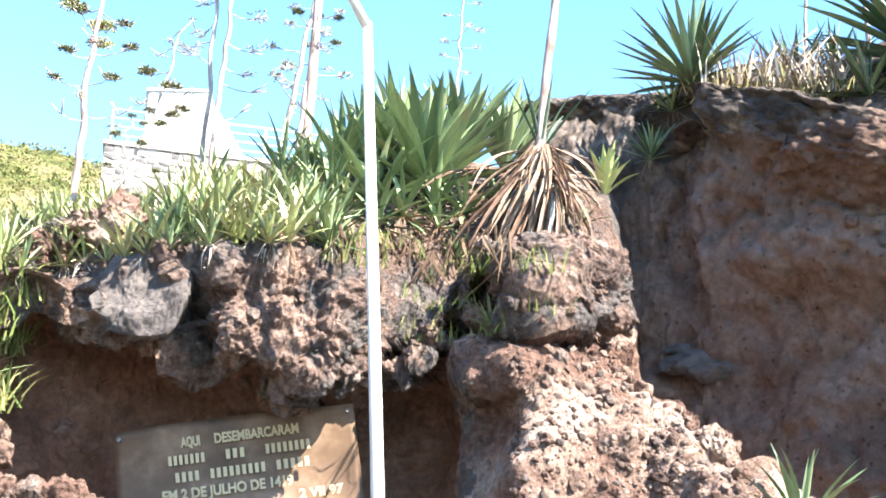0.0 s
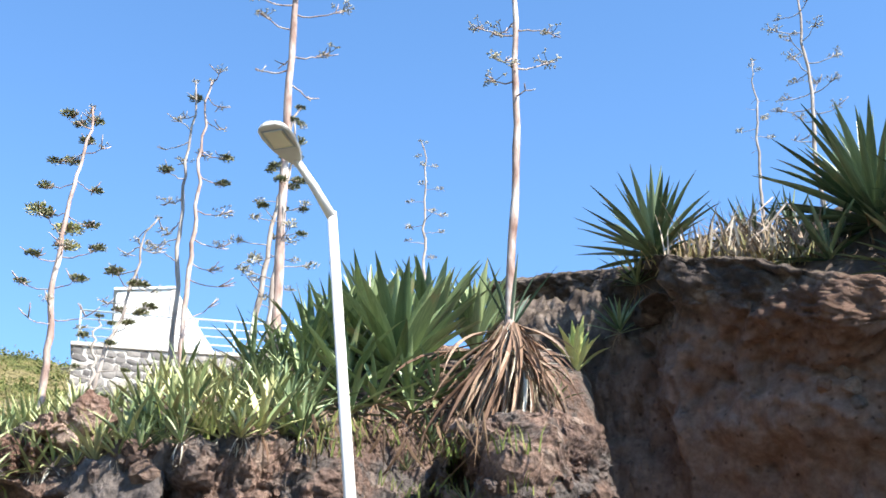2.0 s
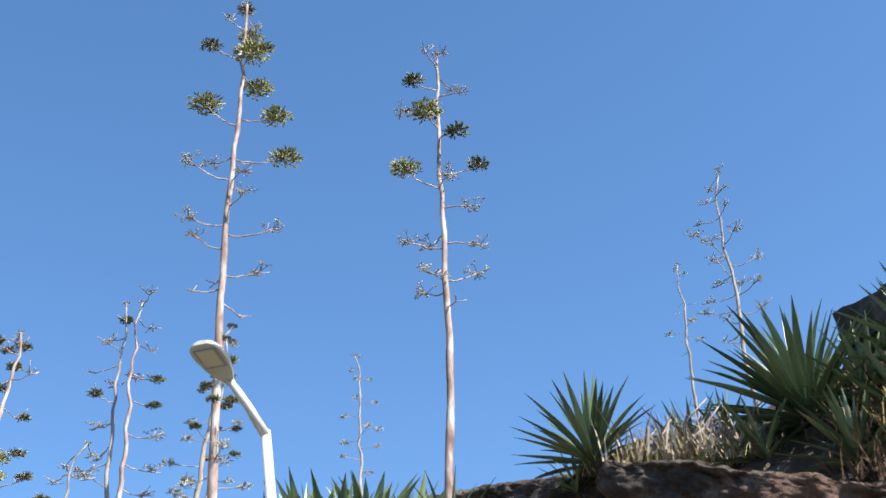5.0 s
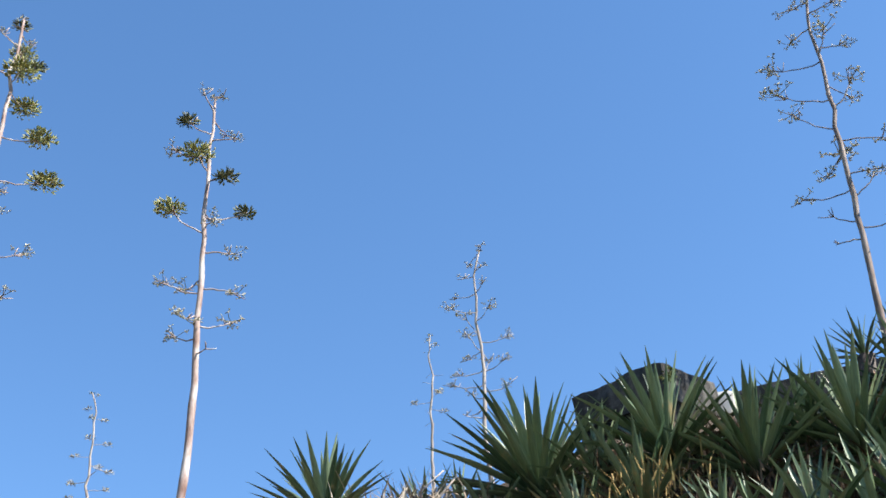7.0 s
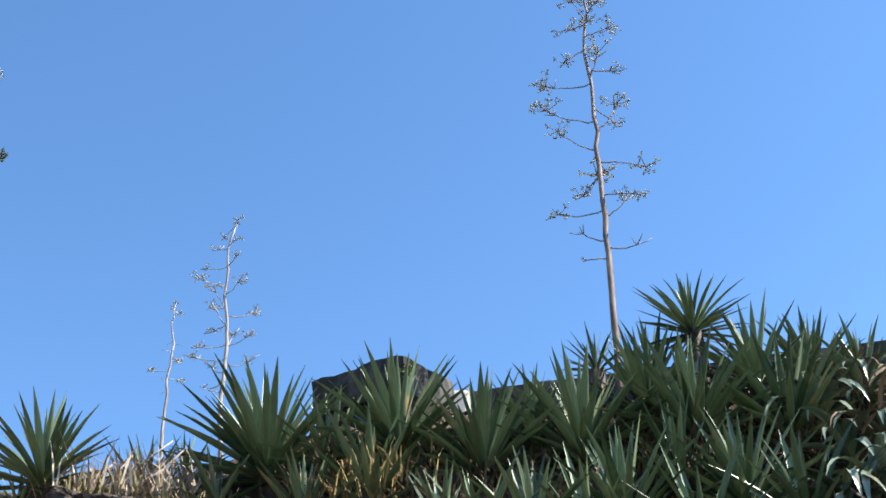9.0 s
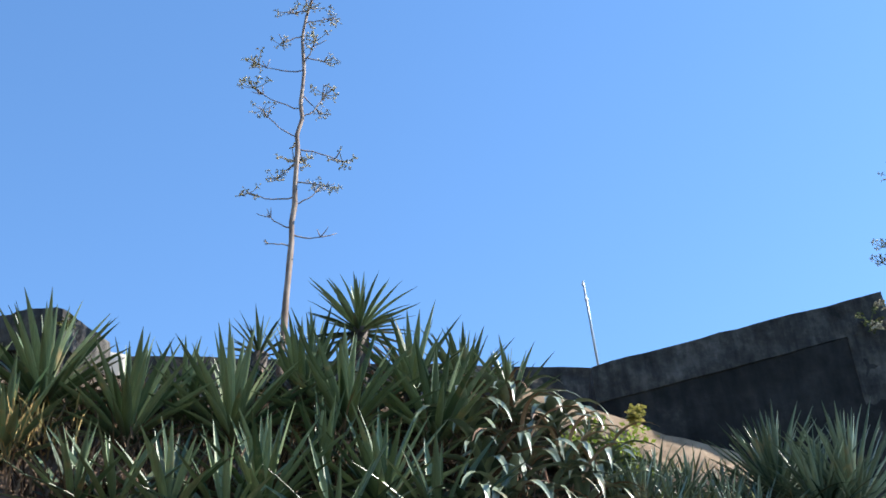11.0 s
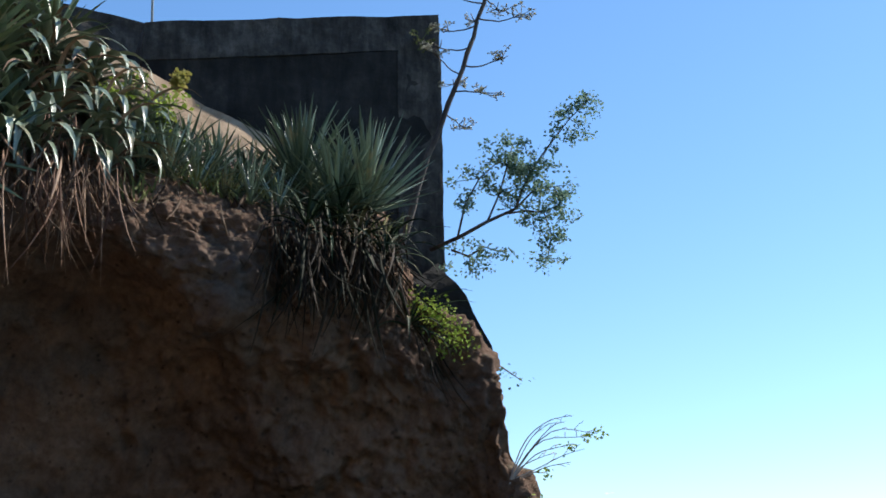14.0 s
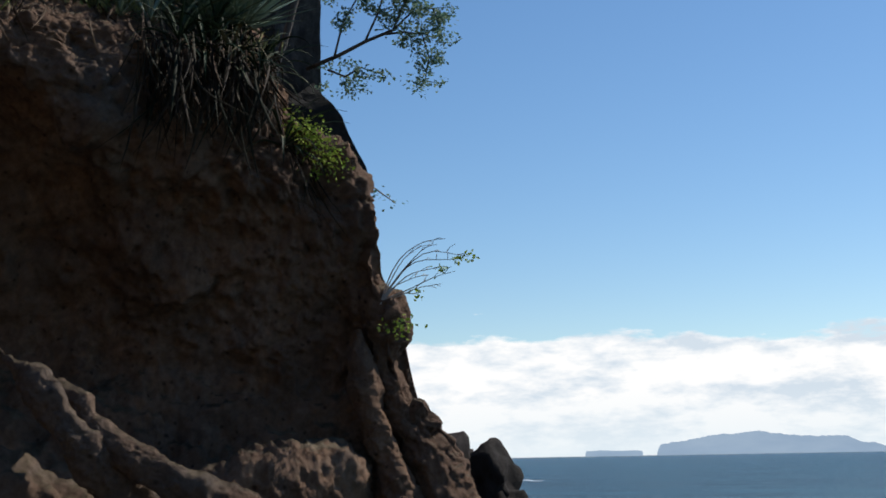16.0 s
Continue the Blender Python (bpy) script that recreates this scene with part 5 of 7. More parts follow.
def stalk(b0, e0, b1, e1, dist, thick, label, seed, material=STEM_PALE, first=0.45, count=18, reach=0.85, lush=(0.6, 1.0), kinds=(SPARE, LUSH), wobble=0.02, size=1.0, via=(), nude=0.0, limbs=()):
    """A tall flower stalk with side branches that end in tufts."""
    rng = random.Random(seed)
    foot = seat(b0, e0, dist)
    d = math.hypot(foot.x, foot.y)
    tip = site(b1, d, e1)
    root = thing("agave_stalk", foot - Vector((0, 0, 0.1)), label, "agave stalk", "agave flower stalks")
    line = [foot] + [q for q in (site(b, d, e) for b, e in via) if q.z > foot.z + 0.15] + [tip]
    heights = [p.z for p in line]
    n = 26
    path = []
    drift = Vector((0, 0, 0))
    for i in range(n + 1):
        t = i / n
        if i not in (0, n):
            drift = drift * 0.6 + Vector((rng.uniform(-1, 1), rng.uniform(-1, 1), 0)) * wobble * (0.4 + t)
        z = foot.z + (tip.z - foot.z) * t
        p = Vector([float(np.interp(z, heights, [q[k] for q in line])) for k in (0, 1)] + [z]) - foot
        path.append(p + drift * (1 if i not in (0, n) else 0))
    radii = [thick * 0.5 * (1 - 0.72 * (i / n) ** 1.2) for i in range(n + 1)]
    radii = [r * (1.12 if i % 3 == 1 else 1.0) for i, r in enumerate(radii)]
    part("stem", tube(bmesh.new(), path, radii, 9), material, root, smooth=True)
    for rise, b, e, kind in limbs:
        limb(root, path, foot, d, rise, b, e, kind, material, size, rng)
    for i in range(0 if limbs else count):
        t = first + (1 - first) * (i + rng.uniform(0, 0.6)) / count
        k = min(int(t * n), n - 1)
        p = path[k].lerp(path[k + 1], t * n - k)
        u = (t - first) / (1 - first)
        long = reach * (0.62 + 0.5 * math.sin(math.pi * min(1.0, u + 0.22))) * (1.12 - u) ** 0.38 * rng.uniform(0.75, 1.15)
        turn = i * 2.4 + rng.uniform(-0.5, 0.5)
        ob = part("branch", rng.choice(BRANCHES[material]), None, root)
        ob.matrix_basis = Matrix.Translation(p) @ Matrix.Rotation(turn, 4, "Z") @ Matrix.Rotation(radians(rng.uniform(-9, 9)), 4, "X") @ Matrix.Diagonal((long, long, long, 1))
        if rng.random() < nude:
            continue
        rich = lush[0] <= u <= lush[1] and rng.random() < 0.85
        tuft = part("flower_tuft", rng.choice(kinds[1] if rich else kinds[0]), None, ob, "green bulbil tuft" if rich else "dry seed tuft")
        s = size * rng.uniform(0.75, 1.2) * (1.0 if u < 0.85 else 0.7)
        tuft.matrix_basis = Matrix.Translation((0, 1.0, 0.08)) @ Matrix.Diagonal((s / long, s / long, s / long, 1))
    tuft = part("flower_tuft", kinds[1][0] if lush[1] >= 1 and not limbs else kinds[0][0], None, root)
    tuft.matrix_basis = Matrix.Translation(path[-1]) @ Matrix.Diagonal((0.7 * size,) * 3 + (1,))
    return root


PINK_LINE = ((-6.95, 26.0), (-6.87, 31.4), (-6.76, 33.8), (-6.62, 35.3), (-6.59, 36.5), (-6.47, 38.0), (-6.29, 39.4), (-6.09, 40.5), (-6.15, 41.4), (-5.88, 42.6), (-6.07, 43.3), (-5.85, 44.2), (-5.83, 45.5))
PINK_LIMBS = ((45.1, -5.8, 45.5, "M"), (44.9, -5.2, 45.1, "S"), (44.4, -6.9, 44.6, "S"), (44.3, -5.5, 44.6, "L"), (44.1, -4.6, 44.1, "M"), (43.2, -7.8, 43.4, "M"), (42.9, -5.5, 43.1, "L"), (42.5, -5.0, 42.5, "L"), (40.3, -8.0, 41.3, "L"), (40.6, -4.0, 40.6, "L"), (38.9, -3.5, 39.1, "L"), (39.0, -7.6, 39.0, "S"), (38.0, -8.7, 38.5, "S"), (38.0, -5.8, 37.9, "S"), (36.9, -5.7, 37.0, "S"), (35.7, -4.2, 35.8, "S"), (35.0, -8.2, 35.7, "S"), (33.9, -4.8, 34.3, "S"), (33.9, -7.2, 34.0, "N"), (33.3, -8.6, 33.5, "N"), (32.7, -5.7, 32.4, "N"), (36.1, -8.6, 36.2, "S"))
PALE_LINE = ((4.1, 24.0), (4.6, 28.5), (4.77, 31.3), (4.80, 32.6), (4.83, 33.8), (4.86, 35.0), (4.93, 36.3), (4.96, 37.5), (4.96, 38.4), (5.01, 39.5), (5.09, 40.7), (5.26, 41.9), (5.40, 43.2))
PALE_LIMBS = ((42.5, 4.7, 42.9, "S"), (43.2, 5.9, 42.9, "S"), (42.2, 6.3, 42.2, "S"), (41.6, 3.9, 42.0, "M"), (41.3, 6.7, 41.2, "S"), (40.6, 3.1, 40.6, "S"), (39.9, 4.5, 40.5, "L"), (39.5, 6.1, 39.2, "M"), (38.0, 7.2, 38.4, "M"), (37.3, 3.1, 38.1, "L"), (37.5, 5.4, 37.4, "S"), (36.5, 6.6, 36.3, "S"), (35.5, 4.2, 35.5, "S"), (34.8, 3.0, 35.5, "S"), (35.0, 6.8, 34.7, "S"), (33.4, 6.5, 33.8, "S"), (32.9, 3.7, 33.3, "S"), (32.2, 5.3, 31.9, "N"), (33.8, 4.2, 33.4, "S"))
TALL_LINE = ((38.91, 31.0), (39.12, 33.0), (39.35, 34.9), (39.58, 36.9), (39.77, 38.4), (39.73, 39.1), (39.72, 40.2), (39.99, 41.0), (39.96, 41.8), (40.06, 42.5), (40.49, 43.6), (40.79, 44.6))
TALL_LIMBS = ((44.5, 41.0, 44.4, "B"), (43.2, 39.8, 44.1, "B"), (43.5, 41.3, 43.4, "S"), (43.1, 39.1, 43.2, "S"), (42.8, 40.5, 42.7, "S"), (42.5, 41.6, 42.4, "B"), (41.9, 38.7, 41.4, "S"), (40.8, 40.7, 41.4, "B"), (41.0, 41.4, 40.6, "S"), (40.5, 37.5, 41.0, "B"), (38.5, 41.2, 39.7, "B"), (39.5, 40.9, 38.9, "S"), (38.9, 37.3, 39.6, "B"), (37.6, 37.7, 38.6, "S"), (37.4, 39.4, 37.2, "B"), (37.3, 39.9, 37.2, "S"), (37.1, 42.0, 36.8, "B"), (36.5, 38.4, 36.0, "S"), (35.7, 41.4, 35.2, "S"), (34.8, 40.7, 35.6, "S"), (35.1, 37.0, 35.5, "S"), (33.8, 37.9, 34.5, "N"), (33.5, 41.0, 33.5, "N"), (33.0, 37.8, 32.9, "N"))
DARK_STALK_LINE = ((66.76, 21.0), (67.86, 23.4), (68.34, 24.4), (68.77, 25.4), (69.13, 26.4), (69.57, 27.4), (69.97, 28.5), (70.37, 29.6), (70.75, 30.7), (71.15, 31.6), (71.50, 32.4), (71.58, 33.1), (71.86, 33.8), (72.10, 34.3))
DARK_STALK_LIMBS = ((33.6, 72.7, 33.8, "S"), (33.2, 71.0, 33.7, "S"), (32.8, 72.8, 33.1, "S"), (32.1, 70.0, 32.5, "S"), (32.1, 71.6, 32.1, "S"), (31.6, 72.7, 31.9, "S"), (30.8, 69.5, 31.7, "S"), (30.4, 71.6, 30.9, "S"), (30.6, 72.6, 30.4, "S"), (29.9, 69.7, 29.9, "S"), (29.3, 71.5, 29.1, "S"), (28.6, 71.2, 28.9, "S"), (28.9, 68.2, 29.3, "S"), (27.8, 68.0, 28.7, "S"), (28.0, 70.6, 27.7, "S"), (27.2, 71.5, 27.1, "S"), (26.9, 67.7, 26.9, "S"), (26.0, 67.3, 26.2, "N"), (25.2, 70.6, 25.6, "S"), (24.8, 67.3, 25.7, "S"), (24.5, 68.2, 24.7, "S"), (24.1, 69.8, 23.8, "S"), (23.2, 68.6, 22.8, "S"), (27.4, 69.3, 27.5, "S"))
SLIM_LINE = ((19.07, 28.1), (19.16, 29.6), (19.23, 30.6), (19.27, 31.6), (19.26, 32.5), (19.27, 33.5), (19.38, 34.5), (19.52, 35.3), (19.69, 36.0))
SLIM_LIMBS = ((35.9, 19.1, 35.8, "S"), (36.0, 19.9, 36.0, "S"), (35.0, 18.7, 35.3, "S"), (35.1, 19.9, 35.0, "S"), (34.2, 19.8, 34.4, "S"), (34.2, 18.2, 34.3, "S"), (33.4, 17.9, 33.5, "S"), (33.0, 20.0, 33.4, "S"), (32.4, 18.6, 33.1, "S"), (32.1, 20.7, 32.3, "S"), (31.7, 18.7, 32.2, "S"), (31.7, 18.5, 31.5, "S"), (30.9, 17.9, 30.8, "S"), (30.8, 19.6, 31.5, "S"), (30.8, 20.4, 31.1, "S"), (29.9, 20.4, 30.2, "S"), (30.2, 17.7, 30.4, "S"), (29.6, 18.5, 30.1, "S"), (29.3, 18.6, 29.4, "N"), (28.8, 18.0, 28.9, "N"))
RED_LINE = ((-17.07, 18.3), (-17.09, 20.9), (-17.13, 22.0), (-17.16, 23.2), (-17.08, 24.4), (-17.02, 25.5), (-16.94, 26.5), (-16.84, 27.8), (-16.67, 29.0), (-16.54, 29.9), (-16.42, 31.0))
RED_LIMBS = ((30.9, -16.8, 30.8, "M"), (30.7, -16.1, 30.7, "M"), (31.0, -16.4, 31.1, "S"), (30.1, -17.4, 30.1, "M"), (29.9, -16.4, 30.0, "M"), (29.0, -17.8, 28.9, "M"), (29.0, -17.0, 29.0, "M"), (29.0, -15.6, 29.1, "S"), (27.8, -18.1, 27.9, "M"), (27.9, -15.7, 27.9, "M"), (26.5, -18.2, 26.8, "L"), (26.4, -16.8, 26.4, "L"), (26.5, -15.8, 26.5, "M"), (25.6, -17.8, 25.9, "M"), (25.3, -16.8, 25.4, "L"), (24.6, -15.4, 24.9, "M"), (24.4, -18.2, 24.3, "M"), (24.7, -16.9, 24.7, "S"), (23.2, -18.6, 23.6, "M"), (23.3, -16.1, 23.5, "M"), (22.0, -17.3, 22.2, "S"), (22.0, -15.3, 22.2, "N"), (21.8, -18.2, 21.7, "N"))
GREY_LINE = ((-11.77, 20.7), (-11.64, 22.2), (-11.71, 24.6), (-11.74, 27.0), (-11.81, 28.7), (-11.67, 30.1), (-11.50, 31.4), (-11.33, 32.6))
GREY_LIMBS = ((32.2, -11.4, 32.4, "M"), (31.1, -12.0, 31.3, "S"), (30.4, -12.2, 30.3, "S"), (29.4, -11.7, 29.5, "S"), (28.4, -12.6, 28.4, "M"), (27.5, -12.4, 27.6, "S"), (29.9, -12.9, 29.8, "N"), (26.5, -12.3, 26.2, "S"), (24.8, -12.7, 25.2, "S"), (25.8, -13.0, 25.4, "S"))
WEATHERED_LINE = ((-11.26, 21.2), (-11.17, 23.4), (-11.15, 25.1), (-11.09, 26.5), (-11.01, 28.2), (-11.00, 29.5), (-10.90, 30.9), (-10.78, 32.8))
WEATHERED_LIMBS = ((32.4, -10.3, 32.5, "S"), (31.9, -10.1, 31.9, "S"), (30.9, -10.0, 31.0, "S"), (29.6, -9.7, 29.6, "M"), (28.5, -9.8, 28.5, "M"), (27.0, -9.7, 27.1, "S"), (25.8, -9.7, 25.8, "S"), (24.8, -10.0, 24.8, "S"), (29.9, -10.8, 30.0, "S"), (24.1, -9.4, 24.1, "N"), (22.4, -9.9, 23.3, "N"))
LEANING_LINE = ((-14.88, 19.6), (-14.52, 20.8), (-14.05, 22.2), (-13.75, 23.5), (-13.54, 24.7), (-13.28, 25.9), (-12.71, 26.8))
LEANING_LIMBS = ((26.7, -12.4, 26.6, "S"), (26.2, -13.7, 26.0, "S"), (25.4, -12.7, 25.5, "S"), (25.3, -14.1, 25.2, "S"), (24.4, -14.6, 24.5, "M"), (24.2, -13.2, 24.2, "M"), (23.8, -12.6, 23.8, "S"), (23.5, -14.5, 23.8, "M"), (23.4, -13.6, 23.5, "M"), (23.0, -14.8, 23.0, "S"), (22.9, -14.1, 23.0, "M"), (22.2, -13.2, 22.3, "M"), (21.6, -13.7, 21.7, "M"), (22.9, -12.8, 23.0, "M"))

stalk(-6.92, 20.4, -5.75, 45.5, 14.6, 0.12, "tall pinkish agave stalk with green tufts near its top", 201, STEM_PALE, 0.5, 24, 0.68, (0.58, 1.0), via=PINK_LINE[:-1], limbs=PINK_LIMBS)
stalk(3.7, 19.4, 5.42, 43.15, 14.3, 0.112, "tall pale agave stalk with green tufts near its top", 202, STEM_PALE, 0.5, 19, 0.62, (0.5, 0.95), via=PALE_LINE[:-1], limbs=PALE_LIMBS)
stalk(-8.5, 20.6, -6.2, 31.7, 15.2, 0.085, "thin leaning agave stalk with green tufts", 203, STEM_GREY, 0.25, 22, 0.38, (0.3, 1.0), (SPARE, MID), 0.03, 0.85)
stalk(-7.4, 20.3, -6.5, 31.2, 15.0, 0.07, "thin grey agave stalk with small tufts", 210, STEM_GREY, 0.3, 16, 0.36, (0.5, 1.0), (SPARE, MID), 0.03, 0.8)
stalk(-17.0, 17.2, -16.35, 31.0, 14.6, 0.08, "slim reddish agave stalk with dense green tufts", 204, STEM_PALE, 0.3, 26, 0.46, (0.0, 1.0), (SPARE, MID), 0.025, 0.6, via=RED_LINE[:-1], limbs=RED_LIMBS)
stalk(-11.7, 19.4, -11.5, 32.5, 15.4, 0.072, "grey agave stalk with sparse tufts", 205, STEM_GREY, 0.2, 24, 0.36, (0.8, 1.0), (SPARE, MID), 0.03, 0.75, via=GREY_LINE[:-1], limbs=GREY_LIMBS)
stalk(-11.3, 19.4, -10.7, 32.6, 15.2, 0.075, "weathered agave stalk with sparse tufts", 206, STEM_PALE, 0.24, 24, 0.38, (0.7, 1.0), (SPARE, MID), 0.03, 0.75, via=WEATHERED_LINE[:-1], limbs=WEATHERED_LIMBS)
stalk(-15.2, 18.0, -12.75, 26.6, 14.8, 0.06, "small leaning agave stalk with dark tufts", 207, STEM_GREY, 0.3, 15, 0.32, (0.0, 0.6), (SPARE, MID), 0.03, 0.7, via=LEANING_LINE[:-1], limbs=LEANING_LIMBS)
stalk(-15.2, 17.6, -15.0, 22.3, 14.4, 0.045, "short thin agave stalk with small tufts", 211, STEM_GREY, 0.3, 8, 0.3, (0.0, 1.0), (SPARE, MID), 0.03, 0.6)
stalk(0.1, 20.0, -0.1, 30.3, 22.0, 0.08, "distant thin agave stalk", 208, STEM_GREY, 0.55, 13, 0.42, (2, 2), (SPARE, SPARE), 0.05, 0.8)
stalk(16.1, 24.6, 16.75, 32.6, 16.0, 0.05, "thin bare agave stalk against the sky", 209, STEM_GREY, 0.5, 14, 0.2, (2, 2), (SPARE, SPARE), 0.02, 0.6, nude=0.4)
stalk(19.16, 25.6, 19.8, 36.0, 18.0, 0.09, "slim grey agave stalk with dry tufts", 212, STEM_GREY, 0.36, 24, 0.58, (2, 2), (SPARE, SPARE), 0.03, 0.78, via=SLIM_LINE[:-1], limbs=SLIM_LIMBS)
stalk(38.4, 26.4, 41.0, 45.3, 15.3, 0.10, "tall grey agave stalk with dry curled tufts", 213, STEM_BROWN, 0.36, 36, 0.56, (0.35, 0.4), (SPARE, MID), 0.04, 1.1, via=TALL_LINE, limbs=TALL_LIMBS)
stalk(65.2, 17.6, 72.2, 34.2, 15.6, 0.085, "dark leaning agave stalk with dry tufts", 214, STEM_DARK, 0.48, 28, 0.6, (2, 2), (SPARE, SPARE), 0.03, 1.05, via=DARK_STALK_LINE[:-1], limbs=DARK_STALK_LIMBS)

# ---- plants above the cliff ----
DARK = "dark green yucca rosette of stiff sword leaves"
for k, (b, e, d, n, long, spread) in enumerate((
        (11.05, 24.9, 14.5, 66, 1.0, 98), (15.7, 25.4, 14.9, 26, 0.85, 70), (17.4, 24.6, 14.2, 26, 0.7, 96), (21.25, 24.75, 14.2, 92, 1.38, 100), (18.9, 23.6, 13.7, 26, 0.8, 100), (22.9, 22.6, 13.3, 40, 0.9, 106), (24.2, 25.0, 14.2, 32, 0.95, 92),
        (27.5, 25.5, 14.6, 70, 1.2, 98), (31.4, 24.2, 13.8, 66, 1.18, 94), (36.2, 24.3, 13.8, 70, 1.2, 92), (34.0, 25.2, 14.5, 40, 0.9, 80), (39.6, 25.6, 14.4, 54, 1.05, 84), (41.6, 24.4, 13.9, 66, 1.2, 94),
        (44.9, 26.0, 14.6, 48, 1.0, 78), (47.4, 25.6, 14.7, 46, 0.98, 76), (45.8, 23.6, 13.8, 62, 1.2, 96), (49.6, 25.0, 14.9, 34, 0.85, 76), (40.2, 27.0, 15.2, 26, 0.85, 60),
        (26.0, 23.3, 13.8, 40, 1.1, 100), (29.2, 21.3, 13.0, 36, 0.85, 108), (33.4, 20.9, 12.9, 46, 1.0, 112), (37.7, 21.0, 12.9, 56, 1.15, 112), (43.1, 20.9, 12.9, 56, 1.15, 114), (40.4, 22.4, 13.2, 40, 1.0, 96))):
    rosette(b, e, d, SWORD, n, long, DARK, spread, dead=0 if b < 19 else 8, group="yuccas above the cliff", seed=k, crown_at=b > 24, lean=1 + 2 * (k % 4) if e > 22.5 else 16)
rosette(42.45, 28.9, 14.9, YUCCA, 60, 0.82, "yucca rosette on a shaggy trunk", 112, dead=70, dead_len=1.1, group="yuccas above the cliff", seed=41, crown_at=True, lean=2)
rosette(37.5, 28.0, 15.4, YUCCA, 34, 0.58, "yucca rosette on a short trunk", 96, dead=16, group="yuccas above the cliff", seed=42, crown_at=True, lean=2)
for k, (b, e, d, n, long) in enumerate(((47.3, 23.8, 14.0, 40, 0.95), (49.4, 24.2, 14.3, 44, 1.0), (51.4, 23.4, 14.3, 40, 0.9), (49.8, 22.0, 13.8, 44, 1.0), (51.8, 21.8, 14.0, 40, 0.9), (48.0, 21.6, 13.6, 40, 0.95),
                                        (50.8, 20.4, 13.4, 36, 0.85), (53.3, 21.4, 14.1, 34, 0.8), (49.0, 20.0, 13.3, 40, 0.95), (52.2, 20.0, 13.5, 36, 0.85), (47.4, 20.2, 13.2, 36, 0.9))):
    rosette(b, e, d, DROOP, int(n * 0.82), long * 1.2, "glossy plant with long drooping leaves", 55, 4, dead=10, group="drooping plants", category="agave", seed=60 + k, name="drooping_plant")
for k, (b, e, d, long) in enumerate(((54.2, 21.6, 14.3, 0.55), (55.8, 20.9, 14.2, 0.55), (57.2, 20.4, 14.3, 0.55), (58.6, 20.0, 14.4, 0.5), (53.0, 22.6, 14.6, 0.5), (56.6, 19.8, 14.0, 0.5), (54.8, 20.2, 13.8, 0.55), (59.4, 19.4, 14.1, 0.5))):
    rosette(b, e, d, LEDGE, 22, long, "small dark green spiky plant on the ledge", 75, group="small ledge plants", category="aloe", seed=80 + k, name="aloe_plant")
rosette(61.0, 19.5, 14.6, YUCCA_THIN, 96, 1.0, "dense yucca with narrow upright leaves", 62, 1, dead=26, group="narrow yuccas", seed=91, tilt_power=0.85, husks=DEAD_SHADED, crown_at=True, lean=2)
rosette(64.0, 18.5, 14.9, YUCCA_THIN, 104, 1.08, "dense yucca with narrow upright leaves and a dry skirt", 70, 1, dead=34, group="narrow yuccas", seed=92, tilt_power=0.85, dead_len=1.1, husks=DEAD_SHADED, crown_at=True, lean=2)
rosette(62.6, 18.4, 14.5, YUCCA_THIN, 80, 0.95, "dense yucca with narrow upright leaves", 74, dead=26, group="narrow yuccas", seed=93, dead_len=1.2, husks=DEAD_SHADED)
rosette(65.8, 17.2, 15.4, NARROW_DROOP, 46, 0.65, "small dark yucca with a dry skirt", 110, dead=36, group="narrow yuccas", seed=94, dead_len=1.4, husks=DEAD_SHADED)

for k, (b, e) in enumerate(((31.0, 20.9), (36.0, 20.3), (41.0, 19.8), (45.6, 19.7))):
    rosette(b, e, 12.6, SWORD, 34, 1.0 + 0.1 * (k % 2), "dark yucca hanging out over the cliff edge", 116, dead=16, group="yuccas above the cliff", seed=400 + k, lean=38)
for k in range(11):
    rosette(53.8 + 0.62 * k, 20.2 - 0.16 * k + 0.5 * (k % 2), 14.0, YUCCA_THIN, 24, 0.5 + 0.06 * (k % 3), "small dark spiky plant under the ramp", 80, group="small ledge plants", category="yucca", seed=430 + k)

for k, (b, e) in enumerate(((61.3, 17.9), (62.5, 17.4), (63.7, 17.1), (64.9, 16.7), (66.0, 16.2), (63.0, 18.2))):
    rosette(b, e, 14.2, NARROW_DROOP, 24, 0.75, "dark yucca with leaves drooping over the cliff edge", 95, 15, dead=14, group="narrow yuccas", seed=450 + k, lean=14, husks=DEAD_SHADED)

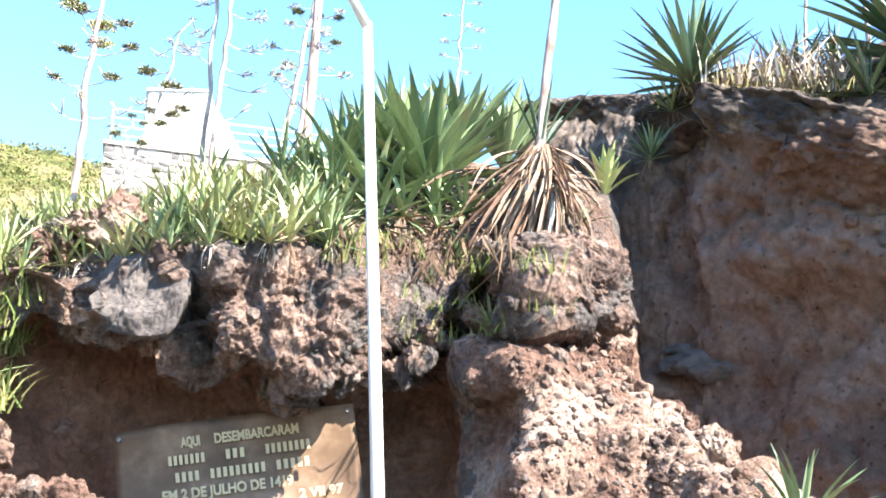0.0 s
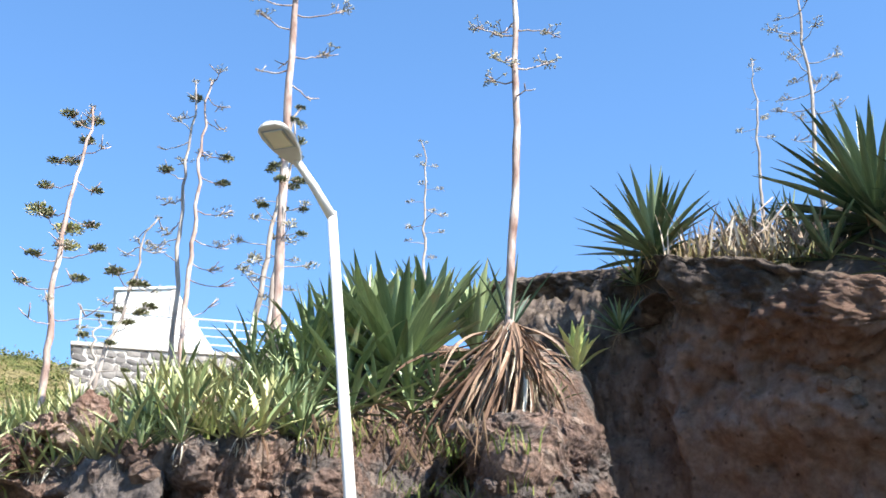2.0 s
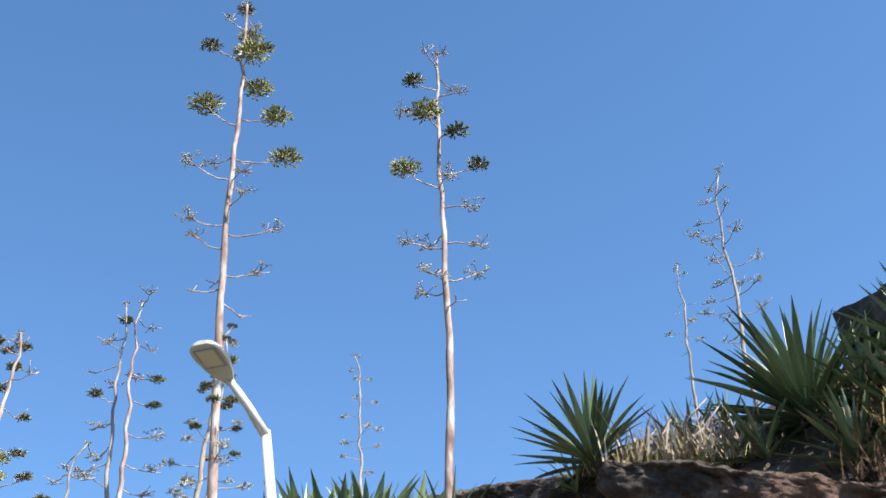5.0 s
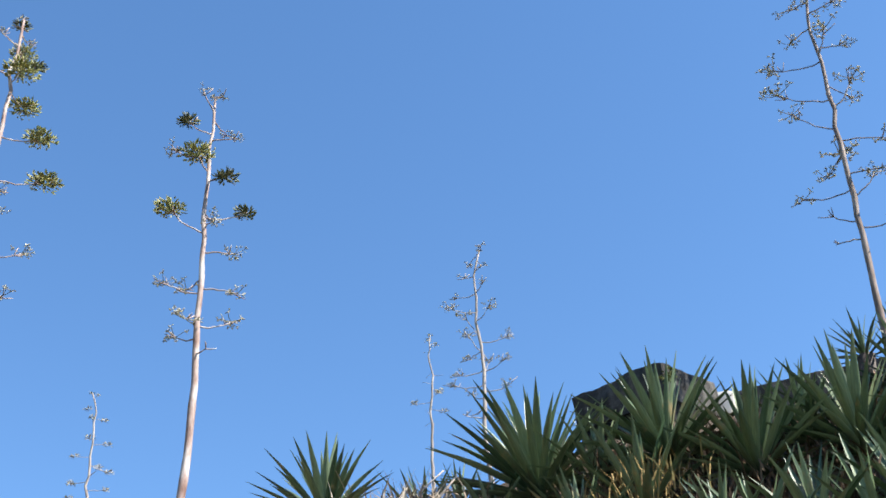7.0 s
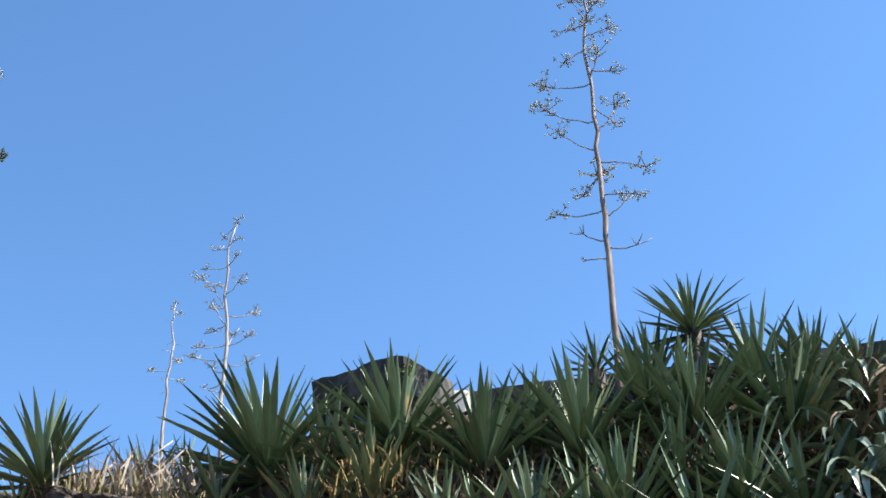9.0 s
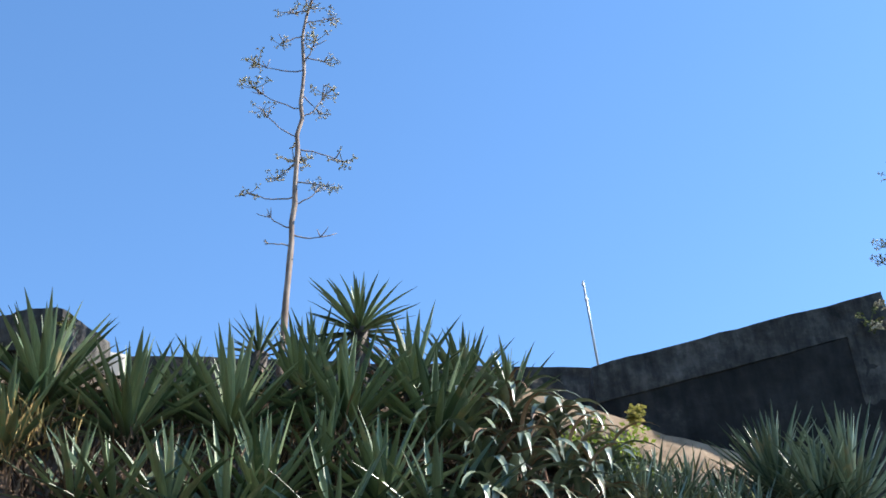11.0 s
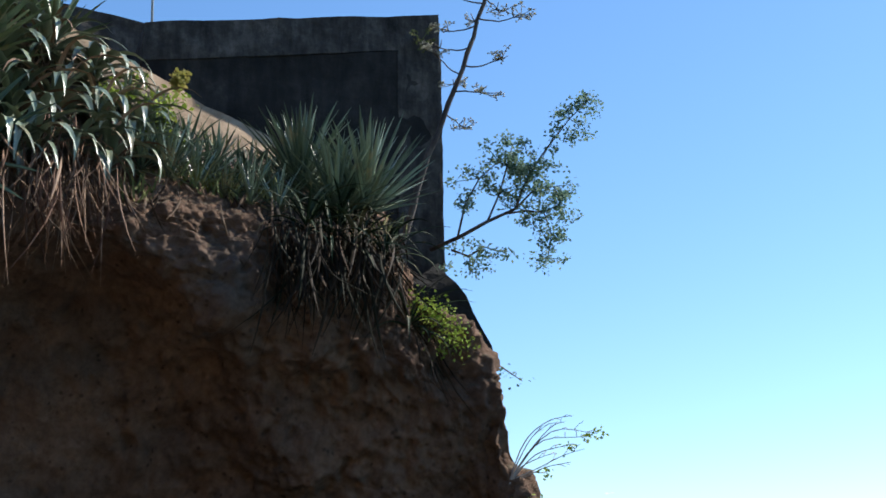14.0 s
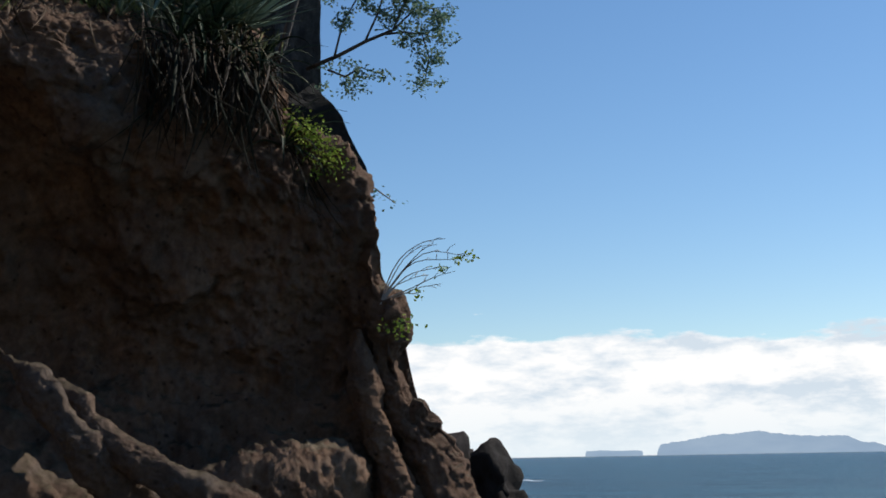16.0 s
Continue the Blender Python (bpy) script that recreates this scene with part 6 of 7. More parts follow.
# ---- plants on the outcrop ----
def dying_agave():
    rng = random.Random(121)
    foot = seat(4.0, 19.4, 14.0)
    root = thing("agave_plant", foot - Vector((0, 0, 0.1)), "dying agave with a skirt of dry brown leaves", "agave", "agaves on the outcrop")
    top = site(4.15, math.hypot(foot.x, foot.y), 22.2).z - foot.z
    part("trunk", tube(bmesh.new(), [Vector((0, 0, -0.1)), Vector((0, 0, top * 0.6)), Vector((0, 0, top + 0.05))], (0.12, 0.10, 0.075), 10), STEM_RED, root, "reddish trunk of cut leaf bases", smooth=True)
    for i in range(360):
        turn = rng.uniform(0, 6.28)
        tilt = min(174, rng.gauss(151, 14)) if rng.random() < 0.88 else rng.uniform(90, 130)
        bend = min(range(5), key=lambda k: abs((1.9, 1.5, 1.1, 0.7, 0.4)[k] - radians(176 - tilt) * 0.85 + rng.uniform(-0.2, 0.2)))
        right = math.cos(turn - 2.2)
        s = (1.16 + 0.36 * right) * rng.uniform(0.45, 1.12)
        pale = tilt > 140 and rng.random() < 0.2
        ob = part("dead_leaf", (SKIRT_PALE if pale else SKIRT)[bend], None, root, "bleached dry leaf" if pale else "dry brown leaf")
        at = Vector((-math.sin(turn) * 0.1, math.cos(turn) * 0.1, top + 0.02 - rng.uniform(0, 0.45)))
        ob.matrix_basis = Matrix.Translation(at) @ Matrix.Rotation(turn, 4, "Z") @ Matrix.Rotation(-radians(tilt), 4, "X") @ Matrix.Diagonal((s, s, s, 1))
    for i in range(70):
        s = rng.uniform(0.3, 0.62)
        ob = part("dead_leaf", rng.choice(BLEACHED), None, root, "bleached dry leaf")
        ob.matrix_basis = Matrix.Translation((rng.uniform(-0.25, 0.3), rng.uniform(-0.35, 0.05), top * rng.uniform(0.12, 0.5))) @ Matrix.Rotation(rng.uniform(0, 6.28), 4, "Z") @ Matrix.Rotation(-radians(rng.uniform(70, 150)), 4, "X") @ Matrix.Diagonal((s, s, s, 1))
    for i in range(9):
        ob = part("leaf", YUCCA_THIN[i % 4], None, root)
        s = rng.uniform(0.6, 1.0)
        ob.matrix_basis = Matrix.Translation((0, 0, top - 0.05)) @ Matrix.Rotation(i * 2.4, 4, "Z") @ Matrix.Rotation(-radians(rng.uniform(12, 42)), 4, "X") @ Matrix.Diagonal((s, s, s, 1))


GREEN = "broad green agave rosette of pointed leaves"
rosette(-1.25, 19.8, 13.3, AGAVE_BROAD, 48, 1.22, "large upright agave with broad green leaves", 76, 2, dead=30, group="agaves on the outcrop", category="agave", seed=101, name="agave_plant", lean=3, tilt_power=0.75)
for k, (b, e, d, n, long, spread) in enumerate(((-0.8, 18.9, 12.7, 20, 0.62, 66), (-2.6, 21.4, 14.4, 34, 1.05, 62), (0.2, 21.2, 14.6, 34, 1.05, 55), (2.3, 21.9, 14.8, 30, 0.95, 42), (3.1, 21.6, 15.0, 16, 0.7, 48),
                                                (-5.3, 20.3, 14.0, 34, 0.88, 70), (-4.3, 20.9, 14.5, 28, 0.8, 55), (-3.6, 19.2, 13.3, 26, 0.9, 88), (-6.6, 20.2, 14.2, 22, 0.6, 75), (-8.0, 20.0, 14.2, 16, 0.7, 70))):
    rosette(b, e, d, AGAVE_BROAD if long > 0.9 else AGAVE, n, long, GREEN, spread, dead=16, group="agaves on the outcrop", category="agave", seed=110 + k, name="agave_plant", lean=3)
dying_agave()
rosette(7.0, 19.9, 14.2, BRIGHT, 20, 0.54, "bright yellow-green aloe with broad leaves", 50, category="aloe", seed=122, name="aloe_plant")
rosette(9.1, 21.3, 16.0, ALOE_GREEN, 20, 0.46, "small pale aloe rooted in the cleft beside the ledge", 85, dead=6, category="aloe", seed=123, name="aloe_plant", nudge=0.12, lean=30)
rosette(10.1, 23.3, 15.6, ALOE_GREEN, 18, 0.55, "small green aloe rooted in the cleft beside the ledge", 85, dead=8, category="aloe", seed=125, name="aloe_plant", nudge=0.12, lean=30)
for k, (b, e, n, long) in enumerate(((-3.4, 18.3, 22, 0.6), (-0.6, 18.3, 16, 0.45), (-5.4, 18.2, 22, 0.6), (-2.3, 18.7, 18, 0.7), (0.5, 18.9, 18, 0.62), (1.9, 19.4, 16, 0.5))):
    rosette(b, e, 12.9, AGAVE, n, long, "low green agave spilling over the rock edge", 108, 20, dead=34, group="agaves on the outcrop", category="agave", seed=140 + k, dead_len=0.9, name="agave_plant")
rosette(5.9, 18.6, 13.2, ALOE_GREEN, 16, 0.4, "small green aloe below the dry skirt", 90, category="aloe", seed=124, name="aloe_plant")
rng = random.Random(77)
for k in range(72):
    b = -20.8 + 16.0 * (k + rng.random()) / 72
    low = np.interp(b, (-21, -17, -14, -10, -5), (14.6, 15.2, 16.0, 17.0, 17.4))
    e = low + (0.1, 0.7, 1.4, 2.1)[k % 4] * rng.uniform(0.8, 1.2)
    sort = rng.random()
    kit = ALOE if sort < 0.4 else ALOE_GREEN if sort < 0.75 else ALOE_SLIM
    rosette(b, e, 12.8 + (e - low) * 0.6, kit, rng.randint(13, 26), rng.uniform(0.36, 0.74) * (0.62 if b < -12 else 0.85), "pale green spiky aloe on the rocks" if sort < 0.4 else "green spiky aloe on the rocks", rng.uniform(45, 95), dead=rng.randint(4, 14),
            group="aloes along the outcrop", category="aloe", seed=200 + k, name="aloe_plant", husks=BLEACHED if k % 3 else DEAD, lean=rng.uniform(0, 24))
for k, (b, e, d, long) in enumerate(((-0.9, 15.9, 11.9, 0.2), (1.9, 14.2, 11.9, 0.27), (-20.6, 10.0, 12.4, 0.6), (15.2, 5.6, 10.6, 0.62), (-21.5, 12.0, 12.4, 0.6), (0.2, 17.0, 12.6, 0.35), (-5.6, 17.2, 12.4, 0.4))):
    rosette(b, e, d, ALOE_GREEN, 22, long, "small green spiky plant among the rocks", 80, category="aloe", group="small rock plants", seed=300 + k, name="aloe_plant")


# ---- tufts, fronds, twigs ----
def tufts(name, spots, material, label, category, blades=26, tall=0.3, wide=0.012, seed=0, spread=0.25):
    rng = random.Random(seed)
    bm = bmesh.new()
    for bearing, rise, dist in spots:
        foot = seat(bearing, rise, dist)
        for _ in range(blades):
            p = foot + Vector((rng.gauss(0, spread * 0.5), rng.gauss(0, spread * 0.5), -0.03))
            h = tall * rng.uniform(0.5, 1.2)
            lean = Vector((rng.gauss(0, 0.45), rng.gauss(0, 0.45), 0)) * h
            a = rng.uniform(0, 3.14)
            s = Vector((math.cos(a), math.sin(a), 0)) * wide
            q = p + lean * 0.4 + Vector((0, 0, h * 0.6))
            r = p + lean + Vector((0, 0, h * 0.95))
            v = [bm.verts.new(x) for x in (p - s, p + s, q - s * 0.7, q + s * 0.7, r)]
            bm.faces.new((v[0], v[1], v[3], v[2]))
            bm.faces.new((v[2], v[3], v[4]))
    return tagged(part(name, bm, material), label, category, kind="stuff")


rng = random.Random(31)
tufts("dry_grass", [(rng.uniform(12.4, 17.4), rng.uniform(24.5, 26.0), 14.5) for _ in range(24)], STRAW, "straw-coloured dry grass on the ledge", "dry grass", 30, 0.3, 0.007, 1, 0.5)
tufts("leaf_heap", [(rng.uniform(13.2, 17.6), rng.uniform(24.9, 26.2), 14.6) for _ in range(44)], HEAP, "heap of dead brown yucca leaves on the ledge", "dead leaves", 26, 0.52, 0.014, 8, 0.5)
tufts("dry_weeds", [(rng.uniform(25.2, 27.6), rng.uniform(22.8, 24.8), 13.9) for _ in range(20)], WEED, "golden brown dry weeds between the yuccas", "dry weeds", 22, 0.36, 0.011, 2, 0.6)
tufts("ledge_grass", [(rng.uniform(-20, 8), rng.uniform(16.0, 17.6), 12.4) for _ in range(12)], GRASS, "yellow-green grass tufts on the outcrop", "grass", 24, 0.28, 0.010, 3)
tufts("shelf_grass", [(rng.uniform(-2, 4.5), rng.uniform(13.2, 15.2), 11.8) for _ in range(9)] + [(rng.uniform(0, 3.5), rng.uniform(15.6, 17), 12.2) for _ in range(6)], GRASS, "yellow-green grass on the rock shelf", "grass", 16, 0.2, 0.008, 4)
tufts("slope_weeds", [(rng.uniform(51, 66), rng.uniform(18.6, 21.4), 14.4) for _ in range(26)], SCRUB, "green weeds under the fort wall", "weeds", 22, 0.26, 0.012, 5)
tufts("under_growth", [(rng.uniform(22, 50), rng.uniform(21.5, 26.0), 14) for _ in range(150)], FROND, "dry brown undergrowth between the yuccas", "undergrowth", 26, 0.42, 0.014, 6)
tufts("left_scrub", [(rng.uniform(-24, -18.5), rng.uniform(9, 15), 12.6) for _ in range(60)], GRASS, "yellow-green scrub beside the outcrop", "scrub", 24, 0.3, 0.012, 7)


def fronds(name, spots, label, seed, low=0.5, high=1.3, wide=0.014, material=None, proud=0.22):
    """Dry leaf strips and roots that hang from the lip."""
    rng = random.Random(seed)
    bm = bmesh.new()
    for bearing, rise, dist in spots:
        p = seat(bearing, rise, dist)
        out = Vector((-p.x, -p.y, 0)).normalized()
        p = p + out * rng.uniform(0.02, proud)
        long = rng.uniform(low, high)
        sway = Vector((rng.gauss(0, 0.26), rng.gauss(0, 0.26), 0))
        a = rng.uniform(0, 3.14)
        s = Vector((math.cos(a), math.sin(a), 0)) * wide * rng.uniform(0.5, 1.5)
        rows = []
        for i in range(5):
            t = i / 4
            q = p + out * 0.25 * math.sin(t * 2.2) + sway * t * t + Vector((0, 0, 0.08 * (1 - t) - long * t))
            k = (0.25, 0.9, 1.0, 0.65, 0.12)[i]
            rows.append([bm.verts.new(q - s * k), bm.verts.new(q + out * 0.006), bm.verts.new(q + s * k)])
        for u, v in zip(rows, rows[1:]):
            bm.faces.new((u[0], u[1], v[1], v[0]))
            bm.faces.new((u[1], u[2], v[2], v[1]))
    return tagged(part(name, bm, material or FROND), label, "dry fronds", kind="stuff")


fronds("hanging_fronds", [(rng.gauss(49.6, 1.7), rng.uniform(18.6, 21.6), 13.2) for _ in range(230)], "brown dry fronds hanging from the cliff edge", 11, 0.35, 1.15, 0.011, FROND_RED, 0.5)
fronds("hanging_skirt", [(rng.uniform(59.5, 67.0), rng.uniform(15.9, 19.0), 14.8) for _ in range(420)], "dense skirt of hanging fronds below the yuccas, shade in their colour", 12, 0.3, 1.15, 0.015, FROND_SHADED, 0.3)
fronds("edge_roots", [(rng.uniform(38, 60), rng.uniform(18.2, 19.6), 13.0) for _ in range(70)], "dry roots and strips along the cliff edge", 13, 0.2, 0.6)
fronds("outcrop_roots", [(rng.uniform(-6, 3), rng.uniform(16.8, 18.2), 12.4) for _ in range(60)], "dry strips hanging over the outcrop edge", 14, 0.2, 0.6)


def stick(name, points, thick, material, label, category, group=""):
    bm = bmesh.new()
    n = len(points) - 1
    tube(bm, points, [thick * (1 - 0.6 * i / n) for i in range(n + 1)], 7)
    return tagged(part(name, bm, material, smooth=True), label, category, group)


for k, (b0, e0, b1, e1) in enumerate(((13.4, 24.4, 16.8, 26.5), (13.2, 24.6, 15.0, 25.9), (14.2, 24.4, 16.4, 25.3), (12.8, 24.8, 14.2, 25.6), (15.0, 24.3, 17.4, 26.2), (14.0, 24.4, 15.2, 25.2), (13.0, 24.9, 14.8, 24.9), (15.4, 24.2, 16.4, 25.8))):
    p, q = seat(b0, e0, 14.3), site(b1, 14.2, e1)
    mid = p.lerp(q, 0.5) + Vector((0, 0, 0.08))
    stick("dry_branch", [p, mid, q], 0.022 + 0.005 * (k % 3), STEM_GREY, "pale dry fallen branch on the ledge", "branch", "dry branches")


def leaf_cloud(bm, centre, count, radius, size, rng, droop=0.3):
    for _ in range(count):
        c = centre + Vector((rng.gauss(0, radius), rng.gauss(0, radius), rng.gauss(0, radius * 0.7)))
        d = Vector((rng.gauss(0, 1), rng.gauss(0, 1), rng.gauss(-droop, 0.6))).normalized()
        s = d.orthogonal().normalized()
        s = (Matrix.Rotation(rng.uniform(0, 6.28), 3, d) @ s) * size * 0.34
        long = size * rng.uniform(0.7, 1.4)
        v = [bm.verts.new(x) for x in (c, c + d * long * 0.5 - s, c + d * long * 0.5 + s, c + d * long)]
        fold = d.cross(s).normalized() * size * 0.08
        v[1].co += fold
        v[2].co += fold
        bm.faces.new((v[0], v[2], v[3]))
        bm.faces.new((v[0], v[3], v[1]))


def shrub_tree():
    rng = random.Random(19)
    base = site(67.25, 16.95, 17.0)
    root = thing("tree", base, "small leafy tree leaning out from the fort corner", "tree")
    D = 16.6
    at = lambda b, e, d=D: site(b, d, e) - base
    limbs = (
        [Vector((-0.1, 0.05, -0.05)), at(68.4, 17.5), at(69.6, 18.1), at(70.9, 18.6), at(71.3, 19.5), at(72.0, 20.6), at(72.6, 21.3), at(73.6, 22.4), at(74.5, 23.1)],
        [at(69.6, 18.1), at(70.2, 19.3), at(70.6, 20.5), at(70.9, 21.4)],
        [at(70.4, 18.4), at(71.4, 18.5), at(72.2, 18.4), at(72.5, 17.4), at(72.3, 16.4)],
        [at(70.9, 18.6), at(71.8, 19.4), at(72.7, 19.5), at(73.0, 18.9)],
        [at(68.2, 17.4), at(68.6, 18.9), at(69.3, 20.0), at(70.2, 20.7)],
        [at(67.9, 16.9), at(68.7, 16.6), at(69.4, 17.0)],
    )
    part("trunk", tube(bmesh.new(), limbs[0], [0.03 * (1 - 0.1 * i) for i in range(9)], 7), STEM_DARK, root, smooth=True)
    for line in limbs[1:]:
        part("limb", tube(bmesh.new(), line, [0.016 * (1 - 0.16 * i) for i in range(len(line))], 6), STEM_DARK, root, smooth=True)
    bm = bmesh.new()
    for line, start in zip(limbs, (4, 1, 1, 1, 1, 1)):
        for i in range(start, len(line)):
            for _ in range(4):
                c = line[i] + Vector((rng.gauss(0, 0.13), rng.gauss(0, 0.15), rng.gauss(0, 0.11)))
                tube(bm, [line[i], c], (0.008, 0.004), 4, False)
                leaf_cloud(bm, c, 30, 0.06, 0.055, rng)
    for b, e, n in ((71.0, 20.6, 16), (71.6, 20.2, 14), (72.6, 18.6, 10), (72.4, 17.2, 7), (74.3, 22.8, 6), (73.9, 21.9, 5), (69.2, 16.7, 3), (70.2, 19.6, 8), (68.4, 16.6, 2)):
        for _ in range(n):
            c = at(b, e) + Vector((rng.gauss(0, 0.12), rng.gauss(0, 0.14), rng.gauss(0, 0.11)))
            leaf_cloud(bm, c, 26, 0.06, 0.055, rng)
    part("crown", bm, TREE_LEAF, root, "loose dark green leaves")


shrub_tree()


def twig_shrub():
    rng = random.Random(23)
    base = seat(70.15, 6.7, 15.0)
    root = thing("twig_shrub", base, "bare windswept shrub on the cliff edge with a few leaves", "shrub")
    d = math.hypot(base.x, base.y)
    crown = bmesh.new()
    for k, (b, e, bow) in enumerate(((73.1, 9.5, 0.26), (72.7, 9.3, 0.2), (72.0, 9.3, 0.1), (74.1, 8.75, 0.3), (73.7, 8.6, 0.22), (72.7, 8.2, 0.16), (72.3, 7.9, 0.1), (73.5, 8.1, 0.02), (72.9, 7.6, 0.02), (71.8, 7.2, 0.04))):
        q = site(b, d, e) - base
        side = Vector((rng.uniform(-0.04, 0.04), rng.uniform(-0.08, 0.08), 0))
        path = []
        for i in range(9):
            t = i / 8
            path.append(q * t + side * math.sin(3.1 * t) + Vector((0, 0, bow * math.sin(math.pi * t) * (1.15 - 0.4 * t) + 0.012 * math.sin(9 * t + k))))
        part("twig", tube(bmesh.new(), path, [0.0085 - 0.0007 * i for i in range(9)], 5), STEM_GREY, root)
        for i in (5, 6, 7):
            e2 = path[i] + Vector((rng.uniform(0.02, 0.12), rng.uniform(-0.16, 0.02), rng.uniform(-0.02, 0.12)))
            part("twig", tube(bmesh.new(), [path[i], path[i].lerp(e2, 0.5) + Vector((0, 0, 0.015)), e2], (0.005, 0.004, 0.0025), 4), STEM_GREY, root)
        if k in (3, 4, 5, 9):
            leaf_cloud(crown, q, 18, 0.05, 0.05, rng)
    leaf_cloud(crown, site(71.1, d - 0.3, 5.7) - base, 70, 0.09, 0.05, rng)
    part("leaves", crown, VINE_LEAF, root)


twig_shrub()


def vine():
    rng = random.Random(29)
    bm = bmesh.new()
    root = thing("creeper", seat(67.0, 14.2, 15.6), "bright green creeper trailing down the cliff edge", "creeper")
    base = root.location
    for i in range(46):
        t = i / 45
        p = seat(66.4 + 1.7 * t + rng.gauss(0, 0.2), 14.9 - 2.6 * t + rng.gauss(0, 0.25), 15.8)
        out = Vector((-p.x, -p.y, 0)).normalized() * 0.2
        leaf_cloud(bm, p + out - base, 13, 0.10, 0.046, rng)
    part("leaves", bm, VINE_LEAF, root)
    ends = [site(68.2, 15.6, 13.0), site(69.2, 15.7, 12.3), site(70.2, 15.8, 11.6), site(70.9, 15.9, 11.1)]
    part("runner", tube(bmesh.new(), [Vector((0, 0, 0))] + [e - base for e in ends], (0.02, 0.018, 0.014, 0.01, 0.005), 6), STEM_GREY, root, "bare trailing twig")
    bm = bmesh.new()
    for e in ends[1:]:
        leaf_cloud(bm, e - base, 9, 0.07, 0.06, rng)
    part("leaf_sprig", bm, TREE_LEAF, root)


vine()


def small_bush(bearing, rise, dist, material, label, size, seed, high=False, clumps=16, leaf=0.075):
    rng = random.Random(seed)
    base = site(bearing, dist, rise - 0.25) if high else seat(bearing, rise - 0.8, dist)
    root = thing("bush", base, label, "bush")
    goal = site(bearing, math.hypot(base.x, base.y), rise) - base
    bm = bmesh.new()
    for _ in range(clumps):
        c = goal + Vector((rng.gauss(0, size), rng.gauss(0, size), rng.gauss(0, size)))
        tube(bm, [Vector((0, 0, -0.05)), goal * 0.5, c], (0.012, 0.008, 0.004), 4, False)
        leaf_cloud(bm, c, 16, size * 0.4, leaf, rng)
    part("leaves", bm, material, root)


small_bush(55.3, 24.1, 15.85, STRAW_GREEN, "yellowish sprig on the ramp", 0.05, 3, True)
small_bush(28.35, 29.2, 15.7, SCRUB, "moss and small plants on the wall end", 0.05, 7, True, 10, 0.05)
small_bush(53.4, 22.8, 14.6, VINE_LEAF, "yellow-green bush beside the ramp", 0.2, 4)
small_bush(54.6, 22.2, 14.4, VINE_LEAF, "yellow-green bush below the ramp", 0.2, 5)
small_bush(66.7, 26.1, 16.85, SCRUB, "small plant rooted in the wall corner", 0.07, 6, True, 5, 0.045)


def hill_scrub():
    rng = random.Random(61)
    bm = bmesh.new()
    for _ in range(1500):
        b, d = rng.uniform(-27, -14.5), rng.uniform(40, 64)
        hit = LAND.ray_cast(Vector((d * math.sin(radians(b)), d * math.cos(radians(b)), 80)), Vector((0, 0, -1)))[0]
        if hit:
            leaf_cloud(bm, hit + Vector((0, 0, 0.05)), 14, rng.uniform(0.1, 0.26), 0.14, rng, -0.5)
    tagged(part("hill_scrub", bm, SCRUB), "low olive scrub on the hillside", "scrub", kind="stuff")


hill_scrub()


# ---- rocks at the foot ----
def ridge_rock(name, line, radii, label, seed, material=TUFF, flat=1.0, upright=False):
    """A long rounded rib of rock, lying or upright."""
    n, sides = 170, 72
    t = np.linspace(0, len(line) - 1, n)
    ctrl = np.array([[p[:] for p in line]])
    mid = loft(ctrl, t)[0]
    rad = np.interp(t, range(len(radii)), radii)
    ahead = np.gradient(mid, axis=0)
    ahead /= np.linalg.norm(ahead, axis=1, keepdims=True)
    side = np.cross(ahead, mid * (1, 1, 0) if upright else (0, 0, 1.0))
    side /= np.linalg.norm(side, axis=1, keepdims=True)
    up = np.cross(side, ahead)
    a = np.linspace(0, 2 * np.pi, sides)
    grid = mid[:, None] + rad[:, None, None] * (np.cos(a)[None, :, None] * side[:, None] * flat + np.sin(a)[None, :, None] * up[:, None] * 1.2)
    ray = grid - mid[:, None]
    ray = ray / np.linalg.norm(ray, axis=-1, keepdims=True)
    d1, tone = worley(grid + 0.15 * np.stack([fbm(grid, 2, 2, seed + q) for q in (1, 2, 3)], -1), 2.4, seed)
    d2, _ = worley(grid, 7.0, seed + 40)
    push = np.clip(rad / 0.3, 0.5, 1)[:, None] * (0.10 * fbm(grid, 1.6, 4, seed) - 0.07 * (d1 - 0.5) - 0.012 * (d2 - 0.45) + 0.05 * fbm(grid, 5, 5, seed + 5, 0.65))
    push[:, -1] = push[:, 0]
    return tagged(new(name, sheet_mesh(name, grid + ray * push[..., None], material)), label, "rock", "rocks at the cliff foot")


ridge_rock("rock_rib", [site(53.6, 12.4, 5.0), site(54.7, 11.8, 4.2), site(55.5, 11.45, 3.3), site(56.3, 11.3, 2.4), site(57.1, 11.2, 1.35), site(57.9, 11.2, 0.4), site(58.9, 11.3, -0.7), site(60.2, 11.5, -2.2)], (0.04, 0.08, 0.12, 0.13, 0.14, 0.15, 0.17, 0.2), "short brown rib of rock on the cliff foot", 301, flat=0.9)
ridge_rock("rock_rib", [site(56.3, 12.2, 3.3), site(56.9, 11.6, 2.75), site(57.4, 11.4, 2.2), site(57.9, 11.3, 1.4), site(59.4, 11.2, 0.4), site(60.9, 11.15, -0.6), site(62.5, 11.15, -1.55), site(64.4, 11.2, -2.4), site(67.0, 11.3, -4.2)], (0.06, 0.1, 0.12, 0.13, 0.14, 0.15, 0.16, 0.17, 0.2), "long brown rib of rock sloping down the cliff foot", 302, flat=0.9)
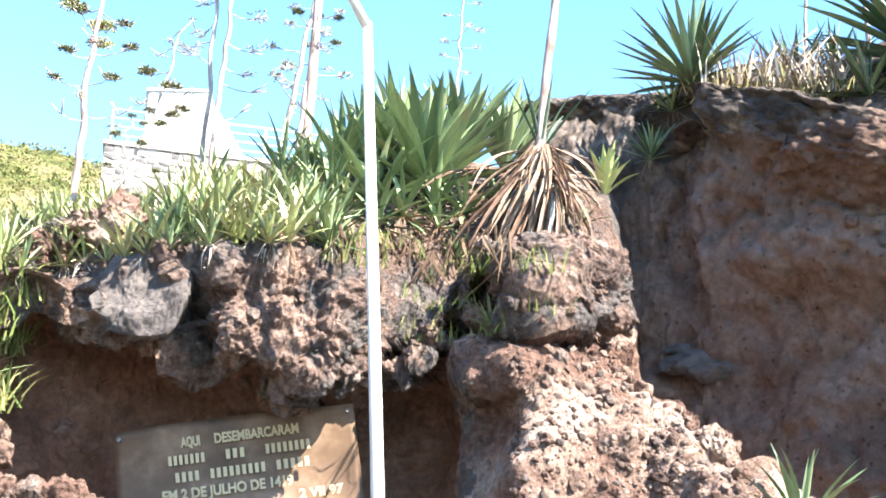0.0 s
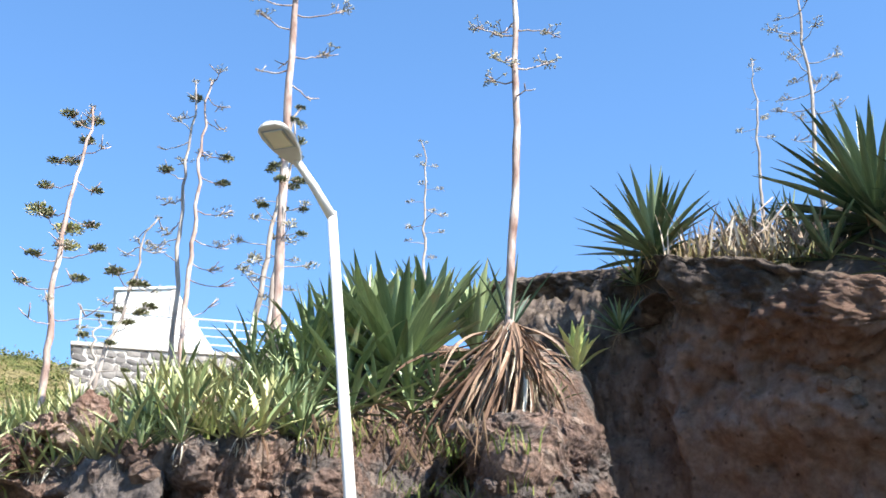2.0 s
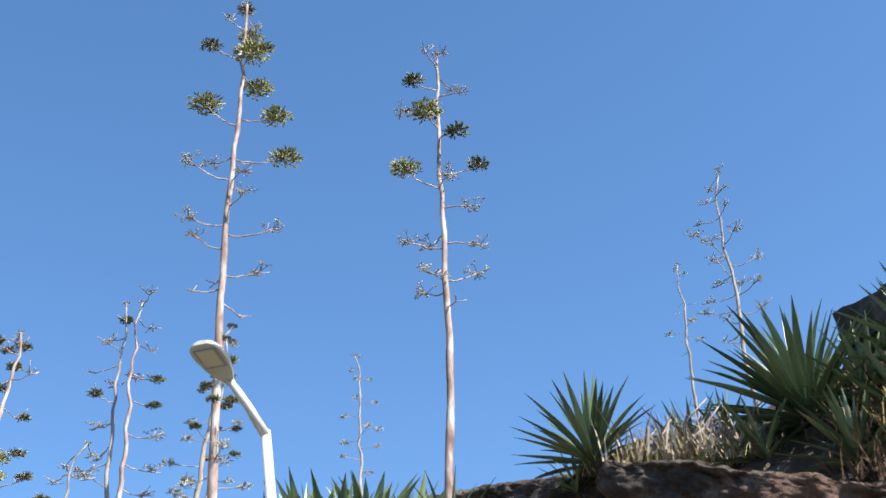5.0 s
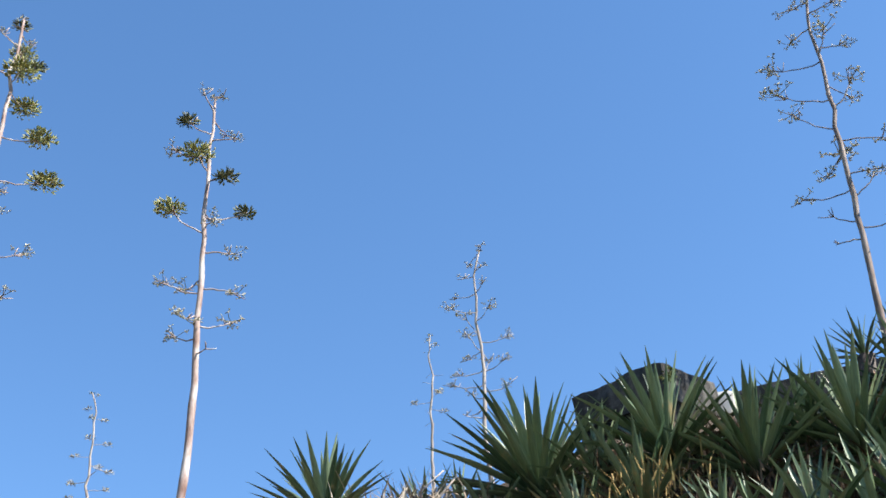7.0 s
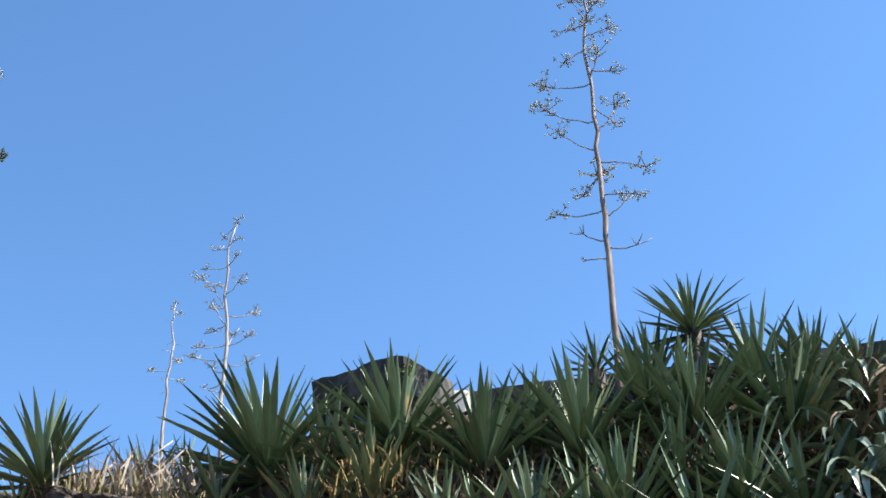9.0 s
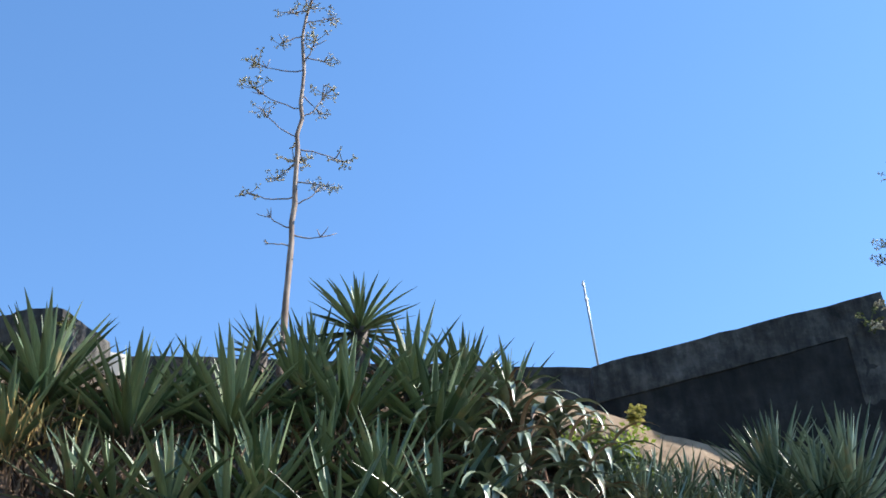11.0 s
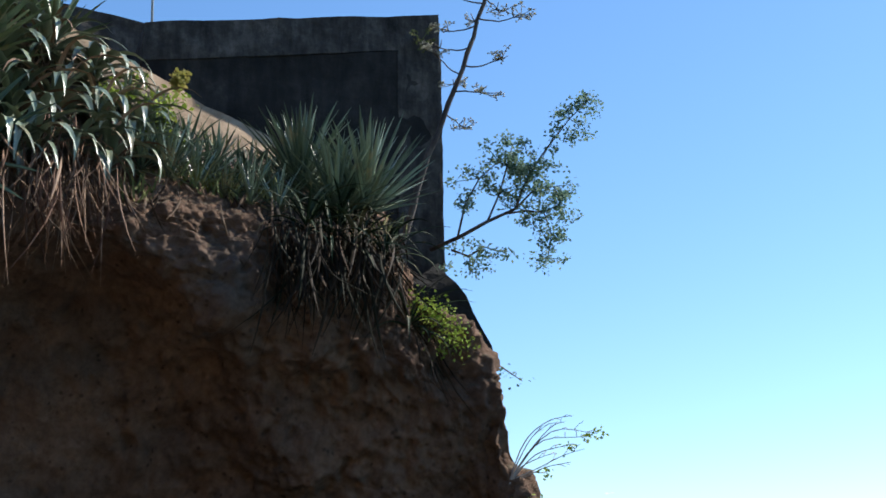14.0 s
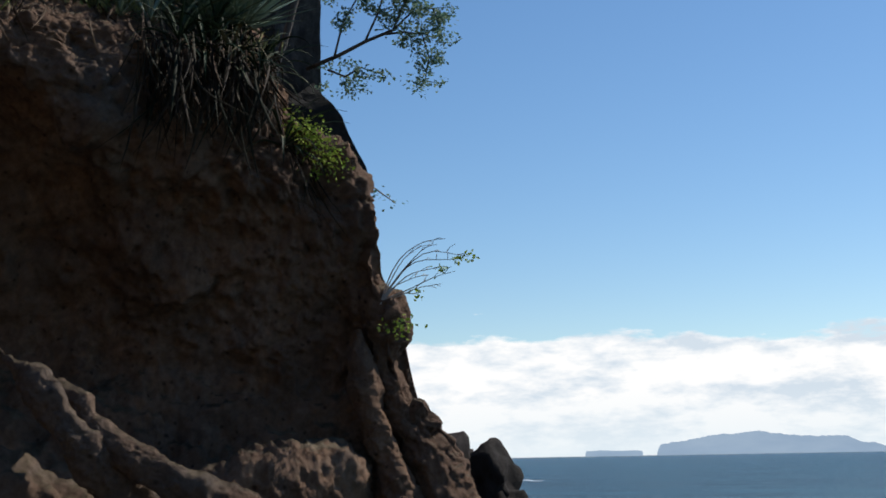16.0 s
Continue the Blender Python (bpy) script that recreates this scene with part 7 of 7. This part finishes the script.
ridge_rock("rock_shelf", [site(61.4, 13.6, -3.0), site(63.8, 13.5, -1.7), site(66, 13.8, -1.1), site(68, 14.3, -0.7), site(69.4, 14.9, -2.2), site(71.0, 15.4, -4.8)], (0.26, 0.32, 0.34, 0.34, 0.32, 0.3), "rough sunlit rock shelf at the cliff foot", 303, flat=0.9)
for spots, far, radii, seed in (
        (((68.7, 10.2), (69.3, 8.6), (69.6, 7.4), (70.3, 6.3), (70.5, 5.4), (70.4, 4.7), (70.2, 4.0), (70.5, 3.2), (70.8, 2.4), (71.1, 1.6), (71.7, 0.7), (72.3, -0.6), (72.9, -3.0)), 14.75, (0.1, 0.18, 0.19, 0.23, 0.22, 0.19, 0.17, 0.18, 0.19, 0.2, 0.24, 0.28, 0.32), 331),
        (((69.2, 5.6), (69.3, 4.2), (69.5, 2.9), (69.8, 1.6), (70.3, 0.2), (70.7, -1.2), (71.0, -3.0)), 14.5, (0.06, 0.12, 0.15, 0.17, 0.2, 0.24, 0.28), 332),
        (((71.4, 1.7), (71.9, 1.0), (72.5, 0.0), (73.0, -1.2), (73.4, -3.0)), 14.9, (0.08, 0.17, 0.22, 0.28, 0.34), 333)):
    ridge_rock("rock_column", [site(b, far, e) for b, e in spots], radii, "dark fluted column of rock on the cliff corner", seed, upright=True)
ridge_rock("rock_bank", [site(46, 11.9, 0.2), site(50.5, 11.8, -0.6), site(54.0, 11.7, -1.9), site(57, 11.6, -3.4), site(60, 11.6, -4.6), site(64, 11.5, -6.4), site(68, 11.6, -8)], (0.45, 0.45, 0.42, 0.4, 0.42, 0.45, 0.5), "brown rock bank at the cliff foot", 304)

for k, (b, e, d, s) in enumerate(((72.7, -0.7, 17.4, 0.44), (74.5, -1.15, 17.6, 0.44), (75.0, -2.6, 17.5, 0.5), (71.3, -1.0, 16.8, 0.4), (72.6, -3.6, 17.0, 0.7), (74.6, -5.2, 17.6, 0.7), (75.6, -5.6, 18.4, 0.6), (71.0, -4.6, 16.4, 0.8), (77.0, -6.9, 18.6, 0.6))):
    ob = part("boulder", stone_mesh("boulder", 400 + k, (1, 1, 1), BOULDER, 0.34, 4), BOULDER)
    ob.matrix_world = Matrix.Translation(site(b, d, e)) @ pose(0, 0, 0, k * 40, k * 23, k * 71) @ Matrix.Diagonal((s * 1.9, s * 1.7, s * 1.9, 1))
    ob.data.polygons.foreach_set("use_smooth", np.full(len(ob.data.polygons), True))
    tagged(ob, "dark rounded boulder at the water's edge", "boulder", "boulders at the water")


# ---- loose stones of the outcrop ----
def loose_stones():
    rng = random.Random(91)
    kinds = [stone_mesh("stone", 500 + i, (1, 1, 1), STONE, 0.42, 2) for i in range(9)]
    spots = []
    while len(spots) < 190:
        if rng.random() < 0.62:
            b, e, size = rng.uniform(2.5, 13), rng.uniform(6.2, 13.5), 0.03 + 0.09 * rng.random() ** 3
        elif rng.random() < 0.7:
            b, e, size = rng.uniform(-9, 8), rng.uniform(11, 16), 0.03 + 0.08 * rng.random() ** 2
        else:
            b, e, size = rng.uniform(-19, -9), rng.uniform(15.2, 17), rng.uniform(0.06, 0.2)
        eye = Vector((0, 0, EYE))
        hit, nor, _, dist = LAND.ray_cast(eye, (site(b, 12, e) - eye).normalized())
        if hit and dist < 14 and abs(nor.z) > -0.2:
            spots.append((hit, size))
    for p, size in spots:
        ob = part("stone", rng.choice(kinds), None, outcrop)
        ob.matrix_basis = Matrix.Translation(p) @ pose(0, 0, 0, rng.uniform(0, 360), rng.uniform(0, 360), rng.uniform(0, 360)) @ Matrix.Diagonal((size * rng.uniform(0.9, 1.6), size, size * rng.uniform(0.7, 1.1), 1))


loose_stones()


def slope_rubble():
    rng = random.Random(97)
    ball = bmesh.new()
    bmesh.ops.create_icosphere(ball, subdivisions=1, radius=1.0)
    shape = [v.co.copy() for v in ball.verts]
    faces = [[v.index for v in f.verts] for f in ball.faces]
    ball.free()
    verts, polys = [], []
    eye = Vector((0, 0, EYE))
    while len(polys) < 800 * len(faces):
        b, e = rng.uniform(3.0, 13.5), rng.uniform(5.8, 13.4)
        hit, nor, _, dist = LAND.ray_cast(eye, (site(b, 12, e) - eye).normalized())
        if not hit or dist > 14 or nor.z < -0.1:
            continue
        size = 0.008 + 0.04 * rng.random() ** 3
        base = len(verts)
        spin = pose(0, 0, 0, rng.uniform(0, 360), rng.uniform(0, 360), 0)
        for p in shape:
            verts.append(hit + spin @ (p * size * rng.uniform(0.65, 1.25)))
        polys += [[base + i for i in f] for f in faces]
    mesh = bpy.data.meshes.new("slope_rubble")
    mesh.from_pydata(verts, [], polys)
    mesh.materials.append(RUBBLE_CHIP)
    tagged(new("slope_rubble", mesh), "small pale lava rubble lying on the slope", "rubble", kind="stuff")


slope_rubble()
for k, (b, e, d, s) in enumerate(((6.2, 15.5, 12.2, 0.6), (5.2, 15.4, 12.0, 0.5), (7.0, 16.0, 12.5, 0.42), (6.0, 16.5, 12.5, 0.5), (3.8, 16.0, 12.0, 0.4), (-15.6, 16.9, 12.4, 0.46), (-16.6, 16.4, 12.3, 0.3), (-17.6, 15.9, 12.3, 0.26), (-18.3, 15.5, 12.3, 0.3), (-14.9, 16.6, 12.3, 0.22), (-17.0, 15.8, 12.1, 0.2), (-13.9, 16.6, 12.2, 0.2))):
    ob = part("boulder", stone_mesh("boulder", 440 + k, (1, 1, 1), CLINKER if k in (5, 7, 8, 10, 11) else LAVA, 0.4, 5, 0.16), LAVA)
    p = site(b, d, e) if b > 0 else seat(b, e, d)
    ob.matrix_world = Matrix.Translation(p) @ pose(0, 0, 0, k * 50, k * 33, k * 61) @ Matrix.Diagonal((s * 1.2, s, s, 1))
    tagged(ob, "rough lava boulder lying on the outcrop", "boulder", "boulders on the outcrop")


for k, (b, e, d, s, m) in enumerate(((-15.5, 5.0, 11.3, 0.36, CLINKER), (-17.2, 4.9, 11.4, 0.3, LAVA), (-18.6, 5.2, 11.5, 0.34, CLINKER), (-19.2, 7.6, 12.0, 0.3, LAVA), (-14.7, 4.4, 11.3, 0.3, LAVA), (-16.3, 8.5, 12.2, 0.12, CLINKER))):
    ob = part("boulder", stone_mesh("boulder", 470 + k, (1, 1, 1), m, 0.42, 5, 0.14), m)
    ob.matrix_world = Matrix.Translation(site(b, d, e)) @ pose(0, 0, 0, k * 50, k * 33, k * 61) @ Matrix.Diagonal((s * 1.3, s, s * 1.1, 1))
    tagged(ob, "rough brown boulder in front of the recess", "boulder", "boulders on the outcrop")


def cliff_knobs():
    rng = random.Random(95)
    kinds = [stone_mesh("knob", 520 + i, (1, 1, 1), STONE, 0.28, 2) for i in range(4)]
    for b, e, size in ((17.8, 18.45, 0.15), (18.7, 18.9, 0.17), (18.95, 18.2, 0.18), (19.1, 17.5, 0.16)):
        p = seat(b, e, 13.4)
        p = p + Vector((p.x, p.y, 0)).normalized() * size * 0.2
        ob = part("knob", rng.choice(kinds), None, cliff)
        ob.matrix_basis = Matrix.Translation(p) @ pose(0, 0, 0, rng.uniform(0, 360), rng.uniform(0, 360), 0) @ Matrix.Diagonal((size, size, size, 1))
    slabs = [stone_mesh("slab", 530 + i, (1, 1, 1), BASALT, 0.3, 3) for i in range(2)]
    for b, e, size in ((10.6, 12.5, 0.34), (11.4, 12.2, 0.26), (10.2, 13.1, 0.16)):
        p = seat(b, e, 14.4)
        ob = part("slab", rng.choice(slabs), None, cliff)
        ob.matrix_basis = Matrix.Translation(p) @ pose(0, 0, 0, rng.uniform(-12, 12), rng.uniform(-10, 10), 0) @ Matrix.Diagonal((size * 1.9, size, size * 0.75, 1))
    lumps = [stone_mesh("lump", 540 + i, (1, 1, 1), TUFF, 0.34, 3) for i in range(4)]
    for b, e, d, size in ((71.0, 6.1, 14.8, 0.24), (71.9, 1.6, 15.0, 0.3), (72.8, 0.2, 15.2, 0.34), (73.4, -0.8, 15.4, 0.34)):
        ob = part("lump", rng.choice(lumps), None, cliff)
        ob.matrix_basis = Matrix.Translation(site(b - 0.3, d - 0.25, e)) @ pose(0, 0, 0, rng.uniform(0, 360), rng.uniform(0, 360), 0) @ Matrix.Diagonal((size, size, size * 1.4, 1))


cliff_knobs()
